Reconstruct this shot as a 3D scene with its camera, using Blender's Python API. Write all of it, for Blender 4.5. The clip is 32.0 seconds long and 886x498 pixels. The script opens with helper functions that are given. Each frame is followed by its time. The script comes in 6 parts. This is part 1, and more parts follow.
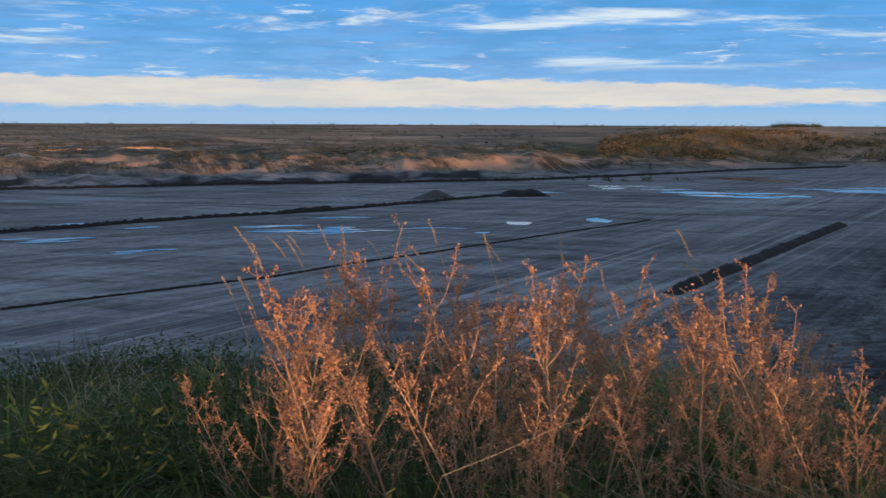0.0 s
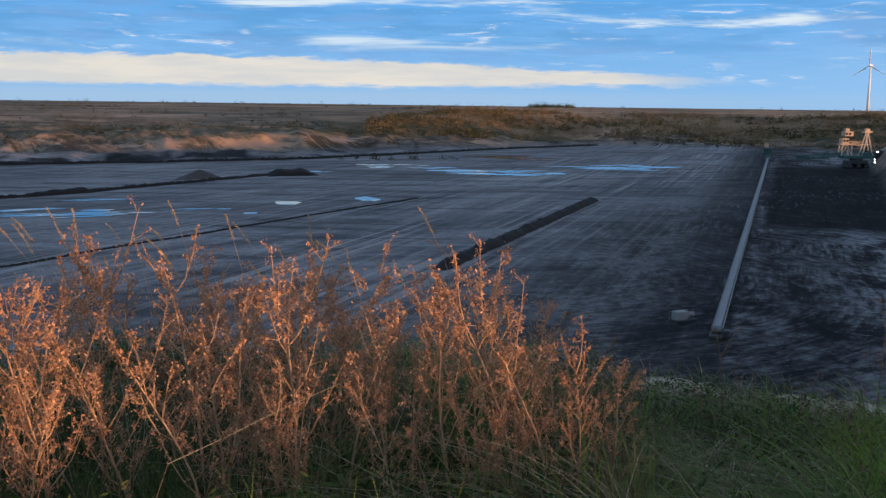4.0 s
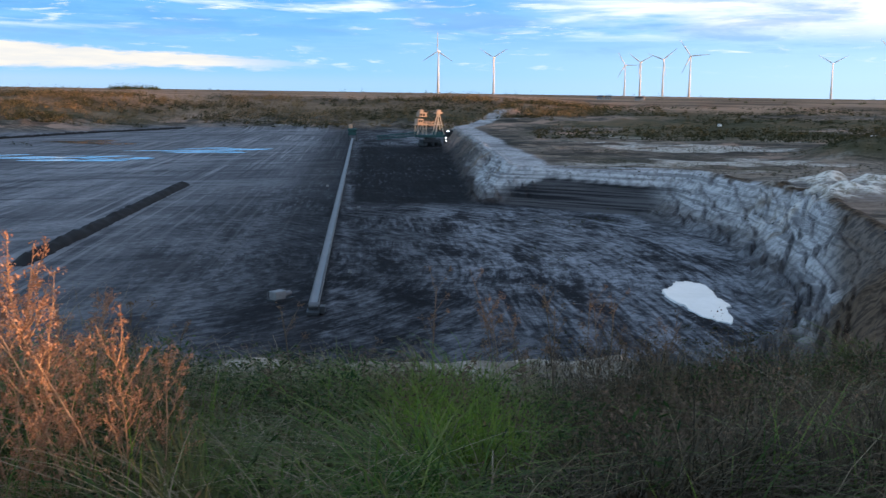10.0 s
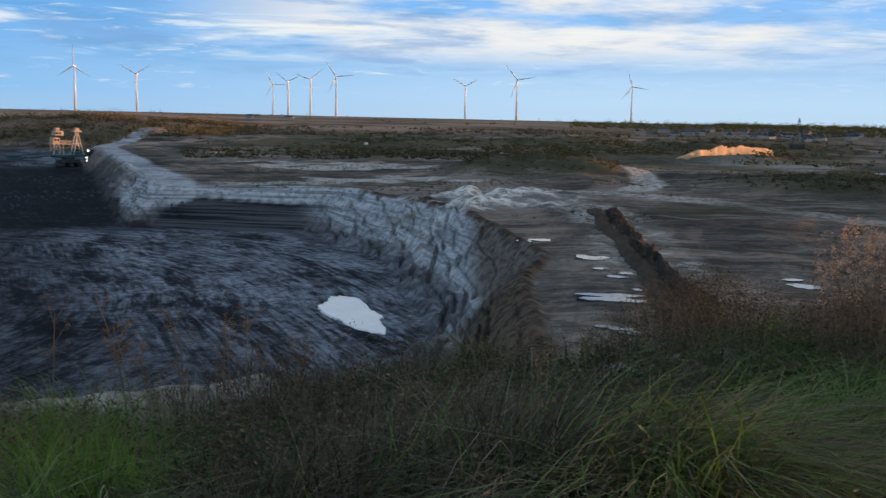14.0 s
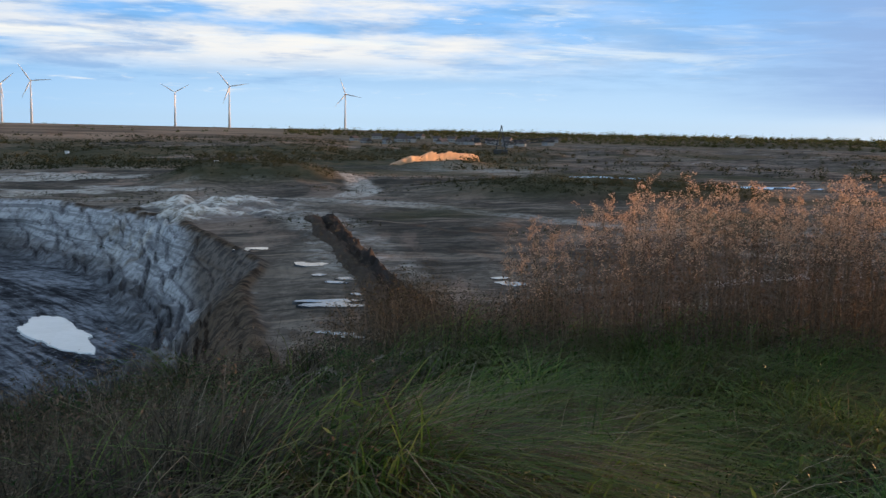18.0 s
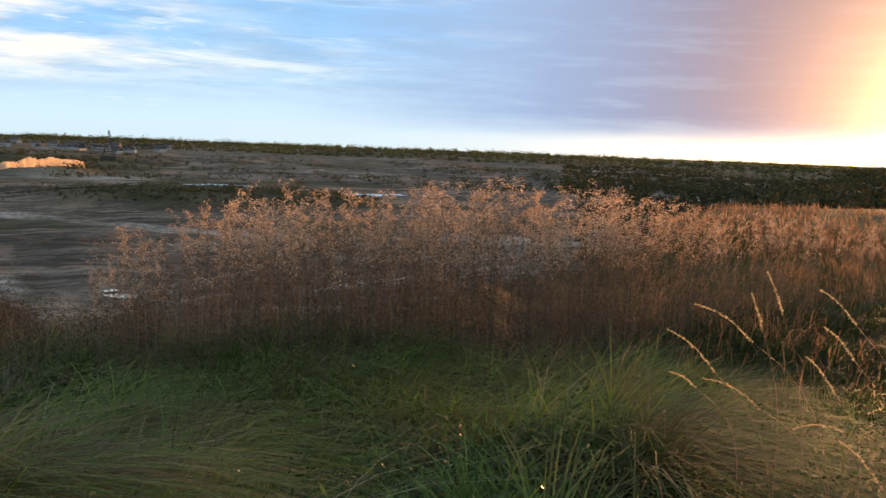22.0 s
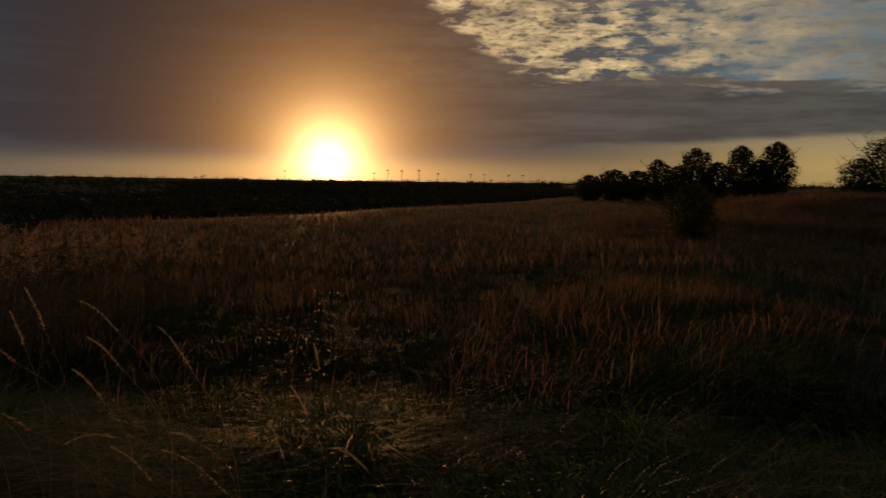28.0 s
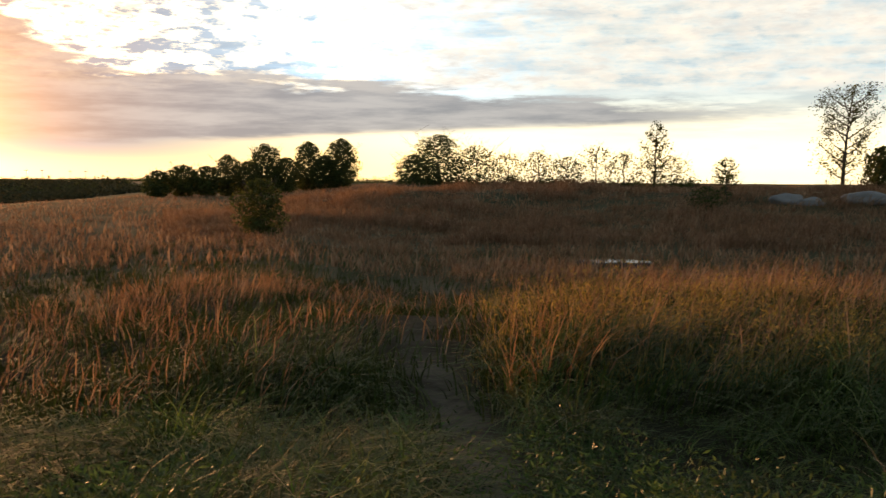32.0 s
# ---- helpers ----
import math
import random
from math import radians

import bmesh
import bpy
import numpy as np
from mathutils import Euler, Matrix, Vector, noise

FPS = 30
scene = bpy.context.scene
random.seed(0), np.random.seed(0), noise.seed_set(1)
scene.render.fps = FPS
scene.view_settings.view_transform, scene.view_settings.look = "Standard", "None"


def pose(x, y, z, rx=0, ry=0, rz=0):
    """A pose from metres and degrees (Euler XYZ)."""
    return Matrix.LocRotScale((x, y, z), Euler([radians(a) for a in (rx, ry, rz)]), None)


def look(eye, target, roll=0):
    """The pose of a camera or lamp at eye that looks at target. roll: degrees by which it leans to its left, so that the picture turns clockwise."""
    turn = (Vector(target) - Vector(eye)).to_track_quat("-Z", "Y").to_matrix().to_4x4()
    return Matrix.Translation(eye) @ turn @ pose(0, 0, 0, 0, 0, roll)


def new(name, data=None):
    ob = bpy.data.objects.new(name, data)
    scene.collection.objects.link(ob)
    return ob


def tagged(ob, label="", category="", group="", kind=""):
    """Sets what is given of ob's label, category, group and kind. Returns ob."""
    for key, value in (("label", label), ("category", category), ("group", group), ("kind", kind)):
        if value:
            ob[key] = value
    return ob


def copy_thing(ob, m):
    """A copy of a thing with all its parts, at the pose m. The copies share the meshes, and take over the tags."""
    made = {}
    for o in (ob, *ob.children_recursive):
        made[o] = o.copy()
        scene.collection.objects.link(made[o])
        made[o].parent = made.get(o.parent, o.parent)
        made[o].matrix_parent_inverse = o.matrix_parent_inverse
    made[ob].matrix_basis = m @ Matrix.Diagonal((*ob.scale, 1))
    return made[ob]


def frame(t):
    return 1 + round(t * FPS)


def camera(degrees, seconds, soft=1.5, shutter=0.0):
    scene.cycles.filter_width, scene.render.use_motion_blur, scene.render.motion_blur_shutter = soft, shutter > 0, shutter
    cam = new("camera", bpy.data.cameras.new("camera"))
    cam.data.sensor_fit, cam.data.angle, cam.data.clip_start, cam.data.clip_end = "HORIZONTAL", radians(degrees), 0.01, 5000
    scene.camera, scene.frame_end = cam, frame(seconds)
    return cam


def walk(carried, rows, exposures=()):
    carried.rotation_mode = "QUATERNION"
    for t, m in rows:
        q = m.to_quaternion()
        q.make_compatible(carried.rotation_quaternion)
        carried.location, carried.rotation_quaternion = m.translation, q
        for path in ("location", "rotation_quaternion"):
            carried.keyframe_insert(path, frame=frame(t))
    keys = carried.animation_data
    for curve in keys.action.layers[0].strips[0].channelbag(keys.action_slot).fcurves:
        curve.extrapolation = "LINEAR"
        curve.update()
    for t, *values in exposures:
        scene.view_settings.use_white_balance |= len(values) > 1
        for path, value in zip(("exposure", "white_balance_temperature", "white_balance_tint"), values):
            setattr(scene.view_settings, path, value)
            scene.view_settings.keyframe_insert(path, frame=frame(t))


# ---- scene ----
# Camera: a person turns on the spot, the lens half a metre ahead of the turning axis.
EYE = 1.65
cam = camera(48.4, 32.0, soft=1.35, shutter=0.35)


def heading(az, el=0.0):
    a, e = radians(az), radians(el)
    return Vector((math.sin(a) * math.cos(e), math.cos(a) * math.cos(e), math.sin(e)))


def view(yaw, pitch, roll):
    eye = heading(yaw) * 0.5 + Vector((0, 0, EYE))
    return look(eye, eye + heading(yaw, pitch) * 10, roll)


TURN = [
    (0, -0.00, -7.20, 0.23), (0.5, 3.53, -7.36, 0.15), (1, 6.67, -7.91, 0.28), (1.5, 6.90, -9.01, 0.25),
    (2, 7.37, -9.05, -0.11), (2.5, 8.91, -9.18, -0.01), (3, 10.35, -8.59, 0.34), (3.5, 11.91, -8.37, 0.64),
    (5.5, 17.39, -8.02, 0.58), (6, 18.93, -7.87, 0.68), (6.5, 21.64, -8.58, 0.32), (7, 23.21, -8.91, 0.27),
    (7.5, 23.46, -7.89, 0.52), (8, 27.71, -8.68, 0.64), (8.5, 30.19, -9.26, 0.22), (9, 33.05, -9.37, 0.40),
    (9.5, 34.73, -9.37, 0.49), (10, 36.85, -9.00, 0.87), (10.5, 40.06, -8.29, 0.99), (11, 42.85, -8.56, 0.77),
    (11.5, 43.85, -8.22, 0.92), (12, 44.95, -7.62, 0.73), (12.5, 46.24, -7.58, 2.12), (13, 47.97, -7.26, 1.31),
    (13.5, 53.28, -7.27, 1.67), (14, 56.86, -7.55, 1.30), (14.5, 60.40, -8.10, 1.87), (16.5, 68.76, -7.20, 1.57),
    (17, 70.33, -7.16, 1.49), (17.5, 72.10, -6.95, 1.23), (18, 73.19, -6.78, 1.26), (18.5, 75.85, -6.32, 1.36),
    (19, 77.66, -7.07, 1.01), (19.5, 79.45, -7.05, 1.11), (20, 82.24, -6.93, 1.73), (20.5, 84.82, -6.53, 1.56),
    (21, 88.01, -6.45, 1.22), (21.5, 92.38, -5.55, 1.66), (22, 95.23, -5.69, 2.13), (22.5, 98.07, -5.20, 1.99),
    (23, 101.32, -5.16, 1.52), (23.5, 104.35, -4.91, 1.57), (24, 107.06, -4.46, 1.38), (24.5, 109.68, -4.26, 1.39),
    (25, 113.88, -3.72, 1.60), (25.5, 116.69, -3.59, 1.33), (27.5, 128.95, -3.69, 1.07), (28, 132.25, -3.91, 0.81),
    (28.5, 136.04, -3.76, 0.46), (29, 140.02, -3.93, 1.28), (29.5, 143.34, -4.43, 1.56), (30, 146.56, -4.08, 1.84),
    (30.5, 148.86, -4.41, 0.68), (31, 150.53, -4.14, 0.84), (31.5, 153.49, -4.14, 0.29), (32, 156.70, -3.92, 0.42),
]
EXPOSE = [
    (0, -0.12, 6300, 10), (3, -0.1, 6300, 10), (6, -0.05, 6300, 10), (8, 0.0, 6300, 10), (9, 0.2, 6300, 10), (10, 0.35, 6300, 10), (11, 0.3, 6500, 10), (12, 0.27, 6700, 10),
    (13, 0.12, 6700, 10), (14, -0.02, 6500, 10), (18, 0.05, 6550, 10), (20, 0.14, 6900, 10), (21, 0.28, 7300, 10), (22, 0.33, 7600, 10), (23, 0.3, 8000, 10),
    (24, -0.2, 8300, 10), (24.5, -0.75, 8450, 10), (25.0, -1.25, 8600, 10), (25.5, -2.05, 8500, 10), (27.5, -3.2, 9000, 10),
    (28, -3.1, 9400, 10), (29, -2.55, 9000, 10), (30, -1.75, 8600, 10), (31, -0.7, 8100, 10), (32, -0.35, 8300, 10),
]
walk(cam, [(t, view(y, p, r)) for t, y, p, r in TURN], EXPOSE)

# World: evening sky with clouds, the low sun at azimuth 125.6 degrees.
SUN_AZ, SUN_EL = 125.6, 1.15


class Nodes:
    """Short spelling for node trees."""

    def __init__(self, tree):
        self.tree = tree

    def add(self, kind, **settings):
        node = self.tree.nodes.new(kind)
        for key, value in settings.items():
            if key == "op":
                node.operation = value
            elif key == "dims":
                node.noise_dimensions = value
            elif key == "blend":
                node.blend_type = value
        return node

    def link(self, value, socket):
        if isinstance(value, bpy.types.NodeSocket):
            self.tree.links.new(value, socket)
        elif isinstance(value, (tuple, list)) and len(value) == 3 and len(socket.default_value) == 4:
            socket.default_value = (*value, 1)
        else:
            socket.default_value = value

    def math(self, op, a, b=0.0, c=0.0):
        node = self.add("ShaderNodeMath", op=op)
        for i, v in enumerate((a, b, c)):
            self.link(v, node.inputs[i])
        return node.outputs[0]

    def mul(self, *values):
        out = values[0]
        for v in values[1:]:
            out = self.math("MULTIPLY", out, v)
        return out

    def plus(self, *values):
        out = values[0]
        for v in values[1:]:
            out = self.math("ADD", out, v)
        return out

    def ramp(self, x, a, b, lo=0.0, hi=1.0):
        """Smooth step of x from a to b."""
        node = self.add("ShaderNodeMapRange")
        node.interpolation_type = "SMOOTHSTEP"
        for v, i in ((x, 0), (a, 1), (b, 2), (lo, 3), (hi, 4)):
            self.link(v, node.inputs[i])
        return node.outputs[0]

    def box(self, x, a, b, soft):
        return self.mul(self.ramp(x, a - soft, a + soft), self.ramp(x, b - soft, b + soft, 1.0, 0.0))

    def mix(self, f, a, b, blend="MIX"):
        node = self.add("ShaderNodeMixRGB", blend=blend)
        for i, v in enumerate((f, a, b)):
            self.link(v, node.inputs[i])
        return node.outputs[0]

    def vec(self, x, y, z=0.0):
        node = self.add("ShaderNodeCombineXYZ")
        for i, v in enumerate((x, y, z)):
            self.link(v, node.inputs[i])
        return node.outputs[0]

    def noise(self, v, scale=1.0, detail=4.0, rough=0.55, warp=0.0):
        node = self.add("ShaderNodeTexNoise")
        for key, val in (("Vector", v), ("Scale", scale), ("Detail", detail), ("Roughness", rough), ("Distortion", warp)):
            self.link(val, node.inputs[key])
        return node.outputs[0]

    def scaled(self, v, s):
        node = self.add("ShaderNodeVectorMath", op="MULTIPLY")
        self.link(v, node.inputs[0])
        self.link(s, node.inputs[1])
        return node.outputs[0]


def build_world():
    world = bpy.data.worlds.new("evening_sky")
    scene.world = world
    world.use_nodes = True
    tree = world.node_tree
    tree.nodes.clear()
    n = Nodes(tree)
    way = n.add("ShaderNodeTexCoord").outputs["Generated"]
    turn = n.add("ShaderNodeVectorRotate")
    turn.rotation_type = "Z_AXIS"
    n.link(way, turn.inputs["Vector"])
    n.link(radians(78), turn.inputs["Angle"])
    sep = n.add("ShaderNodeSeparateXYZ")
    n.link(turn.outputs[0], sep.inputs[0])
    x, y, z = sep.outputs
    az = n.plus(n.mul(n.math("ARCTAN2", x, y), 57.2958), 78.0)
    el = n.mul(n.math("ARCSINE", z), 57.2958)

    sky = n.add("ShaderNodeTexSky")
    sky.sky_type, sky.sun_disc = "NISHITA", False
    sky.sun_elevation, sky.sun_rotation = radians(SUN_EL + 1.5), radians(SUN_AZ)
    sky.air_density, sky.dust_density, sky.ozone_density = 1.0, 0.6, 2.0
    clear = n.mix(1.0, sky.outputs[0], (SKY_GAIN * 1.24, SKY_GAIN * 0.95, SKY_GAIN * 0.86), "MULTIPLY")

    # Clear air: a deep blue away from the sun, paler towards the horizon.
    blue = n.mix(n.ramp(el, 0.0, 9.0), (0.27, 0.52, 0.84), (0.085, 0.37, 0.82))
    blue = n.mix(n.ramp(az, 25.0, 70.0), blue, n.mix(n.ramp(el, 0.0, 8.0), (0.50, 0.70, 0.90), (0.22, 0.50, 0.93)))
    blue = n.mix(n.ramp(az, 85.0, 128.0), blue, n.mix(n.ramp(el, 0.0, 2.2), n.mix(n.ramp(az, 98.0, 122.0), (0.62, 0.65, 0.68), (1.7, 1.25, 0.75)), (0.32, 0.44, 0.64)))
    blue = n.mix(n.ramp(az, 135.0, 165.0), blue, n.mix(n.ramp(el, 0.6, 6.0), n.mix(n.ramp(az, 145.0, 165.0), (4.8, 3.5, 1.25), (2.6, 2.3, 1.6)), n.mix(n.ramp(az, 148.0, 166.0), (1.25, 2.2, 3.3), (0.72, 1.02, 1.30))))
    low = n.ramp(el, 9.0, 15.0, 1.0, 0.0)
    base = n.mix(low, clear, blue)

    drift = n.noise(n.vec(n.mul(az, 0.09), n.mul(el, 0.55), 3.0), 1.0, 6.0, 0.6)
    drift2 = n.noise(n.vec(n.mul(az, 0.16), n.mul(el, 1.3), 7.0), 1.0, 6.0, 0.6)
    bent = n.plus(el, n.mul(n.plus(drift, -0.5), 1.3))
    fine = n.noise(n.vec(n.mul(az, 0.45), n.mul(el, 2.2), 11.0), 1.0, 5.0, 0.6)

    # Long blue-grey veils.
    veil = n.mul(n.ramp(drift2, 0.42, 0.62), n.box(el, 2.8, 40.0, 1.0), n.ramp(az, 15.0, 40.0, 0.5, 0.35))
    base = n.mix(veil, base, n.mix(n.ramp(az, 40.0, 100.0), (0.10, 0.32, 0.62), (0.23, 0.39, 0.60)))
    # White streaks.
    streak = n.noise(n.vec(n.mul(az, 0.075), n.mul(el, 0.75), 21.0), 1.0, 5.0, 0.62, 0.4)
    white = n.mul(n.ramp(streak, 0.52, 0.68), n.box(el, 3.2, 14.0, 0.6), n.ramp(az, 70.0, 100.0, 1.0, 0.25))
    base = n.mix(white, base, (0.74, 0.84, 0.90))
    # Broad white sheet.
    sheet = n.mul(n.ramp(n.noise(n.vec(n.mul(az, 0.07), n.mul(el, 0.42), 31.0), 1.0, 6.0, 0.6), 0.36, 0.58),
                  n.box(az, 46.0, 80.0, 8.0), n.box(bent, 3.6, 20.0, 1.0))
    base = n.mix(n.mul(sheet, 0.9), base, (0.90, 0.88, 0.84))
    wisp = n.noise(n.vec(n.mul(az, 0.30), n.mul(el, 2.3), 53.0), 1.0, 8.0, 0.66, 0.5)
    puff = n.mul(n.ramp(wisp, 0.55, 0.68), n.box(el, 1.5, 9.0, 0.6), n.ramp(drift, 0.42, 0.58), n.ramp(az, 62.0, 92.0, 0.85, 0.15))
    base = n.mix(puff, base, (0.80, 0.85, 0.90))
    dusk = n.mul(n.ramp(n.noise(n.vec(n.mul(az, 0.12), n.mul(el, 0.9), 59.0), 1.0, 7.0, 0.62, 0.3), 0.50, 0.66), n.box(el, 2.4, 14.0, 0.8), n.ramp(az, 60.0, 85.0, 0.55, 0.25))
    base = n.mix(dusk, base, (0.20, 0.38, 0.68))
    # Cream band over the horizon, thinning out at its end.
    top = n.ramp(az, 5.0, 30.0, 2.55, 1.7)
    bot = n.ramp(az, 5.0, 30.0, 0.95, 1.25)
    edge = n.plus(el, n.mul(n.plus(fine, -0.5), 0.8), n.mul(n.plus(wisp, -0.5), 0.7))
    band = n.mul(n.ramp(n.math("SUBTRACT", edge, bot), -0.15, 0.2), n.ramp(n.math("SUBTRACT", top, edge), -0.12, 0.12),
                 n.ramp(az, 22.0, 31.0, 1.0, 0.0))
    base = n.mix(n.mul(band, 0.95), base, n.mix(n.ramp(drift2, 0.35, 0.65), (0.70, 0.68, 0.64), (0.84, 0.77, 0.66)))
    pink = n.mul(n.box(el, -3.0, 0.8, 0.4), n.ramp(az, 10.0, 45.0, 0.6, 0.2))
    base = n.mix(pink, base, (0.44, 0.58, 0.72))
    # Lavender sheet towards the sun.
    lav = n.mul(n.ramp(az, 84.0, 103.0), n.ramp(az, 126.0, 138.0, 1.0, 0.0), n.ramp(bent, 0.7, 2.4), n.ramp(drift2, 0.30, 0.55, 0.7, 1.0))
    base = n.mix(lav, base, n.mix(n.ramp(az, 95.0, 117.0), (0.24, 0.40, 0.70), (0.085, 0.13, 0.27)))
    # Broken high cloud beyond the sun.
    cells = n.noise(n.vec(n.mul(az, 0.42), n.mul(el, 1.0), 41.0), 1.0, 6.0, 0.58, 0.0)
    puffs = n.noise(n.vec(n.mul(az, 0.8), n.mul(el, 2.6), 43.0), 1.0, 7.0, 0.62, 0.1)
    field = n.noise(n.vec(n.mul(az, 0.10), n.mul(el, 0.42), 47.0), 1.0, 4.0, 0.55)
    mass = n.plus(n.mul(cells, 0.35), n.mul(puffs, 0.35), n.mul(field, 0.30))
    high = n.mul(n.ramp(mass, n.ramp(az, 138.0, 158.0, 0.465, 0.36), n.ramp(az, 138.0, 158.0, 0.56, 0.64)), n.ramp(az, 124.0, 130.0), n.ramp(bent, 4.6, 5.6), n.ramp(el, 11.0, 16.0, 1.0, 0.0), n.ramp(az, 195.0, 215.0, 1.0, 0.0))
    base = n.mix(high, base, n.mix(n.plus(n.mul(n.ramp(puffs, 0.40, 0.66), 0.6), n.mul(n.ramp(field, 0.45, 0.62), 0.4)), n.mix(n.ramp(az, 141.0, 158.0), (7.4, 6.2, 4.1), (1.45, 1.42, 1.38)), n.mix(n.ramp(az, 137.0, 150.0), (0.66, 0.66, 0.70), (0.95, 1.0, 1.10))))
    # Dark bank with a flat base, tapering to a bar.
    roof = n.plus(n.ramp(az, 125.0, 138.0, 14.0, 6.3), n.ramp(az, 138.0, 176.0, 0.0, -1.9), n.mul(n.plus(drift2, -0.5), 3.2), n.mul(n.plus(fine, -0.5), 1.0))
    sole = n.plus(n.ramp(az, 122.0, 180.0, 1.55, 3.4), n.mul(n.plus(drift2, -0.5), 0.7))
    bank = n.mul(n.ramp(n.math("SUBTRACT", el, sole), n.ramp(az, 110.0, 124.0, -0.9, -0.10), n.ramp(az, 110.0, 124.0, 2.4, 0.45)), n.ramp(n.math("SUBTRACT", roof, el), -0.2, 0.6),
                 n.ramp(az, 104.0, 122.0), n.ramp(az, 166.0, 178.0, 1.0, 0.0))
    base = n.mix(n.mul(bank, 0.96), base, n.mix(n.ramp(az, 126.0, 144.0), n.mix(n.ramp(drift2, 0.35, 0.65), (0.045, 0.058, 0.105), (0.10, 0.12, 0.19)), n.mix(n.ramp(drift2, 0.35, 0.65), (0.32, 0.38, 0.49), (0.58, 0.64, 0.75))))

    # The aureole of the sun.
    dot = n.add("ShaderNodeVectorMath", op="DOT_PRODUCT")
    n.link(way, dot.inputs[0])
    n.link(tuple(heading(SUN_AZ, SUN_EL)), dot.inputs[1])
    off = n.mul(n.math("ARCCOSINE", n.math("MINIMUM", dot.outputs["Value"], 1.0)), 57.2958)
    core = n.plus(n.ramp(off, 0.3, 0.9, 50.0, 0.0), n.mul(n.math("EXPONENT", n.mul(off, -0.95)), 40.0))
    halo = n.mul(n.math("EXPONENT", n.mul(off, -0.36)), 13.0)
    wide = n.mul(n.math("EXPONENT", n.mul(off, -0.13)), 1.6)
    glow = n.mix(1.0, n.mix(1.0, n.vec(core, core, core), (1.0, 0.88, 0.52), "MULTIPLY"),
                 n.mix(1.0, n.vec(halo, halo, halo), (1.0, 0.46, 0.14), "MULTIPLY"), "ADD")
    glow = n.mix(1.0, glow, n.mix(1.0, n.vec(wide, wide, wide), (1.0, 0.58, 0.40), "MULTIPLY"), "ADD")
    base = n.mix(1.0, base, glow, "ADD")
    # Clear strip of lit air under the bank.
    aside = n.math("ABSOLUTE", n.plus(az, -SUN_AZ))
    strip = n.mul(n.math("EXPONENT", n.mul(aside, -0.13)), n.box(el, -2.0, 1.0, 0.55), 3.0)
    base = n.mix(1.0, base, n.mix(1.0, n.vec(strip, strip, strip), (1.0, 0.60, 0.20), "MULTIPLY"), "ADD")
    back = n.add("ShaderNodeBackground")
    n.link(base, back.inputs[0])
    n.link(WORLD, back.inputs[1])
    out = n.add("ShaderNodeOutputWorld")
    n.link(back.outputs[0], out.inputs[0])


SKY_GAIN, WORLD = 1.0, 1.05
build_world()
sun_data = bpy.data.lights.new("sun", "SUN")
sun_data.energy, sun_data.angle, sun_data.color = 9.5, radians(0.6), (1.0, 0.52, 0.25)
sun = new("sun", sun_data)
sun.matrix_world = look(heading(SUN_AZ, SUN_EL) * 50, (0, 0, 0))


# Materials.
def material(name, build, rough=0.9, bump=0.0, spec=0.3):
    m = bpy.data.materials.new(name)
    m.use_nodes = True
    tree = m.node_tree
    tree.nodes.clear()
    n = Nodes(tree)
    shader = n.add("ShaderNodeBsdfPrincipled")
    out = n.add("ShaderNodeOutputMaterial")
    n.link(shader.outputs[0], out.inputs[0])
    n.link(rough, shader.inputs["Roughness"])
    n.link(spec, shader.inputs["Specular IOR Level"])
    color, height = build(n, shader)
    n.link(color, shader.inputs["Base Color"])
    if height is not None:
        b = n.add("ShaderNodeBump")
        n.link(bump, b.inputs["Distance"])
        n.link(1.0, b.inputs["Strength"])
        n.link(height, b.inputs["Height"])
        n.link(b.outputs[0], shader.inputs["Normal"])
    return m


def place(n):
    return n.add("ShaderNodeTexCoord").outputs["Object"]


def attribute(n, name):
    node = n.add("ShaderNodeAttribute")
    node.attribute_name = name
    return node.outputs["Fac"]


def plain(name, color, rough=0.6, metal=0.0, scale=3.0, vary=0.25):
    """Painted or bare surface with stains at two scales."""
    def build(n, shader):
        n.link(metal, shader.inputs["Metallic"])
        big = n.noise(place(n), scale, 4.0)
        small = n.noise(place(n), scale * 9, 3.0)
        dark = tuple(c * (1 - vary) for c in color)
        pale = tuple(min(1, c * (1 + vary)) for c in color)
        return n.mix(n.plus(n.mul(big, 0.7), n.mul(small, 0.3)), dark, pale), small
    return material(name, build, rough, 0.01, 0.12)


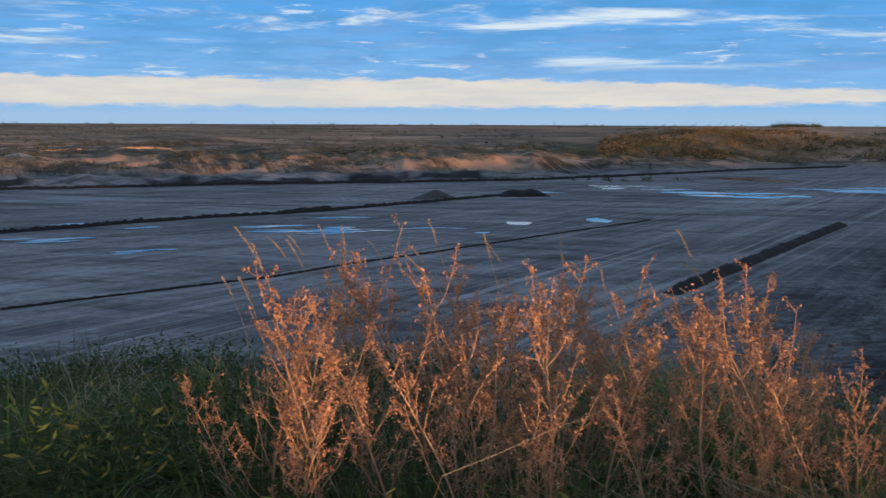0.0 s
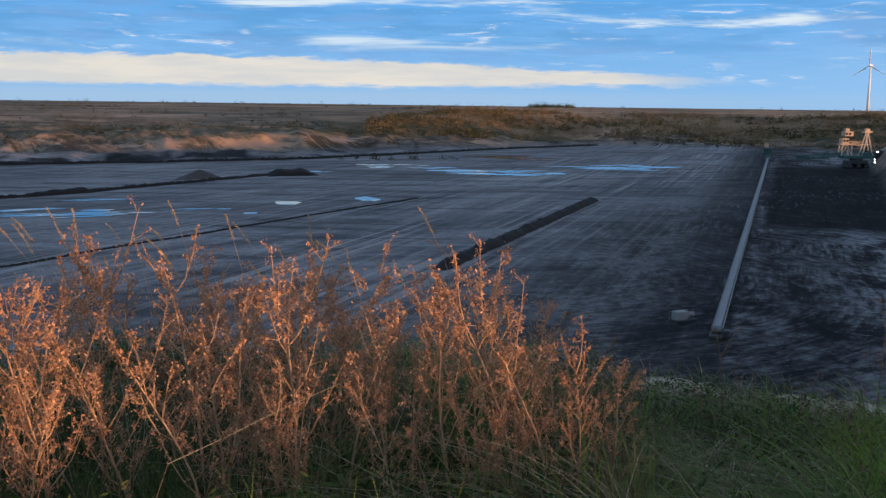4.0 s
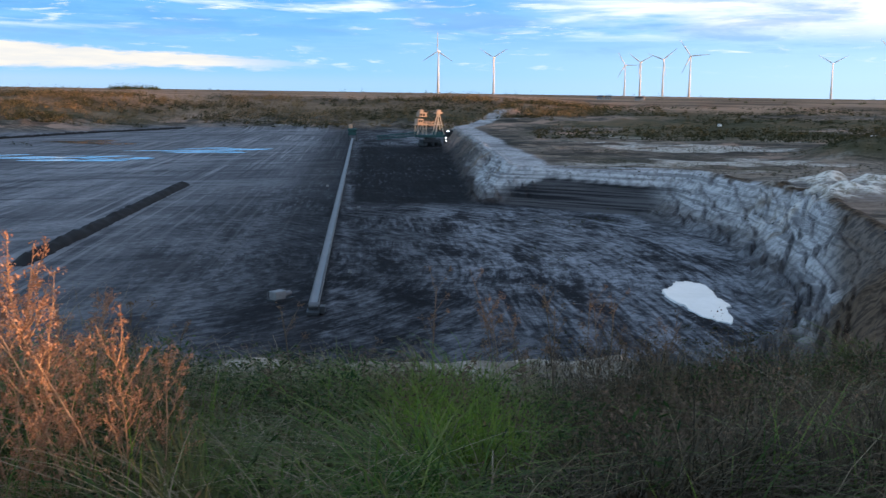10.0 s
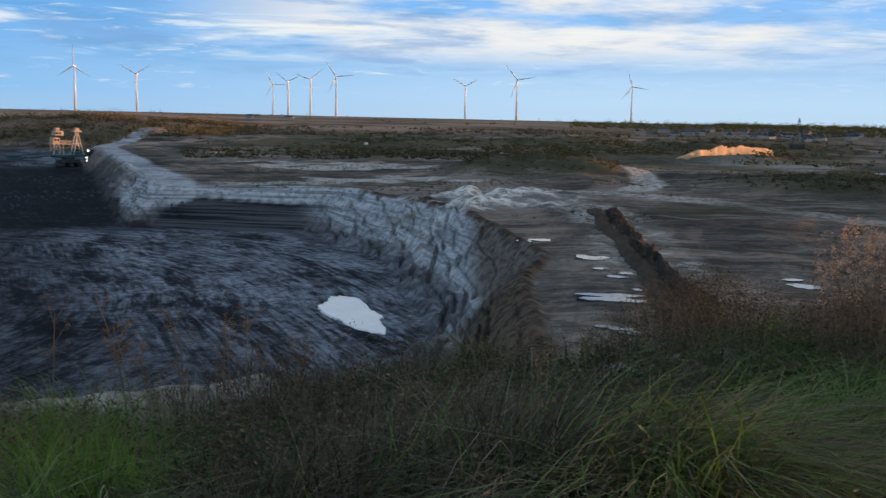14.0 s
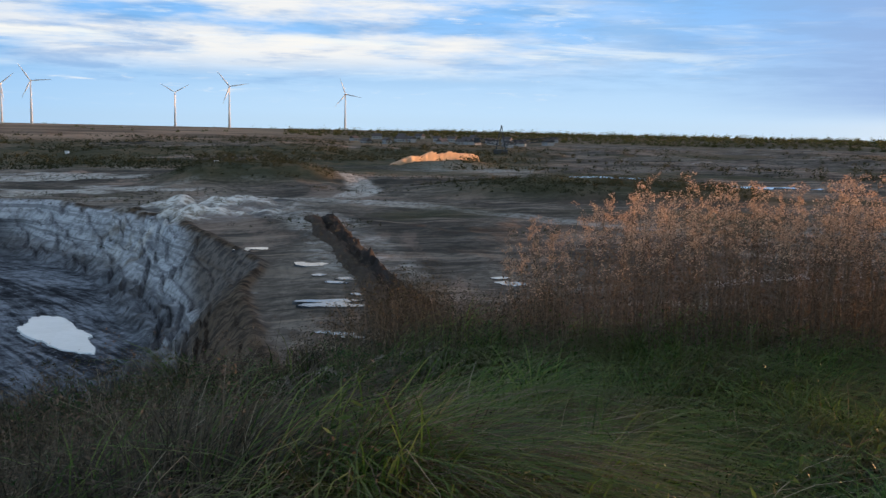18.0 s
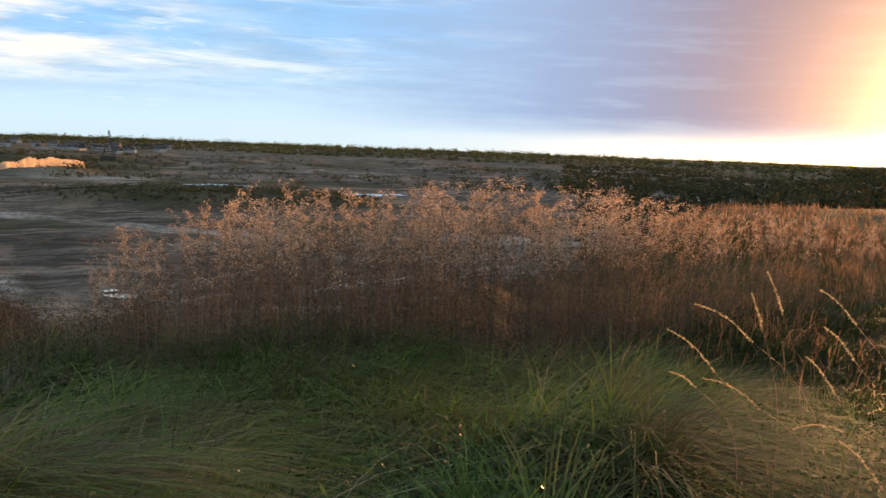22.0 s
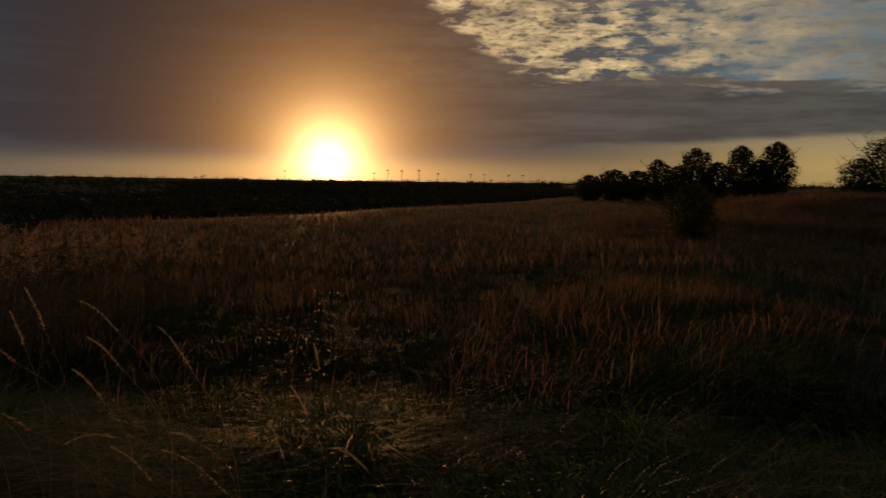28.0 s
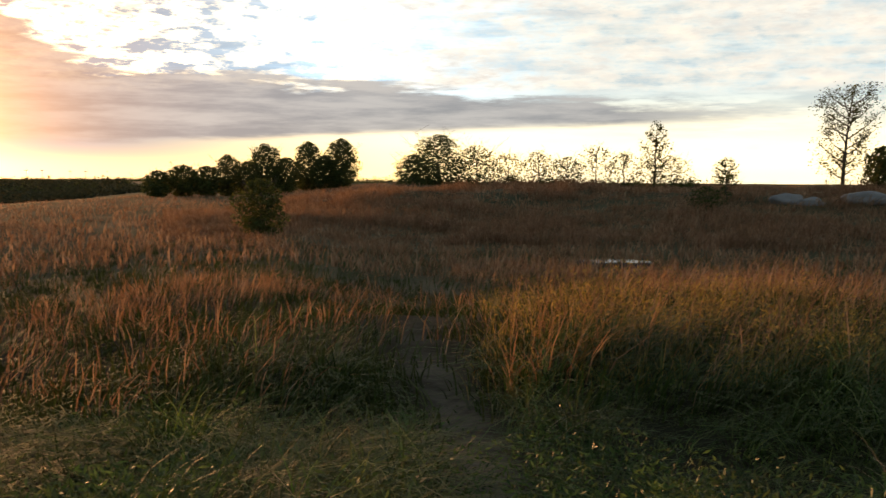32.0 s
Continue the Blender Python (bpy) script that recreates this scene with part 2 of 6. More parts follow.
def blades(name, tones, rough=0.7, glow=0.35, patchy=0.9, mottle=0.5):
    """Leaf or stalk that lets light through; every blade its own tone."""
    m = bpy.data.materials.new(name)
    m.use_nodes = True
    tree = m.node_tree
    tree.nodes.clear()
    n = Nodes(tree)
    rnd = n.add("ShaderNodeNewGeometry").outputs["Random Per Island"]
    info = n.add("ShaderNodeObjectInfo").outputs["Random"]
    f = n.math("FRACT", n.plus(rnd, n.mul(info, 0.37)))
    col = n.mix(n.ramp(f, 0.0, 0.5), tones[0], tones[1])
    col = n.mix(n.ramp(f, 0.5, 1.0), col, tones[2])
    patch = n.noise(n.add("ShaderNodeNewGeometry").outputs["Position"], patchy, 3.0)
    col = n.mix(n.ramp(patch, 0.40, 0.62, 0.0, mottle), col, tones[3])
    diff = n.add("ShaderNodeBsdfPrincipled")
    n.link(col, diff.inputs["Base Color"])
    n.link(rough, diff.inputs["Roughness"])
    n.link(0.12, diff.inputs["Specular IOR Level"])
    trans = n.add("ShaderNodeBsdfTranslucent")
    n.link(col, trans.inputs[0])
    both = n.add("ShaderNodeMixShader")
    n.link(glow, both.inputs[0])
    n.link(diff.outputs[0], both.inputs[1])
    n.link(trans.outputs[0], both.inputs[2])
    out = n.add("ShaderNodeOutputMaterial")
    n.link(both.outputs[0], out.inputs[0])
    return m


CONV_A, CONV_B = Vector((69, 123)), Vector((345, 562))   # the ends of the belt
ALONG = (CONV_B - CONV_A).normalized()


def ground_build(n, shader):
    p = place(n)
    sep = n.add("ShaderNodeSeparateXYZ")
    n.link(p, sep.inputs[0])
    x, y, z = sep.outputs
    u = n.plus(n.mul(x, ALONG.x), n.mul(y, ALONG.y))
    v = n.plus(n.mul(x, ALONG.y), n.mul(y, -ALONG.x))
    big = n.noise(p, 0.012, 5.0, 0.6)
    mid = n.noise(p, 0.11, 5.0, 0.6)
    small = n.noise(p, 1.6, 4.0, 0.6)
    # Coal floor: grooves of the machines along the belt.
    lane = n.noise(n.vec(n.mul(u, 0.008), n.mul(v, 0.16), 2.0), 1.0, 5.0, 0.62, 0.25)
    lane2 = n.noise(n.vec(n.mul(u, 0.022), n.mul(v, 0.75), 5.0), 1.0, 3.0, 0.6)
    grit = n.noise(p, 0.55, 6.0, 0.7)
    drag = n.noise(n.vec(n.plus(n.mul(x, 0.010), n.mul(y, 0.004)), n.plus(n.mul(y, 0.06), n.mul(x, -0.02)), 23.0), 1.0, 6.0, 0.62, 0.35)
    grey = n.mix(n.ramp(n.plus(n.mul(lane, 0.45), n.mul(drag, 0.55)), 0.36, 0.64), (0.095, 0.095, 0.103), (0.285, 0.28, 0.287))
    grey = n.mix(n.ramp(grit, 0.42, 0.60, 0.4, 0.0), grey, (0.045, 0.045, 0.048))
    grey = n.mix(n.ramp(lane2, 0.50, 0.72, 0.0, 0.45), grey, (0.33, 0.32, 0.315))
    grey = n.mix(n.ramp(big, 0.42, 0.62, 0.0, 0.55), grey, (0.095, 0.093, 0.098))
    rut = n.noise(n.vec(n.mul(u, 0.004), n.mul(v, 0.42), 27.0), 1.0, 4.0, 0.7, 0.2)
    belt_v = CONV_A.x * ALONG.y - CONV_A.y * ALONG.x
    worn = n.mul(n.ramp(n.noise(n.vec(n.mul(u, 0.010), n.mul(v, 0.03), 33.0), 1.0, 4.0), 0.40, 0.60, 0.1, 1.0), n.ramp(v, belt_v - 230, belt_v - 70, 0.15, 1.0))
    sheet = n.noise(n.vec(n.plus(n.mul(x, 0.012), n.mul(y, -0.004)), n.plus(n.mul(y, 0.075), n.mul(x, 0.02)), 37.0), 1.0, 7.0, 0.68, 0.6)
    grey = n.mix(n.ramp(sheet, 0.36, 0.47, 0.65, 0.0), grey, (0.045, 0.046, 0.05))
    grey = n.mix(n.ramp(sheet, 0.54, 0.64, 0.0, 0.4), grey, (0.31, 0.31, 0.32))
    grey = n.mix(n.mul(n.ramp(rut, 0.53, 0.60, 0.0, 0.55), worn), grey, (0.36, 0.35, 0.345))
    grey = n.mix(n.mul(n.ramp(rut, 0.38, 0.45, 0.6, 0.0), worn), grey, (0.05, 0.05, 0.054))
    # Fresh cut: black with curved grooves round the digging front.
    dx, dy = n.plus(x, -40.0), n.plus(y, -190.0)
    reach = n.math("SQRT", n.plus(n.mul(dx, dx), n.mul(dy, dy)))
    swing = n.math("ARCTAN2", dx, dy)
    arc = n.noise(n.vec(n.mul(reach, 0.62), n.mul(swing, 9.0), 9.0), 1.0, 7.0, 0.74, 0.3)
    rake = n.noise(n.vec(n.mul(u, 0.075), n.mul(v, 0.75), 12.0), 1.0, 6.0, 0.68, 0.35)
    arc = n.mix(n.ramp(n.noise(p, 0.020, 3.0), 0.44, 0.54), rake, arc)
    blot = n.noise(n.vec(n.mul(u, 0.030), n.mul(v, 0.075), 14.0), 1.0, 6.0, 0.66, 0.5)
    cut = n.mix(n.ramp(n.plus(n.mul(arc, 0.6), n.mul(blot, 0.4)), 0.42, 0.60), (0.018, 0.019, 0.022), (0.25, 0.255, 0.27))
    cut = n.mix(n.ramp(blot, 0.36, 0.46, 0.85, 0.0), cut, (0.014, 0.014, 0.016))
    cut = n.mix(n.ramp(mid, 0.54, 0.72, 0.0, 0.5), cut, (0.27, 0.27, 0.275))
    cut = n.mix(n.ramp(grit, 0.40, 0.54, 0.6, 0.0), cut, (0.014, 0.014, 0.016))
    cut = n.mix(n.ramp(grit, 0.58, 0.70, 0.0, 0.6), cut, (0.33, 0.33, 0.345))
    floor = n.mix(attribute(n, "coal"), grey, cut)
    floor = n.mix(n.mul(attribute(n, "black"), n.ramp(n.plus(n.mul(arc, 0.5), n.mul(rake, 0.5)), 0.50, 0.68, 1.0, 0.72)), floor, (0.007, 0.007, 0.008))
    # Bench: sand and brown earth in long smears.
    smear = n.noise(n.vec(n.mul(u, 0.03), n.mul(v, 0.012), 1.0), 1.0, 6.0, 0.68, 0.15)
    sand = n.mix(n.ramp(smear, 0.38, 0.62), (0.070, 0.055, 0.042), (0.24, 0.19, 0.145))
    sand = n.mix(n.ramp(n.noise(n.vec(n.mul(u, 0.035), n.mul(v, 0.011), 17.0), 1.0, 6.0, 0.65), 0.62, 0.68), sand, (0.48, 0.43, 0.38))
    sand = n.mix(n.ramp(mid, 0.52, 0.72, 0.0, 0.7), sand, (0.055, 0.050, 0.040))
    sand = n.mix(n.ramp(grit, 0.42, 0.58, 0.55, 0.0), sand, (0.045, 0.036, 0.028))
    deep, cross = n.plus(n.mul(x, 0.94), n.mul(y, 0.342)), n.plus(n.mul(x, 0.342), n.mul(y, -0.94))
    band = n.noise(n.vec(n.mul(deep, 0.16), n.mul(cross, 0.022), 29.0), 1.0, 6.0, 0.68, 0.5)
    sand = n.mix(n.ramp(band, 0.53, 0.62, 0.0, 0.65), sand, (0.30, 0.225, 0.165))
    sand = n.mix(n.ramp(band, 0.36, 0.46, 0.75, 0.0), sand, (0.036, 0.030, 0.024))
    span = n.math("SQRT", n.plus(n.mul(x, x), n.mul(y, y)))
    layer = n.noise(n.vec(n.mul(span, 0.013), n.mul(n.math("ARCTAN2", x, y), 9.0), 4.0), 1.0, 7.0, 0.68)
    sand = n.mix(n.mul(n.ramp(layer, 0.52, 0.60), n.ramp(span, 250.0, 500.0, 0.3, 0.9), n.ramp(n.math("ARCTAN2", x, y), 1.28, 1.42, 1.0, 0.25)), sand, (0.36, 0.235, 0.17))
    sand = n.mix(n.mul(n.ramp(layer, 0.38, 0.48, 1.0, 0.0), n.ramp(span, 250.0, 500.0, 0.4, 0.9), n.ramp(n.math("ARCTAN2", x, y), 1.28, 1.42, 1.0, 0.35)), sand, (0.028, 0.028, 0.022))
    col = n.mix(attribute(n, "sand"), floor, sand)
    # Pale clay of the faces.
    beds = n.noise(n.vec(n.mul(x, 0.02), n.mul(y, 0.02), n.mul(z, 1.5)), 1.0, 5.0, 0.65)
    clay = n.mix(n.ramp(beds, 0.38, 0.58), (0.22, 0.215, 0.215), (0.48, 0.47, 0.46))
    clay = n.mix(n.ramp(grit, 0.40, 0.55, 0.55, 0.0), clay, (0.12, 0.115, 0.115))
    clay = n.mix(n.ramp(n.noise(p, 0.06, 5.0, 0.6), 0.56, 0.66, 0.0, 0.7), clay, (0.13, 0.10, 0.07))
    col = n.mix(attribute(n, "pale"), col, clay)
    seam = n.mix(n.ramp(beds, 0.4, 0.6), (0.020, 0.020, 0.022), (0.085, 0.082, 0.082))
    col = n.mix(attribute(n, "seam"), col, seam)
    # Shade between the slipped lobes, painted on as dark bands.
    col = n.mix(attribute(n, "lobe_shade"), col, n.mix(n.ramp(mid, 0.4, 0.6), (0.035, 0.033, 0.034), (0.11, 0.10, 0.095)))
    col = n.mix(attribute(n, "rim"), col, n.mix(n.ramp(grit, 0.4, 0.6), (0.030, 0.020, 0.013), (0.11, 0.072, 0.044)))
    chalk = n.mix(n.ramp(grit, 0.38, 0.58), (0.26, 0.21, 0.155), (0.74, 0.67, 0.58))
    col = n.mix(attribute(n, "chalk"), col, chalk)
    # Grown land: dry field, scrub and heath.
    heath = n.mix(n.ramp(mid, 0.40, 0.70), (0.036, 0.040, 0.018), (0.13, 0.09, 0.046))
    heath = n.mix(n.ramp(big, 0.40, 0.62), heath, (0.060, 0.055, 0.028))
    heath = n.mix(n.ramp(small, 0.5, 0.8, 0.0, 0.5), heath, (0.03, 0.03, 0.016))
    calm = n.ramp(n.math("ARCTAN2", x, y), 0.70, 0.85, 1.0, 0.30)
    heath = n.mix(n.mul(n.ramp(layer, 0.50, 0.60, 0.0, 0.8), calm), heath, (0.22, 0.15, 0.09))
    heath = n.mix(n.ramp(layer, 0.36, 0.46, 0.7, 0.0), heath, (0.040, 0.040, 0.020))
    dry = n.mix(n.ramp(n.noise(n.vec(n.mul(span, 0.006), n.mul(n.math("ARCTAN2", x, y), 6.0), 8.0), 1.0, 5.0, 0.6), 0.40, 0.60), (0.13, 0.086, 0.056), (0.36, 0.225, 0.145))
    heath = n.mix(n.mul(n.ramp(span, 780.0, 1150.0), n.ramp(n.math("ARCTAN2", x, y), 1.0, 1.25, 0.9, 0.35)), heath, dry)
    # Soil darkened near the viewer: shade in the grass gaps, put into the colour.
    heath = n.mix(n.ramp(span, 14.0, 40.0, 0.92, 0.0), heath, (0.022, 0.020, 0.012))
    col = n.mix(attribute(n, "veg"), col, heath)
    earth = n.mix(n.ramp(n.plus(n.mul(small, 0.5), n.mul(n.noise(p, 6.0, 4.0), 0.5)), 0.38, 0.62), (0.15, 0.12, 0.09), (0.40, 0.35, 0.28))
    col = n.mix(attribute(n, "earth"), col, earth)
    rough = n.ramp(n.plus(n.mul(lane, 0.5), n.mul(arc, 0.5)), 0.3, 0.7, 0.75, 1.0)
    n.link(rough, shader.inputs["Roughness"])
    return col, n.plus(n.mul(mid, 1.2), n.mul(lane2, 0.5), n.mul(small, 0.2), n.mul(arc, 0.6))


GROUND = material("ground", ground_build, 0.85, 0.16, 0.02)


def water_build(n, shader):
    n.link(0.03, shader.inputs["Roughness"])
    n.link(1.36, shader.inputs["IOR"])
    return n.mix(n.noise(place(n), 0.3), (0.03, 0.035, 0.04), (0.06, 0.065, 0.07)), n.noise(place(n), 0.8, 2.0)


WATER = material("water", water_build, 0.03, 0.004, 0.6)
MILKY = plain("milky_water", (0.62, 0.62, 0.60), 0.15, 0.0, 0.12, 0.25)
COAL = plain("coal", (0.020, 0.019, 0.019), 0.85, 0.0, 0.5, 0.5)
SPOIL = plain("grey_spoil", (0.07, 0.068, 0.066), 0.95, 0.0, 0.3, 0.5)
BELT = plain("grey_belt", (0.21, 0.215, 0.225), 0.6, 0.0, 0.2, 0.35)
STEEL = plain("dull_steel", (0.16, 0.165, 0.17), 0.55, 0.6, 0.6, 0.4)
DARK_STEEL = plain("dark_steel", (0.05, 0.055, 0.06), 0.6, 0.4, 0.6, 0.4)
WHITE_PAINT = plain("white_paint", (0.66, 0.65, 0.64), 0.45, 0.0, 0.05, 0.08)
GREEN = blades("green_grass", [(0.026, 0.060, 0.012), (0.075, 0.145, 0.026), (0.19, 0.23, 0.062), (0.11, 0.092, 0.042)], patchy=1.1, mottle=0.85)
DRY = blades("dry_grass", [(0.14, 0.10, 0.055), (0.26, 0.20, 0.12), (0.42, 0.35, 0.24), (0.12, 0.10, 0.055)])
REED = blades("red_brown_grass", [(0.16, 0.080, 0.042), (0.29, 0.150, 0.082), (0.42, 0.26, 0.155), (0.14, 0.090, 0.045)], glow=0.4)

# Ground: one sheet in rings round the viewer.
rng = np.random.default_rng(5)


def smooth(x, a, b):
    t = np.clip((x - a) / (b - a), 0, 1)
    return t * t * (3 - 2 * t)


def grain(x, y, seed):
    """Value noise, 0 to 1."""
    xi, yi = np.floor(x), np.floor(y)
    fx, fy = x - xi, y - yi
    fx, fy = fx * fx * (3 - 2 * fx), fy * fy * (3 - 2 * fy)

    def cell(i, j):
        s = np.sin(i * 127.1 + j * 311.7 + seed * 74.7) * 43758.5453
        return s - np.floor(s)
    return (cell(xi, yi) * (1 - fx) + cell(xi + 1, yi) * fx) * (1 - fy) + (cell(xi, yi + 1) * (1 - fx) + cell(xi + 1, yi + 1) * fx) * fy


def rough_land(x, y, size, seed, octaves=3):
    total, amp = 0, 0.5
    for k in range(octaves):
        total = total + amp * (grain(x / size * 2 ** k, y / size * 2 ** k, seed + k) - 0.5) * 2
        amp *= 0.5
    return total


# Foot of the digging face, from the near bank to the far side; the bench lies to its right.
FACE = [(25, 20), (62, 50), (92, 70), (116, 80), (139, 101), (171, 130), (201, 180), (187, 212), (178, 224),
        (240, 312), (305, 405), (380, 515), (640, 760), (2500, 2000), (2500, -600), (300, -300), (0, -300)]


def face_distance(x, y):
    """Distance to the foot of the face, positive on the bench."""
    best = np.full(x.shape, 1e9)
    inside = np.zeros(x.shape, bool)
    for (ax, ay), (bx, by) in zip(FACE, FACE[1:] + FACE[:1]):
        dx, dy = bx - ax, by - ay
        t = np.clip(((x - ax) * dx + (y - ay) * dy) / (dx * dx + dy * dy), 0, 1)
        best = np.minimum(best, np.hypot(x - ax - t * dx, y - ay - t * dy))
        cross = (ay > y) != (by > y)
        inside ^= cross & (x < ax + (y - ay) * dx / np.where(dy == 0, 1e-9, dy))
    return np.where(inside, best, -best)


def azimuth(x, y):
    a = np.degrees(np.arctan2(x, y))
    return np.where(a < -100, a + 360, a)


FIELD_END = [45, 55, 85, 140, 220]   # where the meadow ends, from azimuth 100 to 145


def land(x, y):
    """Height of the ground and its covers at plan points."""
    d, a = np.hypot(x, y), azimuth(x, y)
    brink = np.interp(a, [-100, -70, -40, 18, 25, 46, 52, 62, 76, 95, 106, 111, 117, 122], [5000, 60, 8.6, 8.6, 9.5, 9.5, 8.6, 8.6, 10, 14, 26, 60, 400, 5000])
    brink = brink + rough_land(x, y, 6, 3, 2) * 0.6 * (brink < 50)
    sunk = np.interp(a, [-100, 4, 14, 22, 30, 44, 52, 62, 76], [0.35, 0.38, 0.45, 0.56, 0.72, 0.80, 0.60, 0.45, 0.35])
    near = -sunk * smooth(d, 3.6, 8.3) + rough_land(x, y, 1.4, 11) * np.interp(a, [100, 116], [0.27, 0.12]) * smooth(d, 1.6, 3.4) * smooth(d, 90, 20)
    near = near + (0.25 - np.abs(rough_land(x, y, 1.1, 13))) * 0.55 * smooth(a, 52, 60) * smooth(a, 120, 108) * smooth(d, 2.2, 3.2) * smooth(d, 10, 7.5)
    near = near - 0.5 * smooth(d, 7, 12) * smooth(a, 92, 104) * smooth(a, 150, 130)
    near = near - 0.75 * smooth(d, 8, 40) * smooth(a, 108, 125)
    bank = smooth(a, 144, 155) * smooth(d, 56, 84)
    near = near + bank * (1.75 + 0.75 * np.abs(rough_land(x, y, 9, 15)) + 0.55 * np.abs(rough_land(x, y, 3.6, 16))) + rough_land(x, y, 400, 21) * 1.0 * smooth(d, 300, 2000)
    # Stands of tall weeds on low rises beside the path, a hollow behind them, and lower land past the field's end.
    near = near + 0.36 * np.exp(-((a - 171) / 11.0) ** 4) * smooth(d, 6, 11) * smooth(d, 22, 15)
    near = near + 0.12 * np.exp(-((a - 143) / 9.0) ** 4) * smooth(d, 6, 10) * smooth(d, 17, 13)
    near = near - 0.55 * smooth(d, 15, 22) * smooth(d, 60, 46) * smooth(a, 146, 154)
    edge = np.interp(a, [100, 113, 125, 137, 145], FIELD_END)
    near = near - 3.2 * smooth(d, edge, edge * 2.2) * smooth(a, 100, 108) * smooth(a, 144, 132)
    near = near * smooth(d, 4500, 1500)

    wavy = np.maximum(smooth(a, 47.5, 50.5), smooth(a, 43.0, 41.5))
    sd = face_distance(x, y) + ((0.22 - np.abs(rough_land(x, y, 17, 31))) * 2.2 + rough_land(x, y, 9, 32) * 1.0) * wavy + rough_land(x, y, 45, 33) * 2.0
    wide = np.interp(a, [30, 38, 42, 52, 58, 64], [10, 12, 14, 20, 20, 17])
    part_up = sd / wide
    step = np.interp(part_up, [0, 0.10, 0.5, 0.84, 0.93], [0, 0.06, 0.46, 0.95, 1.0])
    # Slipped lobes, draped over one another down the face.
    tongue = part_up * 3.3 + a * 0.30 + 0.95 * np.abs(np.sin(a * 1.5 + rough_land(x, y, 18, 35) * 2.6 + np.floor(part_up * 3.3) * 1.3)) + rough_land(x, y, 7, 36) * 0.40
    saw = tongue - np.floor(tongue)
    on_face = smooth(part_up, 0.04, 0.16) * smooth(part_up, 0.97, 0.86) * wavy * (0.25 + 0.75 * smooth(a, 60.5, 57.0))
    step = np.clip(step + (saw - 0.5) * 0.22 * on_face, 0, 1)
    bench = np.interp(a, [40, 55, 66, 110], [-20.0, -19.0, -17.0, -17.0])
    flat = rough_land(x, y, 22, 41) * 0.22
    lumps = rough_land(x, y, 30, 45) * 1.3 * smooth(sd, 25, 120)
    pit = -30 + flat + step * (bench + 30 + lumps)
    pit = pit + rough_land(x, y, 7, 47, 4) * 1.3 * step * (1 - step) * 4 * (0.15 + 0.85 * wavy)
    pit = pit + 0.7 * np.exp(-((part_up - 0.98) / 0.07) ** 2) * wavy
    pit = pit + (rough_land(x, y, 5, 48) * 0.35 + np.abs(rough_land(x, y, 16, 49)) * 1.2) * smooth(sd, wide + 6, wide + 20) * (1 - 0.9 * np.exp(-((a - 67.5) / 5.5) ** 4) * smooth(d, 185, 160))
    foot = np.interp(a, [-100, -24, -9, 5, 16, 22, 32, 38, 44, 60, 100], [507, 507, 520, 568, 716, 822, 800, 720, 680, 640, 800])
    past = d - foot
    slow = np.interp(past + rough_land(x, y, 120, 53) * 45, [-40, 0, 55, 75, 150, 170, 400, 420, 510, 540, 1000, 1400], [0, 0.02, 0.04, 0.07, 0.33, 0.36, 0.39, 0.41, 0.56, 0.58, 0.82, 1])
    fast = np.interp(past, [-40, 0, 60, 260, 330, 600], [0, 0.02, 0.15, 0.72, 0.84, 1])
    gentle = np.interp(past, [-40, 0, 200, 450, 800, 1700], [0, 0.02, 0.24, 0.40, 0.58, 1])
    hollow = np.interp(past, [-40, 0, 300, 700, 900, 1500], [0, 0.02, 0.12, 0.20, 0.5, 1.02])
    gentle = gentle + (hollow - gentle) * smooth(a, 64, 69) * smooth(a, 122, 112)
    rise = slow + (fast - slow) * smooth(a, 6, 16)
    rise = rise + (gentle - rise) * smooth(a, 38, 48)
    rough_edge = rough_land(x, y, 60, 51) * 3.5 * smooth(past, 0, 60) * smooth(past, 900, 500)
    gully = np.abs(rough_land(a * 11 + d * 0.02, d * 0.12, 12, 57)) * 2
    rough_edge = rough_edge + (gully - 0.5) * 2.6 * smooth(past, 55, 90) * smooth(past, 420, 200) * smooth(a, 46, 40)
    rough_edge = rough_edge + rough_land(x, y, 20, 55) * (2.6 + 2.4 * smooth(a, 10, -2)) * smooth(past, -5, 25) * smooth(past, 420, 240)
    pit = pit + (near - pit) * rise + rough_edge * (1 - 0.6 * rise)
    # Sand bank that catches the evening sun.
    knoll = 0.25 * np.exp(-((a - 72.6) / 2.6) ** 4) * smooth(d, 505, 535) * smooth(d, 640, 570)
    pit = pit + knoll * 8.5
    ridge = np.exp(-((a - 62.0) / 4.5) ** 4) * smooth(d, 330, 365) * smooth(d, 430, 385) * 6.0
    ridge = ridge + np.exp(-((a - 83.0) / 9.0) ** 4) * smooth(d, 262, 290) * smooth(d, 370, 320) * 4.0
    pit = pit + ridge
    heaps = np.exp(-((a - 60.0) / 4.6) ** 4) * smooth(d, 203, 218) * smooth(d, 272, 252)
    heap_up = np.abs(rough_land(x, y, 10, 61))
    pit = pit + heaps * heap_up * 5.0

    drop = near - (d - brink) * 0.62 + rough_land(x, y, 8, 71) * 0.5 * smooth(d - brink, 1, 6)
    out = d > brink
    h = np.where(out, np.maximum(pit, drop), near)
    slope = out & (drop > pit)

    grown = np.where(out, 0.0, 1.0)
    grown = np.where(slope, 0.75, grown)
    scrub = smooth(rise + rough_land(x, y, 90, 81) * 0.25, 0.12, 0.4)
    grown = np.maximum(grown, np.where(out, scrub * np.interp(a, [-30, 0, 12, 100], [0.3, 0.45, 1, 1]), 0))
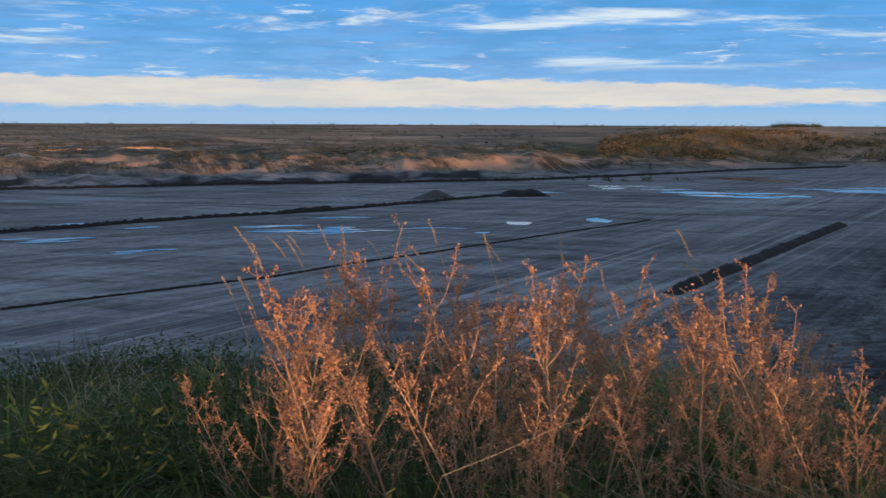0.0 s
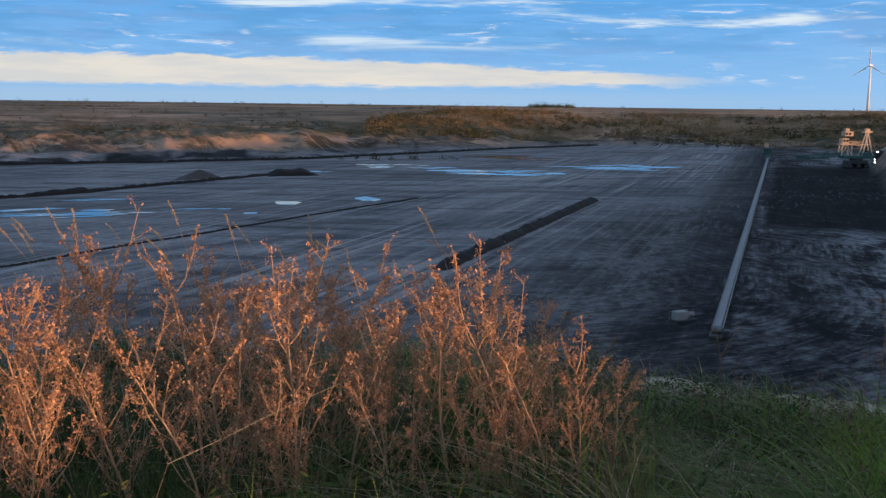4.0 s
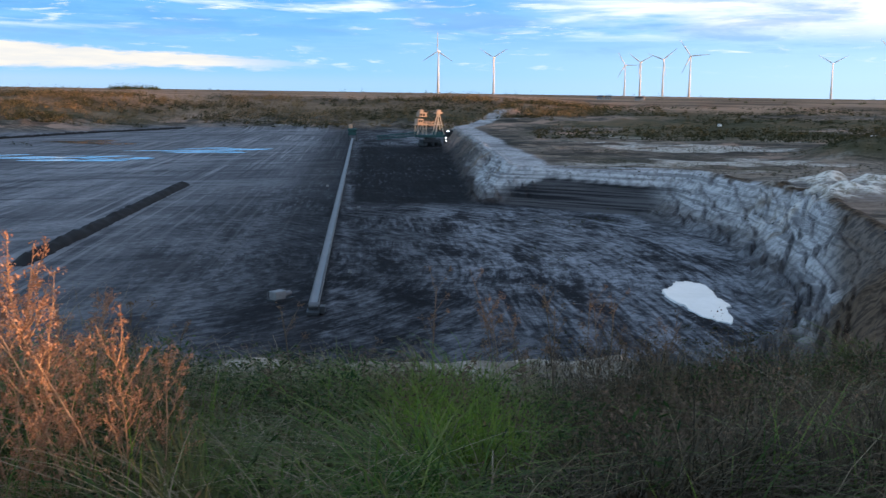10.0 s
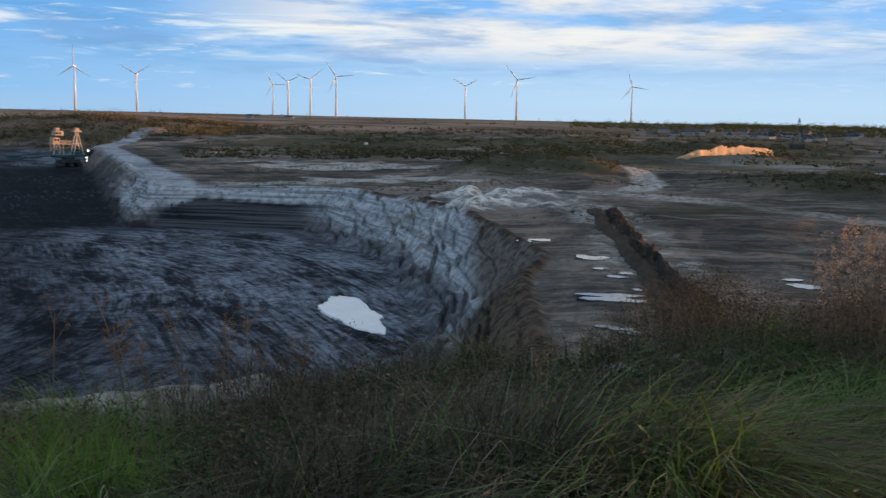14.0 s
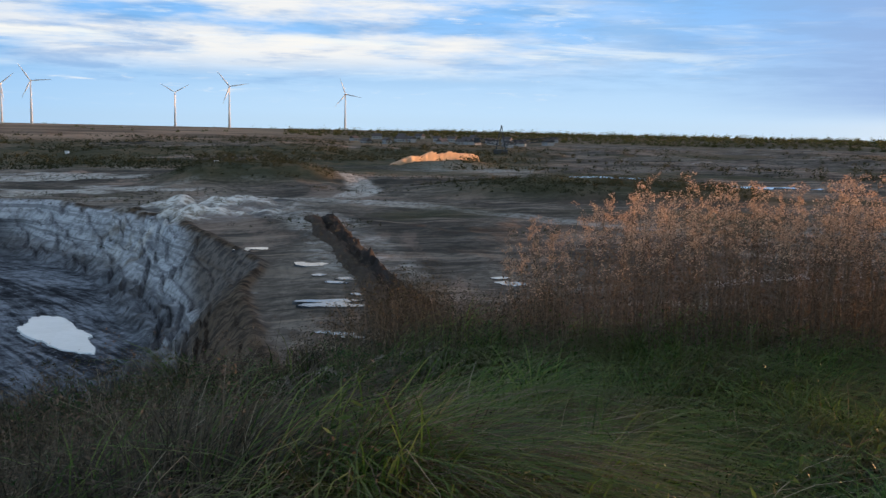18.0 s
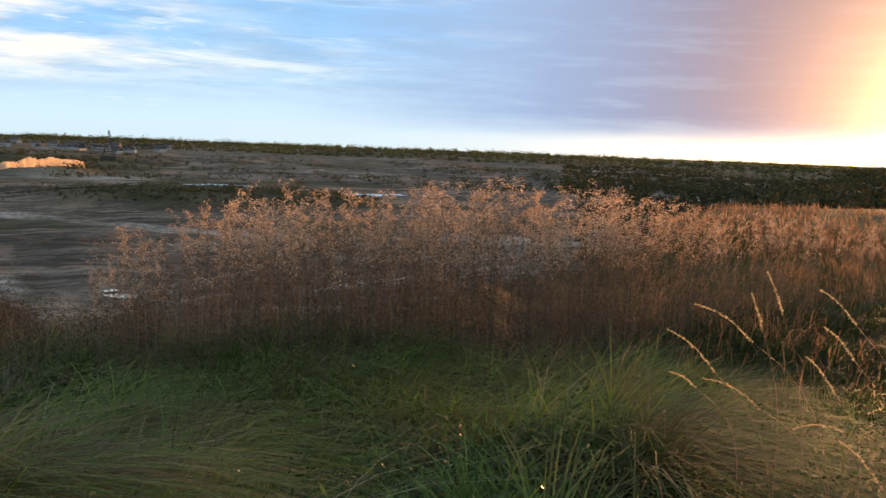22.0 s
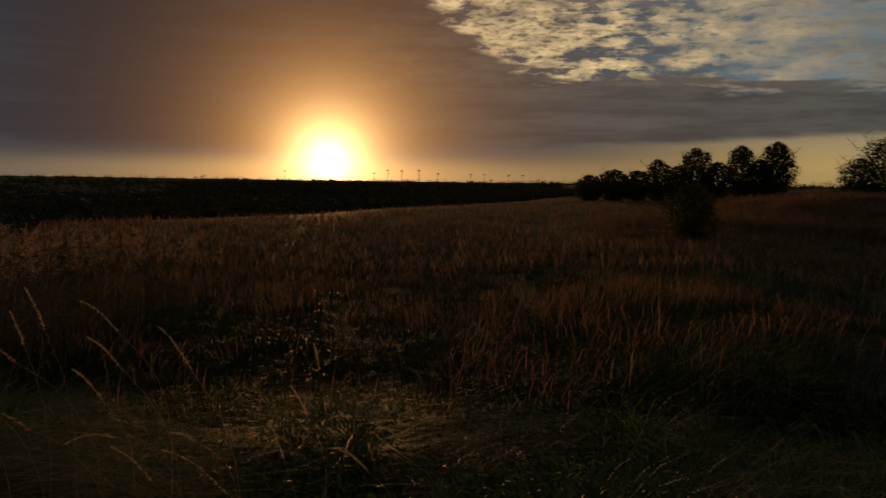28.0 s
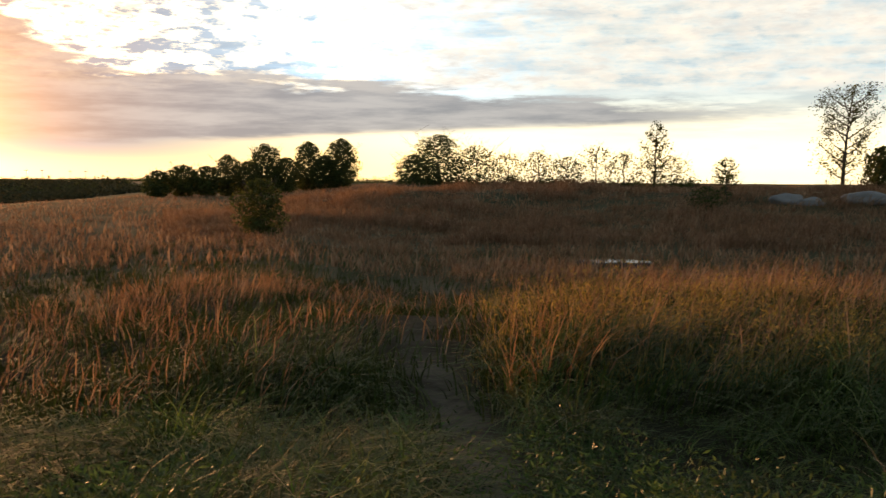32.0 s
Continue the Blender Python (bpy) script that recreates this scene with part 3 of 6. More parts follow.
    grown = np.maximum(grown, np.where(out & ~slope, np.clip(ridge / 3, 0, 1) * 0.95, 0))
    patch = smooth(rough_land(x, y, 70, 85), 0.12, 0.35) * smooth(sd, 30, 60) * 0.8
    patch = np.maximum(patch, smooth(rough_land(x, y, 110, 87), -0.25, 0.05) * smooth(d, 430, 560) * smooth(a, 40, 46) * smooth(a, 82, 76) * 0.92)
    grown = np.maximum(grown, np.where(out & ~slope, patch, 0))
    sand = np.where(out, np.maximum(step, smooth(rise, 0.02, 0.12)), 0)
    pale = np.where(out & ~slope, np.maximum(smooth(part_up, 0.22, 0.42) * smooth(part_up, 1.02, 0.94), heaps * 0.25), 0)
    pale = pale * smooth(d, 112, 135) * smooth(d, 430, 320)
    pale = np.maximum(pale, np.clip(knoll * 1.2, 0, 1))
    pale = np.maximum(pale, np.where(out & ~slope, smooth(sd, wide * 0.7, wide) * smooth(sd, wide + 12, wide + 9) * smooth(a, 51, 48), 0) * 0.9)
    seam = np.where(out & ~slope, smooth(sd, -5, 0) * smooth(part_up, np.interp(a, [41, 43, 48], [0.56, 0.74, 0.66]), np.interp(a, [41, 43, 48], [0.48, 0.70, 0.60])), 0) * smooth(a, 39.8, 41.2) * (1 - 0.9 * smooth(a, 48, 51))
    free = out & ~slope
    # Mask of the painted shade at the feet of the lobes.
    lobe_shade = np.where(free, smooth(saw, 0.42, 0.10) * on_face * (0.32 + 0.42 * smooth(part_up, 0.75, 0.40)) * smooth(rough_land(x, y, 11, 37), -0.35, 0.2), 0)
    rim = np.where(free, smooth(part_up, 0.86, 0.94) * smooth(part_up, 1.12, 1.02) * smooth(a, 49.5, 52.5) * smooth(rough_land(x, y, 8, 38), -0.5, 0.0), 0)
    rim = np.maximum(rim, np.where(free, smooth(part_up, 1.0, 1.05) * smooth(part_up, 1.22, 1.15) * smooth(a, 42.5, 43.5) * smooth(a, 52, 50) * 0.8, 0))
    rim = np.maximum(rim, np.where(free, smooth(part_up, 0.25, 0.6) * smooth(part_up, 1.05, 1.0) * smooth(a, 57.6, 59.4) * 0.85, 0))
    chalk = np.where(free, heaps * smooth(heap_up + rough_land(x, y, 5, 39) * 0.35, 0.10, 0.30) * 0.95, 0)
    bend = np.interp(d, [262, 300, 366, 417, 461, 520], [67.4, 68.7, 68.1, 66.7, 64.4, 61.0])
    chalk = np.maximum(chalk, np.where(free, smooth(np.abs(a - bend) * d * 0.01745, 6.0, 3.6) * smooth(d, 258, 275) * smooth(d, 520, 450) * 0.55, 0))
    lane_d = np.interp(a, [57, 62.6, 67.2, 73, 76.5, 84], [268, 278, 252, 240, 222, 206]) + rough_land(x, y, 30, 42) * 4
    chalk = np.maximum(chalk, np.where(free, smooth(np.abs(d - lane_d), 7, 4) * smooth(a, 55, 59) * 0.30, 0))
    gravel = np.interp(d, [110, 132, 190, 232], [68.9, 67.3, 65.1, 63.5]) + 1.5
    chalk = np.maximum(chalk, np.where(free, smooth(np.abs(a - gravel) * d * 0.01745, 9, 5) * smooth(d, 118, 130) * smooth(d, 235, 215) * (0.12 + 0.3 * smooth(rough_land(x, y, 4, 44), -0.2, 0.3)), 0))
    chalk = np.maximum(chalk, np.where(free, np.exp(-((a - 74.5) / 4.0) ** 4) * smooth(d, 420, 470) * smooth(d, 600, 560) * 0.55 * smooth(rough_land(x, y, 25, 46), -0.4, 0.2), 0))
    chalk = np.maximum(chalk, np.where(free, smooth(rough_land(x, y, 34, 40), 0.22, 0.36) * smooth(a, 42, 46) * smooth(a, 66, 60) * smooth(d, 250, 330) * smooth(d, 620, 520) * 0.6, 0))
    across = x * ALONG.y - y * ALONG.x - (CONV_A.x * ALONG.y - CONV_A.y * ALONG.x)
    along = x * ALONG.x + y * ALONG.y
    coal = smooth(across, -4, 3) * (1 - smooth(part_up, 0.0, 0.12))
    lane = smooth(across, 1, 4) * smooth(across, 34, 14) * 0.62
    lane = np.maximum(lane, smooth(across, -78, -18) * smooth(across, 3, 1) * 0.42 * smooth(along, 430, 240))
    lane = np.maximum(lane, smooth(across, -50, -10) * smooth(across, 60, 20) * smooth(along, 185, 125) * 0.55)
    coal = np.maximum(coal, smooth(across, -60, -6) * 0.75 * smooth(along, 420, 250))
    black = smooth(across, 1.5, 5) * smooth(along + rough_land(x, y, 9, 43) * 6 + rough_land(x, y, 40, 44) * 14, 250, 300) * smooth(along, 640, 560) * (1 - step) * 0.97
    black = np.maximum(black, lane)
    black = np.maximum(black, smooth(past, -20, 10) * smooth(past, 85, 55) * smooth(a, 16, 6) * smooth(rough_land(x, y * 0.5, 16, 58), -0.25, 0.15) * 0.9)
    sand = sand * (1 - np.clip(smooth(past, -20, 10) * smooth(past, 85, 55) * smooth(a, 16, 6) * smooth(rough_land(x, y * 0.5, 16, 58), -0.25, 0.15), 0, 1) * 0.9)
    black = np.maximum(black, smooth(across, -32, -6) * smooth(across, 3, 1) * 0.75)
    way = np.abs(a - 157.5 - np.sin(d * 0.35) * 2.5) * d * 0.01745
    earth = np.where(out, 0, smooth(way, 0.34, 0.08) * smooth(d, 18, 6) * 0.20)
    earth = np.maximum(earth, smooth(np.abs(d - brink + 0.2), 0.9, 0.3) * (brink < 30) * (a < 75))
    # Bare sandy lip of the brink.
    earth = np.maximum(earth, smooth(d + rough_land(x, y, 0.9, 19) * 0.4, 7.7, 8.2) * smooth(d, 12.5, 11.5) * smooth(a, 19, 25) * smooth(a, 50, 46))
    return h, dict(veg=grown, sand=sand, pale=pale, seam=seam, lobe_shade=lobe_shade, rim=rim, chalk=chalk, coal=coal, black=black, earth=earth)


def height(x, y):
    return float(land(np.array([x], float), np.array([y], float))[0][0])


def mesh_from(name, verts, faces_quads=None, faces_tris=None, mat=None, smoothly=False):
    """A mesh from arrays of vertices and of quads or triangles."""
    me = bpy.data.meshes.new(name)
    verts = np.asarray(verts, np.float32)
    parts = [np.asarray(f, np.int32) for f in (faces_quads, faces_tris) if f is not None and len(f)]
    loops = np.concatenate([p.ravel() for p in parts])
    sizes = np.concatenate([np.full(len(p), p.shape[1]) for p in parts])
    starts = np.concatenate([[0], np.cumsum(sizes)[:-1]])
    me.vertices.add(len(verts))
    me.vertices.foreach_set("co", verts.ravel())
    me.loops.add(len(loops))
    me.loops.foreach_set("vertex_index", loops)
    me.polygons.add(len(sizes))
    me.polygons.foreach_set("loop_start", starts.astype(np.int32))
    me.polygons.foreach_set("loop_total", sizes.astype(np.int32))
    if smoothly:
        me.polygons.foreach_set("use_smooth", np.ones(len(sizes), bool))
    me.update(calc_edges=True)
    if mat:
        me.materials.append(mat)
    return me


def build_ground():
    turns = np.concatenate([np.arange(-40, 37, 0.35), np.arange(37, 63, 0.125), np.arange(63, 80, 0.2), np.arange(80, 190, 0.4), np.arange(190, 320, 2.0)])
    rings = np.concatenate([np.geomspace(0.4, 8, 40)[:-1], np.geomspace(8, 90, 60)[:-1], np.geomspace(90, 320, 320)[:-1], np.geomspace(320, 900, 150)[:-1], np.geomspace(900, 4900, 50)])
    rr, aa = np.meshgrid(rings, np.radians(turns), indexing="ij")
    x, y = (rr * np.sin(aa)).ravel(), (rr * np.cos(aa)).ravel()
    h, covers = land(x, y)
    nr, na = rr.shape
    i, j = np.meshgrid(np.arange(nr - 1), np.arange(na), indexing="ij")
    k = (j + 1) % na
    quads = np.stack([i * na + j, (i + 1) * na + j, (i + 1) * na + k, i * na + k], -1).reshape(-1, 4)[:, ::-1]
    verts = np.stack([x, y, h], -1)
    verts = np.concatenate([verts, [[0, 0, float(h[:na].mean())]]])
    hub = len(verts) - 1
    tris = np.array([(hub, (m + 1) % na, m) for m in range(na)])
    me = mesh_from("ground", verts, quads, tris, GROUND, True)
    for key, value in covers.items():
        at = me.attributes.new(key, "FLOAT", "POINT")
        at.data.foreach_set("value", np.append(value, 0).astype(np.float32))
    ob = new("ground", me)
    tagged(ob, "open-cast coal mine in evening shade beneath grassy field edge", "ground", kind="structure")
    return ob


build_ground()


def empty(name, x, y, z, label="", category="", group="", kind=""):
    ob = new(name)
    ob.location = (x, y, z)
    ob.empty_display_size = 0.2
    return tagged(ob, label, category, group, kind)


def part(name, me, parent, label=""):
    """One mesh object under a thing or under a part; its points are in the parent's space."""
    ob = new(name, me)
    ob.parent = parent
    if label:
        ob["label"] = label
    return ob


def bm_mesh(name, bm, mat, smoothly=False):
    me = bpy.data.meshes.new(name)
    bm.to_mesh(me)
    bm.free()
    me.materials.append(mat)
    if smoothly:
        me.polygons.foreach_set("use_smooth", np.ones(len(me.polygons), bool))
    return me


def add_box(bm, cx, cy, cz, sx, sy, sz, turn=0.0, bevel=0.0, tilt=0.0):
    m = Matrix.Translation((cx, cy, cz)) @ Matrix.Rotation(turn, 4, "Z") @ Matrix.Rotation(tilt, 4, "X") @ Matrix.Diagonal((sx, sy, sz, 1))
    made = bmesh.ops.create_cube(bm, size=1, matrix=m)
    if bevel:
        edges = list({e for v in made["verts"] for e in v.link_edges})
        bmesh.ops.bevel(bm, geom=edges, offset=bevel, segments=1, affect="EDGES")


def add_bar(bm, a, b, r0, r1=None, sides=6):
    """A tapered round bar from a to b."""
    a, b = Vector(a), Vector(b)
    q = (b - a).to_track_quat("Z", "Y").to_matrix().to_4x4()
    m = Matrix.Translation((a + b) / 2) @ q
    bmesh.ops.create_cone(bm, cap_ends=True, segments=sides, radius1=r0, radius2=r0 if r1 is None else r1, depth=(b - a).length, matrix=m)


# Puddles on the floor and on the bench: azimuth, distance, width, depth.
def puddle(az, d, wide, deep, seed, mat=WATER, lift=0.13, label="", wild=0.22):
    r = np.random.default_rng(seed)
    count = 80
    th = np.linspace(0, 2 * np.pi, count, endpoint=False)
    rad = 1 + sum(r.uniform(-wild, wild) / (k ** 0.6) * np.cos(k * th + r.uniform(0, 6)) for k in range(2, 8)) + r.normal(0, wild * 0.16, count)
    a = radians(az)
    cx, cy = d * math.sin(a), d * math.cos(a)
    px, py = np.cos(th) * rad * wide / 2, np.sin(th) * rad * deep / 2
    shear = r.uniform(-0.25, 0.25)
    px = px + py * shear
    gx, gy = px * math.cos(a) + py * math.sin(a), -px * math.sin(a) + py * math.cos(a)
    z = float(np.median(land(cx + gx, cy + gy)[0])) + lift
    bm = bmesh.new()
    top = [bm.verts.new((p, q, 0)) for p, q in zip(gx, gy)]
    low = [bm.verts.new((p * 1.04, q * 1.04, -0.5)) for p, q in zip(gx, gy)]
    bm.faces.new(top[::-1])
    for i in range(count):
        bm.faces.new((top[i], top[(i + 1) % count], low[(i + 1) % count], low[i]))
    bmesh.ops.recalc_face_normals(bm, faces=bm.faces)
    ob = new("puddle", bm_mesh("puddle", bm, mat))
    ob.location = (cx, cy, z)
    return tagged(ob, label or "shallow rain puddle on the mine floor mirroring blue sky", "puddle", "puddles on the mine floor")


for k, (az, d, wide, deep) in enumerate([
        (-21.8, 285, 14, 16), (-17.1, 312, 13, 8), (-17.2, 253, 12, 11), (-8.3, 302, 22, 22), (-10.5, 297, 20, 7), (-5.6, 290, 17, 12),
        (-4.4, 336, 24, 6), (-0.4, 299, 14, 8), (4.4, 318, 9, 13), (9.0, 332, 8, 19), (2.3, 288, 5, 5), (14.6, 478, 34, 42),
        (19.4, 470, 26, 34), (17.5, 612, 34, 44), (11.2, 512, 26, 28), (22.6, 526, 40, 34), (24.6, 545, 30, 22), (17.6, 490, 20, 14),
        (6.6, 468, 12, 8), (-20.5, 330, 12, 6), (12.9, 498, 16, 14)]):
    r = np.random.default_rng(150 + k)
    pieces = 1 if wide < 10 else 6
    for m in range(pieces):
        if pieces == 1:
            puddle(az, d, wide, deep * 0.8, 100 + k)
        else:
            puddle(az + math.degrees(r.uniform(-0.62, 0.62) * wide / d), d + r.uniform(-0.45, 0.45) * deep, wide * r.uniform(0.35, 0.9), deep * r.uniform(0.12, 0.30), 1000 + 10 * k + m, wild=0.3)
for k, (az, d, wide, deep) in enumerate([
        (65.6, 137, 4.4, 3), (65.0, 139, 2.4, 2), (62.6, 160, 4.2, 2.6), (61.6, 157, 2.6, 1.6), (67.6, 124, 3.0, 1.8), (67.0, 121, 2.6, 1.6), (66.9, 104.6, 6.8, 2.0), (66.2, 107, 5.5, 1.6), (67.4, 107.4, 4.4, 1.4),
        (65.9, 104.2, 3.6, 1.2), (68.0, 88, 2.6, 1.3), (67.4, 89.4, 2.6, 1.2), (66.3, 90, 1.6, 0.9),
        (71.2, 96, 1.3, 9), (71.5, 90, 1.0, 4), (77.2, 122, 3.4, 3), (76.6, 126, 2.4, 1.6), (68.4, 112, 2.2, 1.4), (66.0, 127, 2.0, 1.4), (83.0, 430, 34, 26), (84.8, 410, 30, 20), (86.6, 402, 30, 16), (88.4, 396, 26, 12), (90.5, 392, 34, 12), (93.5, 390, 24, 8)]):
    puddle(az, d, wide, deep * 1.25, 200 + k, WATER, 0.10, "bright puddle on the brown bench above the cut")
puddle(51.6, 158, 8.6, 27, 309, MILKY, 0.2, "milky white pool on black coal floor", 0.20)


EARTH = plain("dark_earth", (0.024, 0.018, 0.014), 0.95, 0.0, 0.4, 0.6)


# Ridges of pushed-up coal on the floor, along plan lines.
def berm(points, wide, tall, mat, label, seed, name="coal_berm", wild=0.10):
    r = np.random.default_rng(seed)
    pts = [Vector((*p, 0)) for p in points]
    line = []
    for a, b in zip(pts, pts[1:]):
        steps = max(2, int((b - a).length / min(2.5, wide / 2.6)))
        line += [a.lerp(b, i / steps) for i in range(steps)]
    line.append(pts[-1])
    rows, verts = 9, []
    for i, p in enumerate(line):
        ahead = (line[min(i + 1, len(line) - 1)] - line[max(i - 1, 0)]).normalized()
        side = Vector((ahead.y, -ahead.x, 0))
        end = min(1, (i + 0.3) / 3, (len(line) - i - 0.7) / 3)
        tone = 0.75 + 0.5 * r.random()
        for j in range(rows):
            s = j / (rows - 1) * 2 - 1
            q = p + side * s * wide / 2 * (0.85 + 0.3 * r.random())
            z = (0.3 + tall * tone * end) * max(0, 1 - s * s) ** 0.8 - 0.3
            verts.append((q.x, q.y, z + r.normal(0, wild) * tall * end))
    verts = np.array(verts)
    verts[:, 2] += land(verts[:, 0], verts[:, 1])[0]
    quads = [(i * rows + j, i * rows + j + 1, (i + 1) * rows + j + 1, (i + 1) * rows + j) for i in range(len(line) - 1) for j in range(rows - 1)]
    ob = new(name, mesh_from(name, verts, quads, None, mat))
    return tagged(ob, label, "earth bank")


berm([(43, 184), (129, 317)], 4.4, 1.3, COAL, "long black coal ridge on grey mine floor", 1)
berm([(-135, 275), (-84, 328), (-46, 358), (26, 442)], 2.8, 0.9, COAL, "low dark ridge of spoil crossing the mine floor", 2, wild=0.25)
berm([(24, 440), (47, 446)], 13, 3.0, COAL, "short black coal heap at the ridge end", 3)
berm([(-60, 346), (-38, 366)], 5, 1.5, COAL, "dark lumpy spoil heap on the ridge", 4)
berm([(-12, 420), (4, 432)], 8, 3.2, SPOIL, "pointed grey spoil heap beside the ridge", 5)
berm([(-76, 166), (-36, 203), (8, 258), (70, 330)], 1.1, 0.35, COAL, "thin dark furrow edge across the mine floor", 6)
berm([(-215, 458), (-84, 514), (54, 565), (203, 687), (311, 760)], 3.6, 1.1, COAL, "dark bank along the far side of the floor", 7, wild=0.2)
LOAM = plain("brown_loam", (0.062, 0.044, 0.031), 0.95, 0.0, 0.5, 0.5)
berm([(188, 86), (172, 76.5), (160, 71), (146, 61.5), (131, 54), (114, 44), (99, 37), (81, 28)], 3.0, 0.9, LOAM, "brown windrow of loose earth across the bench", 8, wild=0.30)
berm([(189, 82.5), (170, 72), (150, 62), (131, 51), (112, 41), (95, 31), (82, 25)], 3.4, 1.2, EARTH, "black crumbling earth bank beside the windrow", 9, wild=0.32)


# Belt conveyor on trestles.
def conveyor(a, b, wide, label, drive=True):
    a, b = Vector((*a, 0)), Vector((*b, 0))
    ahead = (b - a).normalized()
    side = Vector((ahead.y, -ahead.x, 0))
    turn = math.atan2(ahead.y, ahead.x)
    thing = empty("belt_conveyor", a.x, a.y, height(a.x, a.y), label, "conveyor")
    base = thing.location
    length = (b - a).length
    count = int(length / 6)
    pts = [a.lerp(b, i / count) for i in range(count + 1)]
    zs = [height(p.x, p.y) for p in pts]
    zs = [sum(zs[max(0, i - 2):i + 3]) / len(zs[max(0, i - 2):i + 3]) + 1.1 for i in range(len(zs))]
    verts, quads = [], []
    shape = [(-0.5, 0.32), (-0.25, 0.04), (0.25, 0.04), (0.5, 0.32), (0.5, 0.24), (0.25, -0.04), (-0.25, -0.04), (-0.5, 0.24)]
    for p, z in zip(pts, zs):
        for s, dz in shape:
            q = p + side * s * wide - base
            verts.append((q.x, q.y, z + dz - base.z))
    m = len(shape)
    for i in range(count):
        quads += [(i * m + j, i * m + (j + 1) % m, (i + 1) * m + (j + 1) % m, (i + 1) * m + j) for j in range(m)]
    part("belt", mesh_from("belt", verts, quads, None, BELT), thing, "pale grey rubber belt")
    for s in (-0.62, 0.62):
        bm = bmesh.new()
        for i in range(count):
            p, q = pts[i] + side * s * wide - base, pts[i + 1] + side * s * wide - base
            add_bar(bm, (p.x, p.y, zs[i] - base.z), (q.x, q.y, zs[i + 1] - base.z), 0.12, sides=4)
        part("side_rail", bm_mesh("side_rail", bm, STEEL), thing)
    bm = bmesh.new()
    add_box(bm, 0, 0, 0.15, 0.25, wide * 1.7, 0.3)
    for s in (-1, 1):
        add_bar(bm, (0, s * wide * 0.62, 0.3), (0, s * wide * 0.6, 1.1), 0.09, sides=4)
    add_box(bm, 0, 0, 0.95, 0.16, wide * 1.3, 0.16)
    leg = bm_mesh("trestle", bm, DARK_STEEL)
    for i in range(0, count + 1, 2):
        ob = part("trestle", leg, thing)
        ob.location = (pts[i].x - base.x, pts[i].y - base.y, zs[i] - 1.1 - base.z)
        ob.rotation_euler = (0, 0, turn)
    if drive:
        bm = bmesh.new()
        add_bar(bm, (-0.6, -wide * 0.6, 1.1), (-0.6, wide * 0.6, 1.1), 0.55, sides=14)
        drum = part("return_drum", bm_mesh("return_drum", bm, STEEL), thing)
        drum.rotation_euler = (0, 0, turn)
        bm = bmesh.new()
        add_box(bm, -1.0, 0, 0.3, 3.4, wide * 1.7, 0.6, 0, 0.1)
        add_box(bm, -1.5, -wide * 1.2, 0.8, 1.6, 0.8, 1.1, 0, 0.08)
        skid = part("skid_frame", bm_mesh("skid_frame", bm, DARK_STEEL), thing)
        skid.rotation_euler = (0, 0, turn)
    return thing


conveyor((69, 123), (345, 562), 1.1, "long straight belt conveyor with grey belt on mine floor")


# Wind turbines: azimuth, tower height in degrees, distance, blade turn.
def turbine(az, d, hub, turn, face):
    a = radians(az)
    x, y = d * math.sin(a), d * math.cos(a)
    thing = empty("wind_turbine", x, y, height(x, y) - 0.5, "white wind turbine with three slim blades on the plain", "wind turbine", "wind turbines on the horizon")
    bm = bmesh.new()
    add_bar(bm, (0, 0, 0), (0, 0, hub), hub * 0.030, hub * 0.016, 14)
    part("tower", bm_mesh("tower", bm, WHITE_PAINT, True), thing)
    f = radians(face)
    fx, fy = math.sin(f), math.cos(f)
    bm = bmesh.new()
    add_box(bm, -fx * 1.5, -fy * 1.5, hub + 1.5, 3.6, 11, 3.8, -f, 0.6)
    part("nacelle", bm_mesh("nacelle", bm, WHITE_PAINT), thing)
    bm = bmesh.new()
    add_bar(bm, (fx * 4, fy * 4, hub + 1.5), (fx * 7, fy * 7, hub + 1.5), 2.0, 0.7, 10)
    part("hub", bm_mesh("hub", bm, WHITE_PAINT, True), thing)
    side = Vector((fy, -fx, 0))
    for k in range(3):
        w = radians(turn + 120 * k)
        out = side * math.sin(w) + Vector((0, 0, math.cos(w)))
        flat = (side * math.cos(w) - Vector((0, 0, math.sin(w))))
        root = Vector((fx * 5.5, fy * 5.5, hub + 1.5))
        span, rows, verts = hub * 0.46, 9, []
        for i in range(rows):
            s = i / (rows - 1)
            chord = hub * 0.034 * (0.5 + 2.2 * s if s < 0.2 else 1 - 0.82 * (s - 0.2) / 0.8)
            thick = chord * 0.16
            c = root + out * (1 + span * s)
            depth = Vector((fx, fy, 0))
            for p, q in ((-0.5, 0), (-0.1, 1), (0.5, 0), (-0.1, -1)):
                verts.append(c + flat * chord * p + depth * thick * q)
        quads = [(i * 4 + j, i * 4 + (j + 1) % 4, (i + 1) * 4 + (j + 1) % 4, (i + 1) * 4 + j) for i in range(rows - 1) for j in range(4)]
        quads += [(0, 1, 2, 3), ((rows - 1) * 4 + 3, (rows - 1) * 4 + 2, (rows - 1) * 4 + 1, (rows - 1) * 4)]
        part("blade", mesh_from("blade", [tuple(v) for v in verts], quads, None, WHITE_PAINT), thing)
    return thing


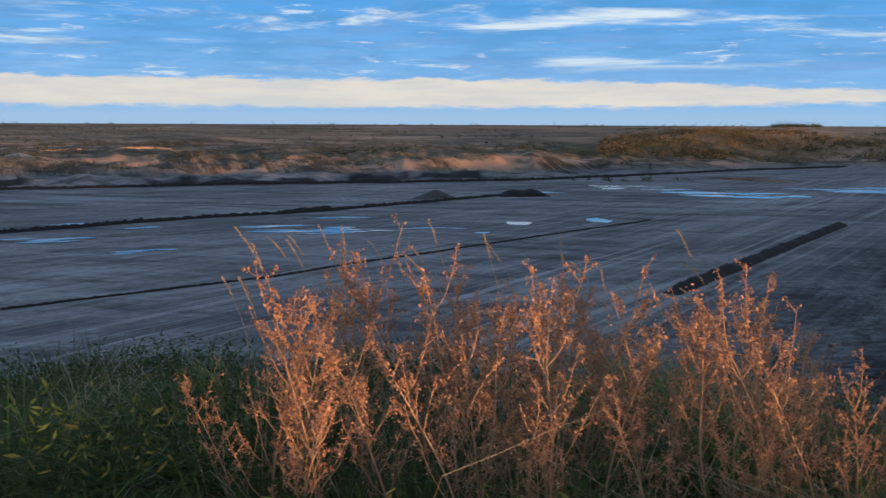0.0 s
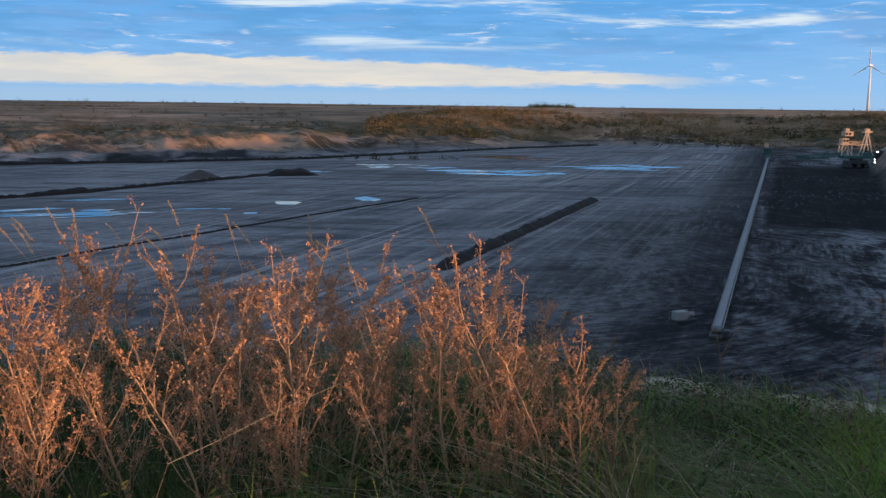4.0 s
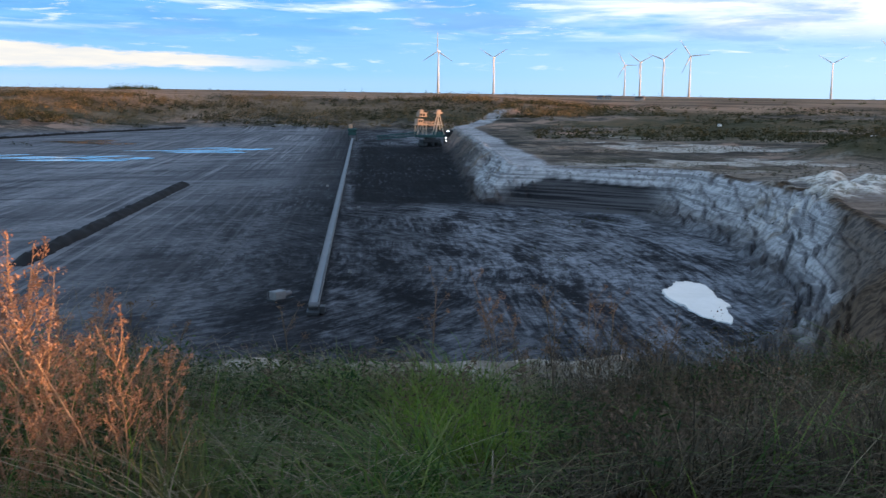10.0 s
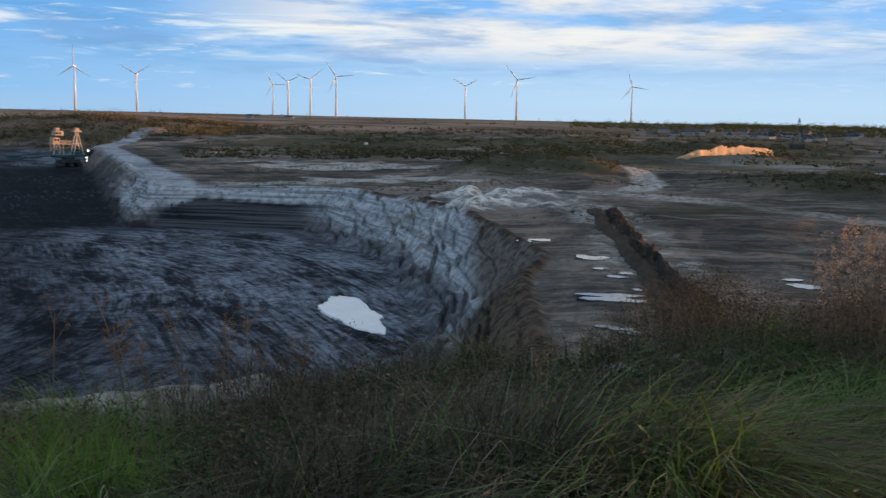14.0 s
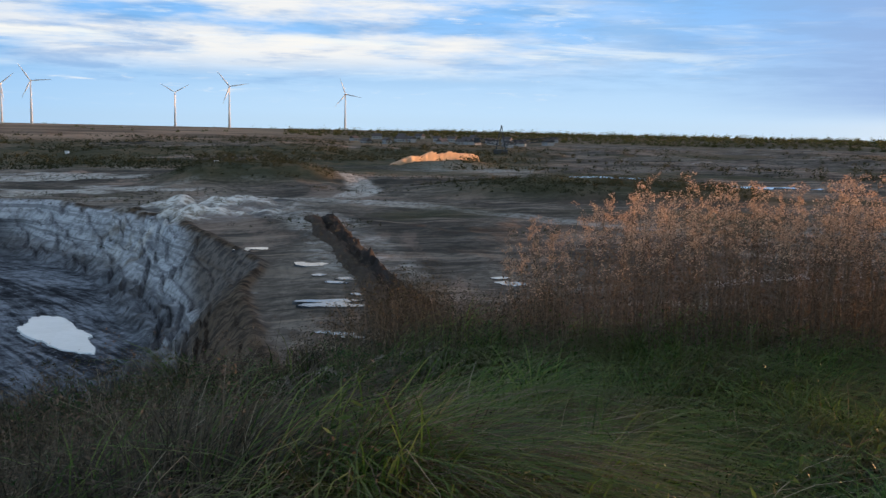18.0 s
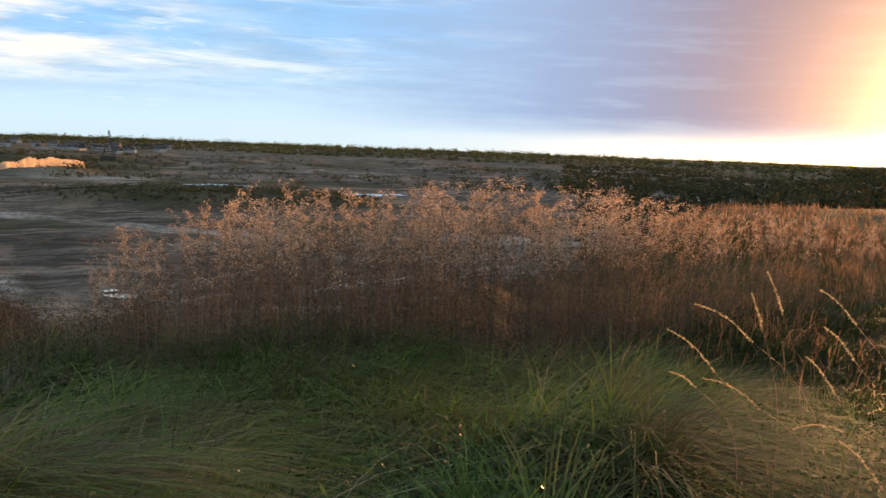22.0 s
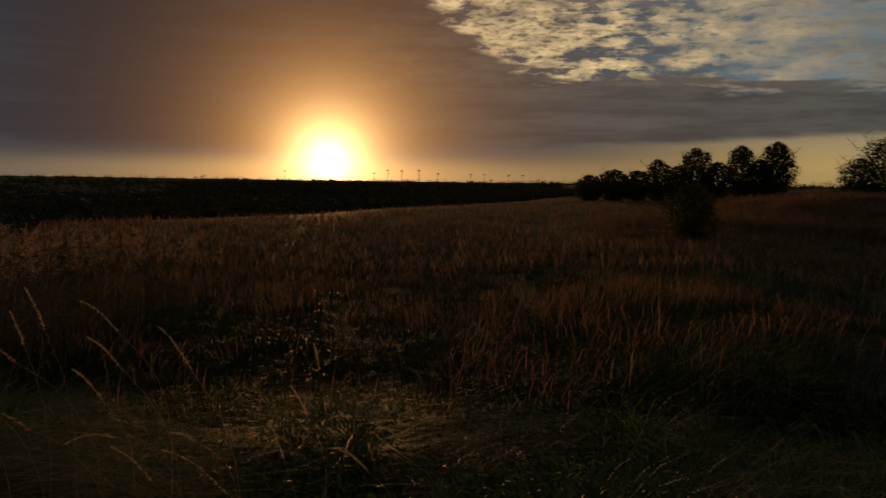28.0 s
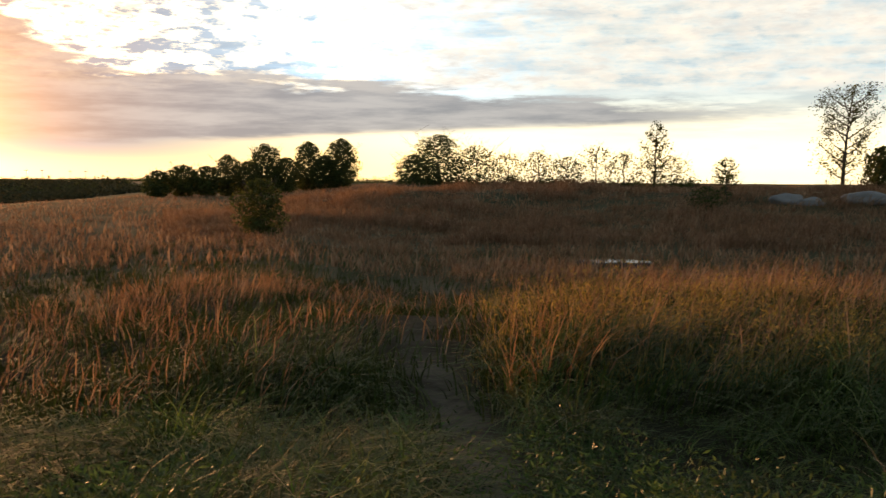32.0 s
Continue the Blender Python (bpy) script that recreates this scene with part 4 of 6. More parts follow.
for az, d, hub, turn, face in [
        (36.42, 2500, 103, 0, 245), (39.60, 2700, 97, 60, 240), (47.0, 3300, 98, 30, 235), (47.85, 3200, 105, 55, 250),
        (49.1, 2900, 103, 70, 240), (50.55, 2600, 102, 35, 235), (57.95, 2900, 95, 60, 240), (60.9, 2450, 98, 40, 235), (67.4, 2500, 88, 20, 240),
        (123.1, 4700, 40, 10, 200), (128.2, 4750, 36, 50, 215), (129.0, 4600, 50, 20, 200), (129.8, 4650, 48, 80, 210), (130.8, 4550, 50, 45, 205),
        (131.9, 4750, 38, 15, 200), (133.8, 4760, 36, 70, 200), (134.6, 4740, 36, 30, 205), (136.0, 4760, 34, 55, 200), (136.8, 4740, 34, 5, 205)]:
    turbine(az, d, hub, turn, face)


# Grass.
def grass(name, mat, points, tall, wide, lean, label, segs=3, droop=1.0, category="grass", kind="stuff", winds=None, swell=None):
    """One mesh of many bent blades at plan points (x, y, z)."""
    n = len(points)
    p = np.asarray(points, float)
    hgt = tall * rng.uniform(0.55, 1.25, n) * (1 if swell is None else swell)
    turn = rng.uniform(0, 2 * np.pi, n) if winds is None else winds + rng.normal(0, 0.5, n)
    bend = lean * rng.uniform(0.3, 1.6, n)
    dx, dy = np.cos(turn), np.sin(turn)
    sx, sy = -dy, dx
    verts = np.zeros((n, segs * 2 + 1, 3))
    for s in range(segs + 1):
        t = s / segs
        out = bend * hgt * t ** 1.7
        up = hgt * (t - droop * bend * 0.35 * t ** 3)
        w = wide * (1 - 0.75 * t) * rng.uniform(0.8, 1.2, n) / 2
        c = np.stack([p[:, 0] + dx * out, p[:, 1] + dy * out, p[:, 2] + up], -1)
        if s == segs:
            verts[:, 2 * s] = c
        else:
            off = np.stack([sx * w, sy * w, np.zeros(n)], -1)
            verts[:, 2 * s] = c - off
            verts[:, 2 * s + 1] = c + off
    m = segs * 2 + 1
    first = np.arange(n)[:, None] * m
    quads = np.concatenate([first + np.array([2 * s, 2 * s + 1, 2 * s + 3, 2 * s + 2]) for s in range(segs - 1)])
    tris = first + np.array([2 * segs - 2, 2 * segs - 1, 2 * segs])
    ob = new(name, mesh_from(name, verts.reshape(-1, 3), quads, tris, mat))
    return tagged(ob, label, category, kind=kind)


def scatter(n, a0, a1, d0, d1, power=1.0, keep=None):
    """Plan points in a sector, thinned by a function of (x, y)."""
    a = np.radians(rng.uniform(a0, a1, n))
    d = d0 + (d1 - d0) * rng.uniform(0, 1, n) ** power
    x, y = d * np.sin(a), d * np.cos(a)
    if keep is not None:
        ok = rng.uniform(0, 1, n) < keep(x, y)
        x, y = x[ok], y[ok]
    h = land(x, y)[0]
    return np.stack([x, y, h - 0.02], -1)


def tufts(pts, count, spread):
    """Several blades round every point."""
    p = np.repeat(pts, count, 0)
    p[:, :2] += rng.normal(0, spread, (len(p), 2))
    p[:, 2] = land(p[:, 0], p[:, 1])[0] - 0.02
    return p


def tuft_lie(p, count, own=0.9):
    """Lie of the grass, tuft by tuft."""
    calm = np.interp(azimuth(p[:, 0], p[:, 1]), [42, 56, 104, 118], [1.0, 0.6, 0.6, 1.0])
    return wind(p) + calm * np.repeat(rng.normal(0, own, len(p) // count), count)


def on_top(x, y):
    a, d = azimuth(x, y), np.hypot(x, y)
    return np.interp(a, [-100, 18, 24, 46, 50, 62, 76, 95, 106, 111, 117, 122], [9.3, 9.2, 8.15, 8.15, 9.2, 9.3, 11, 15, 27, 62, 400, 5000]) > d + rough_land(x, y, 1.1, 93) * 0.5


def off_path(x, y):
    a, d = azimuth(x, y), np.hypot(x, y)
    way = np.abs(a - 157.5 - np.sin(d * 0.35) * 2.5) * d * 0.01745
    return smooth(way, 0.20, 0.50)


def green_where(x, y):
    a = azimuth(x, y)
    thin = np.interp(a, [-14, -6, 14, 22, 40, 46, 56, 64, 80, 90], [0.12, 0.35, 0.6, 1.0, 1.0, 0.45, 0.45, 0.85, 1.25, 1.5]) * np.interp(a, [118, 134], [1.0, 0.16])
    return on_top(x, y) * off_path(x, y) * thin * (0.25 + 0.75 * smooth(rough_land(x, y, 2.0, 91), -0.2, 0.4))


def dry_where(x, y):
    return on_top(x, y) * off_path(x, y) * np.interp(azimuth(x, y), [16, 22, 40, 46, 62, 68, 85, 100, 112, 130], [1.0, 1.3, 1.2, 0.4, 0.3, 0.8, 0.4, 0.16, 0.05, 0.05]) * (0.2 + 0.8 * smooth(rough_land(x, y, 1.7, 95), -0.25, 0.35))


BROWN = blades("matted_brown_grass", [(0.055, 0.042, 0.026), (0.105, 0.080, 0.050), (0.19, 0.148, 0.098), (0.060, 0.056, 0.028)], 0.8, 0.25)
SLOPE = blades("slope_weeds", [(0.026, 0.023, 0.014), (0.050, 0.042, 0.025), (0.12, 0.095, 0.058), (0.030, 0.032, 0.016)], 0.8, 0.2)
STRAW = blades("straw", [(0.22, 0.17, 0.10), (0.36, 0.29, 0.19), (0.50, 0.42, 0.29), (0.26, 0.20, 0.12)], 0.7, 0.3)
# Darkened copy of the green grass; its tones stand in for shade low down.
SHADE_GREEN = blades("shade_green_grass", [(0.018, 0.036, 0.009), (0.040, 0.070, 0.014), (0.085, 0.10, 0.028), (0.05, 0.055, 0.018)], glow=0.18)


def wind(p):
    """Lie of the grass: combed in patches."""
    a = azimuth(p[:, 0], p[:, 1])
    return np.interp(a, [42, 56, 104, 118], [2.6, 4.2, 4.6, 2.6]) + np.interp(a, [42, 56, 104, 118], [3.0, 3.4, 3.4, 3.0]) * rough_land(p[:, 0], p[:, 1], 1.2, 101)


def humps(p):
    """Tussocks stand higher; at the brink the grass is short."""
    a, d = azimuth(p[:, 0], p[:, 1]), np.hypot(p[:, 0], p[:, 1])
    lump = 0.35 + 1.05 * smooth(rough_land(p[:, 0], p[:, 1], 1.4, 11), -0.25, 0.35)
    return lump * np.interp(d, [2.4, 3.2, 4.4], [0.38, 0.55, 1.0]) * np.where(a < 100, np.interp(d, [5, 6, 9], [1.0, 0.85, 0.6]), 1.0)


p = tufts(scatter(7800, -34, 188, 2.3, 10.5, 0.8, green_where), 18, 0.06)
grass("green_grass", GREEN, p, 0.48, 0.0105, 1.7, "long green meadow grass on the field edge", segs=4, winds=tuft_lie(p, 18, 1.2), swell=humps(p) * np.repeat(rng.uniform(0.6, 1.25, len(p) // 18), 18))
p = tufts(scatter(6500, -34, 188, 2.3, 11, 0.8, dry_where), 9, 0.07)
grass("dry_grass", DRY, p, 0.46, 0.0055, 1.7, "dry bleached grass matted over the field edge", segs=4, winds=tuft_lie(p, 9, 1.3) + 0.4, swell=humps(p) * np.repeat(rng.uniform(0.6, 1.3, len(p) // 9), 9))
p = tufts(scatter(7500, 104, 190, 9, 75, 1.2, lambda x, y: on_top(x, y) * off_path(x, y) * (0.05 + 0.95 * smooth(rough_land(x, y, 6, 111), -0.10, 0.25))), 10, 0.22)
low = np.interp(azimuth(p[:, 0], p[:, 1]), [104, 118, 135, 150, 158, 170], [0.75, 0.80, 0.85, 0.95, 1.25, 1.35])
grass("meadow_grass", REED, p, 0.66, 0.016, 0.8, "red-brown tall dry grass across the field", winds=wind(p), swell=low)
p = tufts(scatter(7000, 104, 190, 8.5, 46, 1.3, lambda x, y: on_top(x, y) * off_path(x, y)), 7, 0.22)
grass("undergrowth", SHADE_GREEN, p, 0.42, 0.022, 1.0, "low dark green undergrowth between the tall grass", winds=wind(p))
p = tufts(scatter(9000, 106, 190, 34, 260, 1.3, lambda x, y: on_top(x, y) * (np.hypot(x, y) < 1.15 * np.interp(azimuth(x, y), [100, 113, 125, 137, 145, 146], FIELD_END + [900]))), 6, 0.7)
grass("far_meadow", REED, p, 0.55, 0.07, 0.7, "distant brown grass of the field and its bank", segs=2)
p = tufts(scatter(360, -30, 104, 3.0, 8.0, 0.8, lambda x, y: dry_where(x, y) * np.interp(azimuth(x, y), [40, 48, 64, 70], [1, 0.35, 0.35, 1])), 7, 0.05)
grass("arching_grass", STRAW, p, 0.62, 0.0062, 1.9, "long pale dead blades arching over the grass", segs=5, winds=wind(p) + 0.3)
p = tufts(scatter(3400, 46, 118, 2.3, 9.5, 0.8, lambda x, y: on_top(x, y) * off_path(x, y) * smooth(rough_land(x, y, 1.5, 131), -0.12, 0.22) * np.interp(azimuth(x, y), [74, 90], [1.0, 0.35])), 11, 0.08)
grass("brown_grass", BROWN, p, 0.46, 0.0075, 2.0, "matted brown dead grass combed over by the wind", segs=4, winds=tuft_lie(p, 11, 0.9), swell=humps(p) * 1.05)
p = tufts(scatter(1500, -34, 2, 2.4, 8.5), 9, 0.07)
grass("shaded_grass", SHADE_GREEN, p, 0.40, 0.010, 1.1, "tangled grass at the foot of the weeds, shade put into its colour", winds=wind(p))
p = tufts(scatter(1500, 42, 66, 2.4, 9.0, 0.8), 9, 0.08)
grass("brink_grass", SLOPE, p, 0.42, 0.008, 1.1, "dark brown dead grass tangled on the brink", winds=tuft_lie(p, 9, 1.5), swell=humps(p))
p = tufts(scatter(2600, 141, 190, 50, 98, 1.0), 22, 0.42)
grass("bank_tussocks", REED, p, 0.72, 0.035, 1.3, "reddish tussocks of dry grass on the bank", winds=2.0 + 0.7 * rough_land(p[:, 0], p[:, 1], 9, 119), swell=0.5 + 1.3 * smooth(rough_land(p[:, 0], p[:, 1], 4.5, 117), -0.25, 0.35))
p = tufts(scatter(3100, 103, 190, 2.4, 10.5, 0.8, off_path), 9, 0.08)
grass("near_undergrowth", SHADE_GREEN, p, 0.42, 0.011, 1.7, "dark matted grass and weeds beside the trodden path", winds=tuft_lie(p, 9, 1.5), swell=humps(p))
p = tufts(scatter(5200, 66, 113, 9.5, 40, 1.2, lambda x, y: (1 - on_top(x, y)) * smooth(land(x, y)[0], -14, -9)), 8, 0.16)
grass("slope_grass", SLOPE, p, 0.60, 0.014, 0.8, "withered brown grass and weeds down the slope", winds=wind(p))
p = tufts(scatter(2600, -180, 180, 0.25, 2.6, 0.6, off_path), 9, 0.05)
grass("trodden_grass", GREEN, p, 0.13, 0.006, 1.4, "short trodden grass round the standing place", segs=2)
p = tufts(scatter(1500, 186, 328, 1.8, 16, 0.7), 8, 0.10)
grass("rear_grass", DRY, p, 0.34, 0.009, 1.2, "dry meadow grass behind the standing place", winds=wind(p))
p = tufts(scatter(520, 8, 60, 6.0, 8.3), 8, 0.10)
grass("rim_grass", DRY, p, 0.46, 0.0055, 0.7, "pale dry grass arching over the brink", winds=wind(p))


# Near plants.
WEED = blades("dry_weed", [(0.22, 0.110, 0.062), (0.42, 0.220, 0.128), (0.58, 0.35, 0.225), (0.32, 0.165, 0.095)], 0.8, 0.3)
STALK = blades("dry_stalk", [(0.20, 0.115, 0.066), (0.32, 0.19, 0.115), (0.42, 0.28, 0.18), (0.24, 0.14, 0.085)], 0.75, 0.1)
SEED = blades("grass_seed", [(0.45, 0.34, 0.18), (0.55, 0.43, 0.25), (0.62, 0.52, 0.33), (0.5, 0.38, 0.2)], 0.7, 0.5)
# Tan plume made paler: sunlight on the goldenrod tops is in the colour.
GOLD = blades("goldenrod_plume", [(0.28, 0.175, 0.11), (0.45, 0.30, 0.20), (0.62, 0.45, 0.32), (0.33, 0.21, 0.14)], 0.8, 0.4)
ROD_LEAF = blades("withered_leaf", [(0.060, 0.045, 0.030), (0.115, 0.082, 0.056), (0.21, 0.145, 0.10), (0.09, 0.07, 0.046)], 0.85, 0.3)
# Stalk tones darkened; below the plumes they stand in for shade.
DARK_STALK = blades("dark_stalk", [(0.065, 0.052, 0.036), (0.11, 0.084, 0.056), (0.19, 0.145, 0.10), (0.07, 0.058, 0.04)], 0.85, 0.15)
HERB = blades("herb_leaves", [(0.014, 0.034, 0.010), (0.036, 0.074, 0.020), (0.08, 0.125, 0.034), (0.05, 0.050, 0.022)], 0.55, 0.35, 1.4)
LIME = blades("fresh_grass", [(0.09, 0.16, 0.020), (0.15, 0.235, 0.030), (0.21, 0.27, 0.05), (0.10, 0.16, 0.025)], 0.6, 0.45)


def tube(points, r0, r1, sides=4):
    """Vertices and quads of a tapered tube along points."""
    pts = [Vector(p) for p in points]
    verts, quads = [], []
    for i, p in enumerate(pts):
        ahead = (pts[min(i + 1, len(pts) - 1)] - pts[max(i - 1, 0)]).normalized()
        u = ahead.orthogonal().normalized()
        w = ahead.cross(u)
        r = r0 + (r1 - r0) * i / (len(pts) - 1)
        verts += [tuple(p + (u * math.cos(t) + w * math.sin(t)) * r) for t in [2 * math.pi * k / sides for k in range(sides)]]
    for i in range(len(pts) - 1):
        quads += [(i * sides + k, i * sides + (k + 1) % sides, (i + 1) * sides + (k + 1) % sides, (i + 1) * sides + k) for k in range(sides)]
    return verts, quads


def specks(points, size, r, flat=1.0):
    """Small crossed leaflets at points."""
    p = np.asarray(points, float)
    n = len(p)
    q = r.normal(0, 1, (n, 3))
    q /= np.linalg.norm(q, axis=1)[:, None]
    w = np.cross(q, r.normal(0, 1, (n, 3)))
    w /= np.linalg.norm(w, axis=1)[:, None]
    s = size * r.uniform(0.5, 1.4, (n, 1))
    verts = np.stack([p - q * s, p - w * s * 0.6 * flat, p + q * s, p + w * s * 0.6 * flat], 1).reshape(-1, 3)
    return verts, np.arange(n * 4).reshape(-1, 4)


def weed(seed, tall, twigs, label, spread=0.21, fluff=90):
    """Dry branching weed: woody stem, upright branches with side twigs, and the shrivelled seed clusters on them."""
    r = np.random.default_rng(seed)
    thing = empty("dry_weed", 0, 0, 0, label, "weed", "dry weeds on the field edge")
    lean = Vector((r.normal(0, 0.16), r.normal(0, 0.16), 0))

    def spine(t):
        return Vector((0, 0, tall * t)) + lean * tall * t * t + Vector((math.sin(t * 9 + seed), math.cos(t * 7 + seed), 0)) * 0.012
    part("stem", mesh_from("stem", *tube([spine(k / 8) for k in range(9)], 0.008, 0.0025), None, STALK), thing, "woody brown stem")
    for k in range(twigs):
        t = 0.20 + 0.76 * k / twigs + r.uniform(-0.03, 0.03)
        a = k * 2.4 + r.uniform(-0.5, 0.5)
        reach = spread * (1.2 - 0.85 * t) * r.uniform(0.6, 1.35)
        root = spine(t)
        out = Vector((math.cos(a), math.sin(a), 0))
        tip_rise = r.uniform(1.0, 2.7)
        kink = Vector(r.normal(0, 0.012, 3))
        line = [root + out * reach * s + Vector((0, 0, reach * tip_rise * s ** 1.4)) + kink * math.sin(s * 3.1) for s in (0, 0.35, 0.7, 1.0)]
        verts, quads = tube(line, 0.0038, 0.0014, 3)
        ends = [line[3], line[2], line[3].lerp(line[2], 0.5)]
        for j in range(5):
            s = r.uniform(0.25, 0.95)
            i = min(2, int(s * 3))
            q = line[i].lerp(line[i + 1], s * 3 - i)
            tip = q + out * r.uniform(0.01, 0.05) + Vector((r.normal(0, 0.028), r.normal(0, 0.028), r.uniform(0.02, 0.075)))
            v, f = tube([q, q.lerp(tip, 0.6) + Vector(r.normal(0, 0.004, 3)), tip], 0.0022, 0.001, 3)
            quads = quads + [tuple(c + len(verts) for c in face) for face in f]
            verts = verts + v
            ends += [tip, tip, q.lerp(tip, 0.6)]
        branch = part("branch", mesh_from("branch", verts, quads, None, STALK), thing)
        pts = [ends[r.integers(len(ends))] + Vector(r.normal(0, 0.0085, 3)) for _ in range(fluff)]
        v, f = specks(pts, 0.0072, r, 0.8)
        tagged(part("seed_head", mesh_from("seed_head", v, f, None, WEED), branch, "shrivelled rust-brown seed clusters"), kind="stuff")
    pts = [spine(r.uniform(0.80, 1.03)) + Vector(r.normal(0, 0.014, 3)) for _ in range(fluff)]
    v, f = specks(pts, 0.0095, r)
    tagged(part("plume", mesh_from("plume", v, f, None, WEED), thing, "rust-brown seed plume"), kind="stuff")
    return thing


def plant_at(kind, az, d, top, turn):
    """A copy of a plant with its top at height top."""
    a = radians(az)
    x, y = d * math.sin(a), d * math.cos(a)
    z = height(x, y) - 0.01
    ob = copy_thing(kind, Matrix.Translation((x, y, z)) @ Matrix.Rotation(turn, 4, "Z"))
    s = (top - z) / kind["tall"]
    ob.scale = (s, s, s)
    return ob


def stock(maker, count, **given):
    """Stem plants to copy from; they are removed once the copies stand."""
    kinds = []
    for k in range(count):
        thing = maker(k, **given)
        kinds.append(thing)
    return kinds


def clear(kinds):
    for thing in kinds:
        for ob in list(thing.children_recursive) + [thing]:
            bpy.data.objects.remove(ob)


weeds = []
for k in range(6):
    w = weed(400 + k, 1.1, 14 + k % 4, "tall dry rust-orange weed in the low sun")
    w["tall"] = 1.27
    weeds.append(w)
STANDS = [(-11.0, 4.5, 0.70), (-9.0, 4.4, 1.06), (-7.8, 4.7, 1.04), (-6.6, 4.2, 1.12), (-4.5, 4.9, 1.02), (-2.6, 4.3, 0.98), (-0.6, 5.0, 1.22),
          (0.8, 4.8, 1.14), (2.2, 4.5, 1.04), (4.6, 4.7, 1.10), (6.0, 4.2, 1.14), (7.2, 4.8, 1.12), (8.6, 4.4, 1.02), (12.0, 4.6, 1.00),
          (13.8, 4.3, 1.08), (15.2, 4.7, 1.02), (16.6, 4.4, 1.14), (17.8, 4.2, 1.16), (19.2, 4.1, 1.05), (20.8, 4.0, 0.92), (22.3, 4.1, 0.78)]
r = np.random.default_rng(77)
for k, (az, d, top) in enumerate(STANDS):
    plant_at(weeds[k % 6], az, d, top, r.uniform(0, 6.28))
for k in range(46):
    az = r.uniform(-8.5, 23)
    plant_at(weeds[k % 6], az, r.uniform(3.9, 6.2), r.uniform(0.42, 0.85) + 0.12 * math.cos(radians(az * 5)), r.uniform(0, 6.28))
clear(weeds)


def plumed(seed, tall):
    """Slim goldenrod stalk with drooping plume and shrivelled leaves."""
    r = np.random.default_rng(seed)
    thing = empty("goldenrod", 0, 0, 0, "tall withered goldenrod with feathery brown plume", "weed", "withered goldenrod bank")
    lean = Vector((r.normal(0, 0.10), r.normal(0, 0.10), 0))

    def spine(t):
        return Vector((0, 0, tall * t)) + lean * tall * t * t
    part("stem", mesh_from("stem", *tube([spine(k / 5) for k in range(6)], 0.0045, 0.0016, 3), None, DARK_STALK), thing)
    pts = []
    for k in range(11):
        a, t = r.uniform(0, 6.28), r.uniform(0.66, 0.98)
        reach = r.uniform(0.03, 0.075) * (1.7 - t)
        for s in np.linspace(0.05, 1, 22):
            pts.append(spine(t) + Vector((math.cos(a) * reach * 1.8 * s, math.sin(a) * reach * 1.8 * s, reach * (2.6 * s - 1.3 * s * s))) + Vector(r.normal(0, 0.011, 3)))
    v, f = specks(pts, 0.0085, r, 0.7)
    tagged(part("plume", mesh_from("plume", v, f, None, GOLD), thing, "feathery tan plume"), kind="stuff")
    pts = [spine(t) + Vector(r.normal(0, 0.04, 3)) for t in r.uniform(0.15, 0.85, 120)]
    v, f = specks(pts, 0.020, r, 0.25)
    tagged(part("leaves", mesh_from("leaves", v, f, None, ROD_LEAF), thing, "shrivelled hanging leaves"), kind="stuff")
    thing["tall"] = tall
    return thing


rods = [plumed(500 + k, 1.2) for k in range(7)]
for k in range(290):
    az = 76.5 + 46 * r.beta(1.4, 1.8)
    d = np.interp(az, [72, 90, 100, 108, 114, 124], [7.6, 8.4, 10.0, 13, 16, 24]) + abs(r.normal(0, 1.4))
    if az < 81.5 and r.random() < 0.5:
        continue
    crest = np.interp(az, [76, 80, 86, 96, 104, 114, 122], [0.80, 0.98, 1.16, 1.24, 1.16, 0.85, 0.3])
    plant_at(rods[k % 7], az, d, crest * r.uniform(0.72, 1.08), r.uniform(0, 6.28))
clear(rods)


def thicket(name, label, where, count, tall, mat, leaf, fluff, seed):
    """Uncounted stalks and leaflets as one mesh."""
    r = np.random.default_rng(seed)
    pts = where(count, r)
    out = []
    for x, y, z, top in pts:
        n = max(6, int(fluff * (top)))
        t = r.uniform(0.15, 1.05, n)
        lx, ly = r.normal(0, 0.12, 2)
        q = np.stack([x + lx * t * t + r.normal(0, 0.02 + 0.05 * tall * 0.2, n), y + ly * t * t + r.normal(0, 0.03, n), z + top * t], -1)
        out.append(q)
    v, f = specks(np.concatenate(out), leaf, r, 0.6)
    ob = new(name, mesh_from(name, v, f, None, mat))
    return tagged(ob, label, "weeds", kind="stuff")


def bank_where(count, r):
    rows = []
    az = 75.5 + 48 * r.beta(1.5, 1.9, count)
    d = np.interp(az, [72, 90, 100, 108, 114, 124], [7.9, 8.8, 10.6, 13.5, 17, 25]) + np.abs(r.normal(0, 1.5, count))
    x, y = d * np.sin(np.radians(az)), d * np.cos(np.radians(az))
    z = land(x, y)[0]
    top = np.interp(az, [76, 80, 86, 96, 104, 114, 123], [0.9, 1.1, 1.3, 1.4, 1.3, 0.95, 0.4]) * r.uniform(0.55, 0.95, count)
    return zip(x, y, z, top)


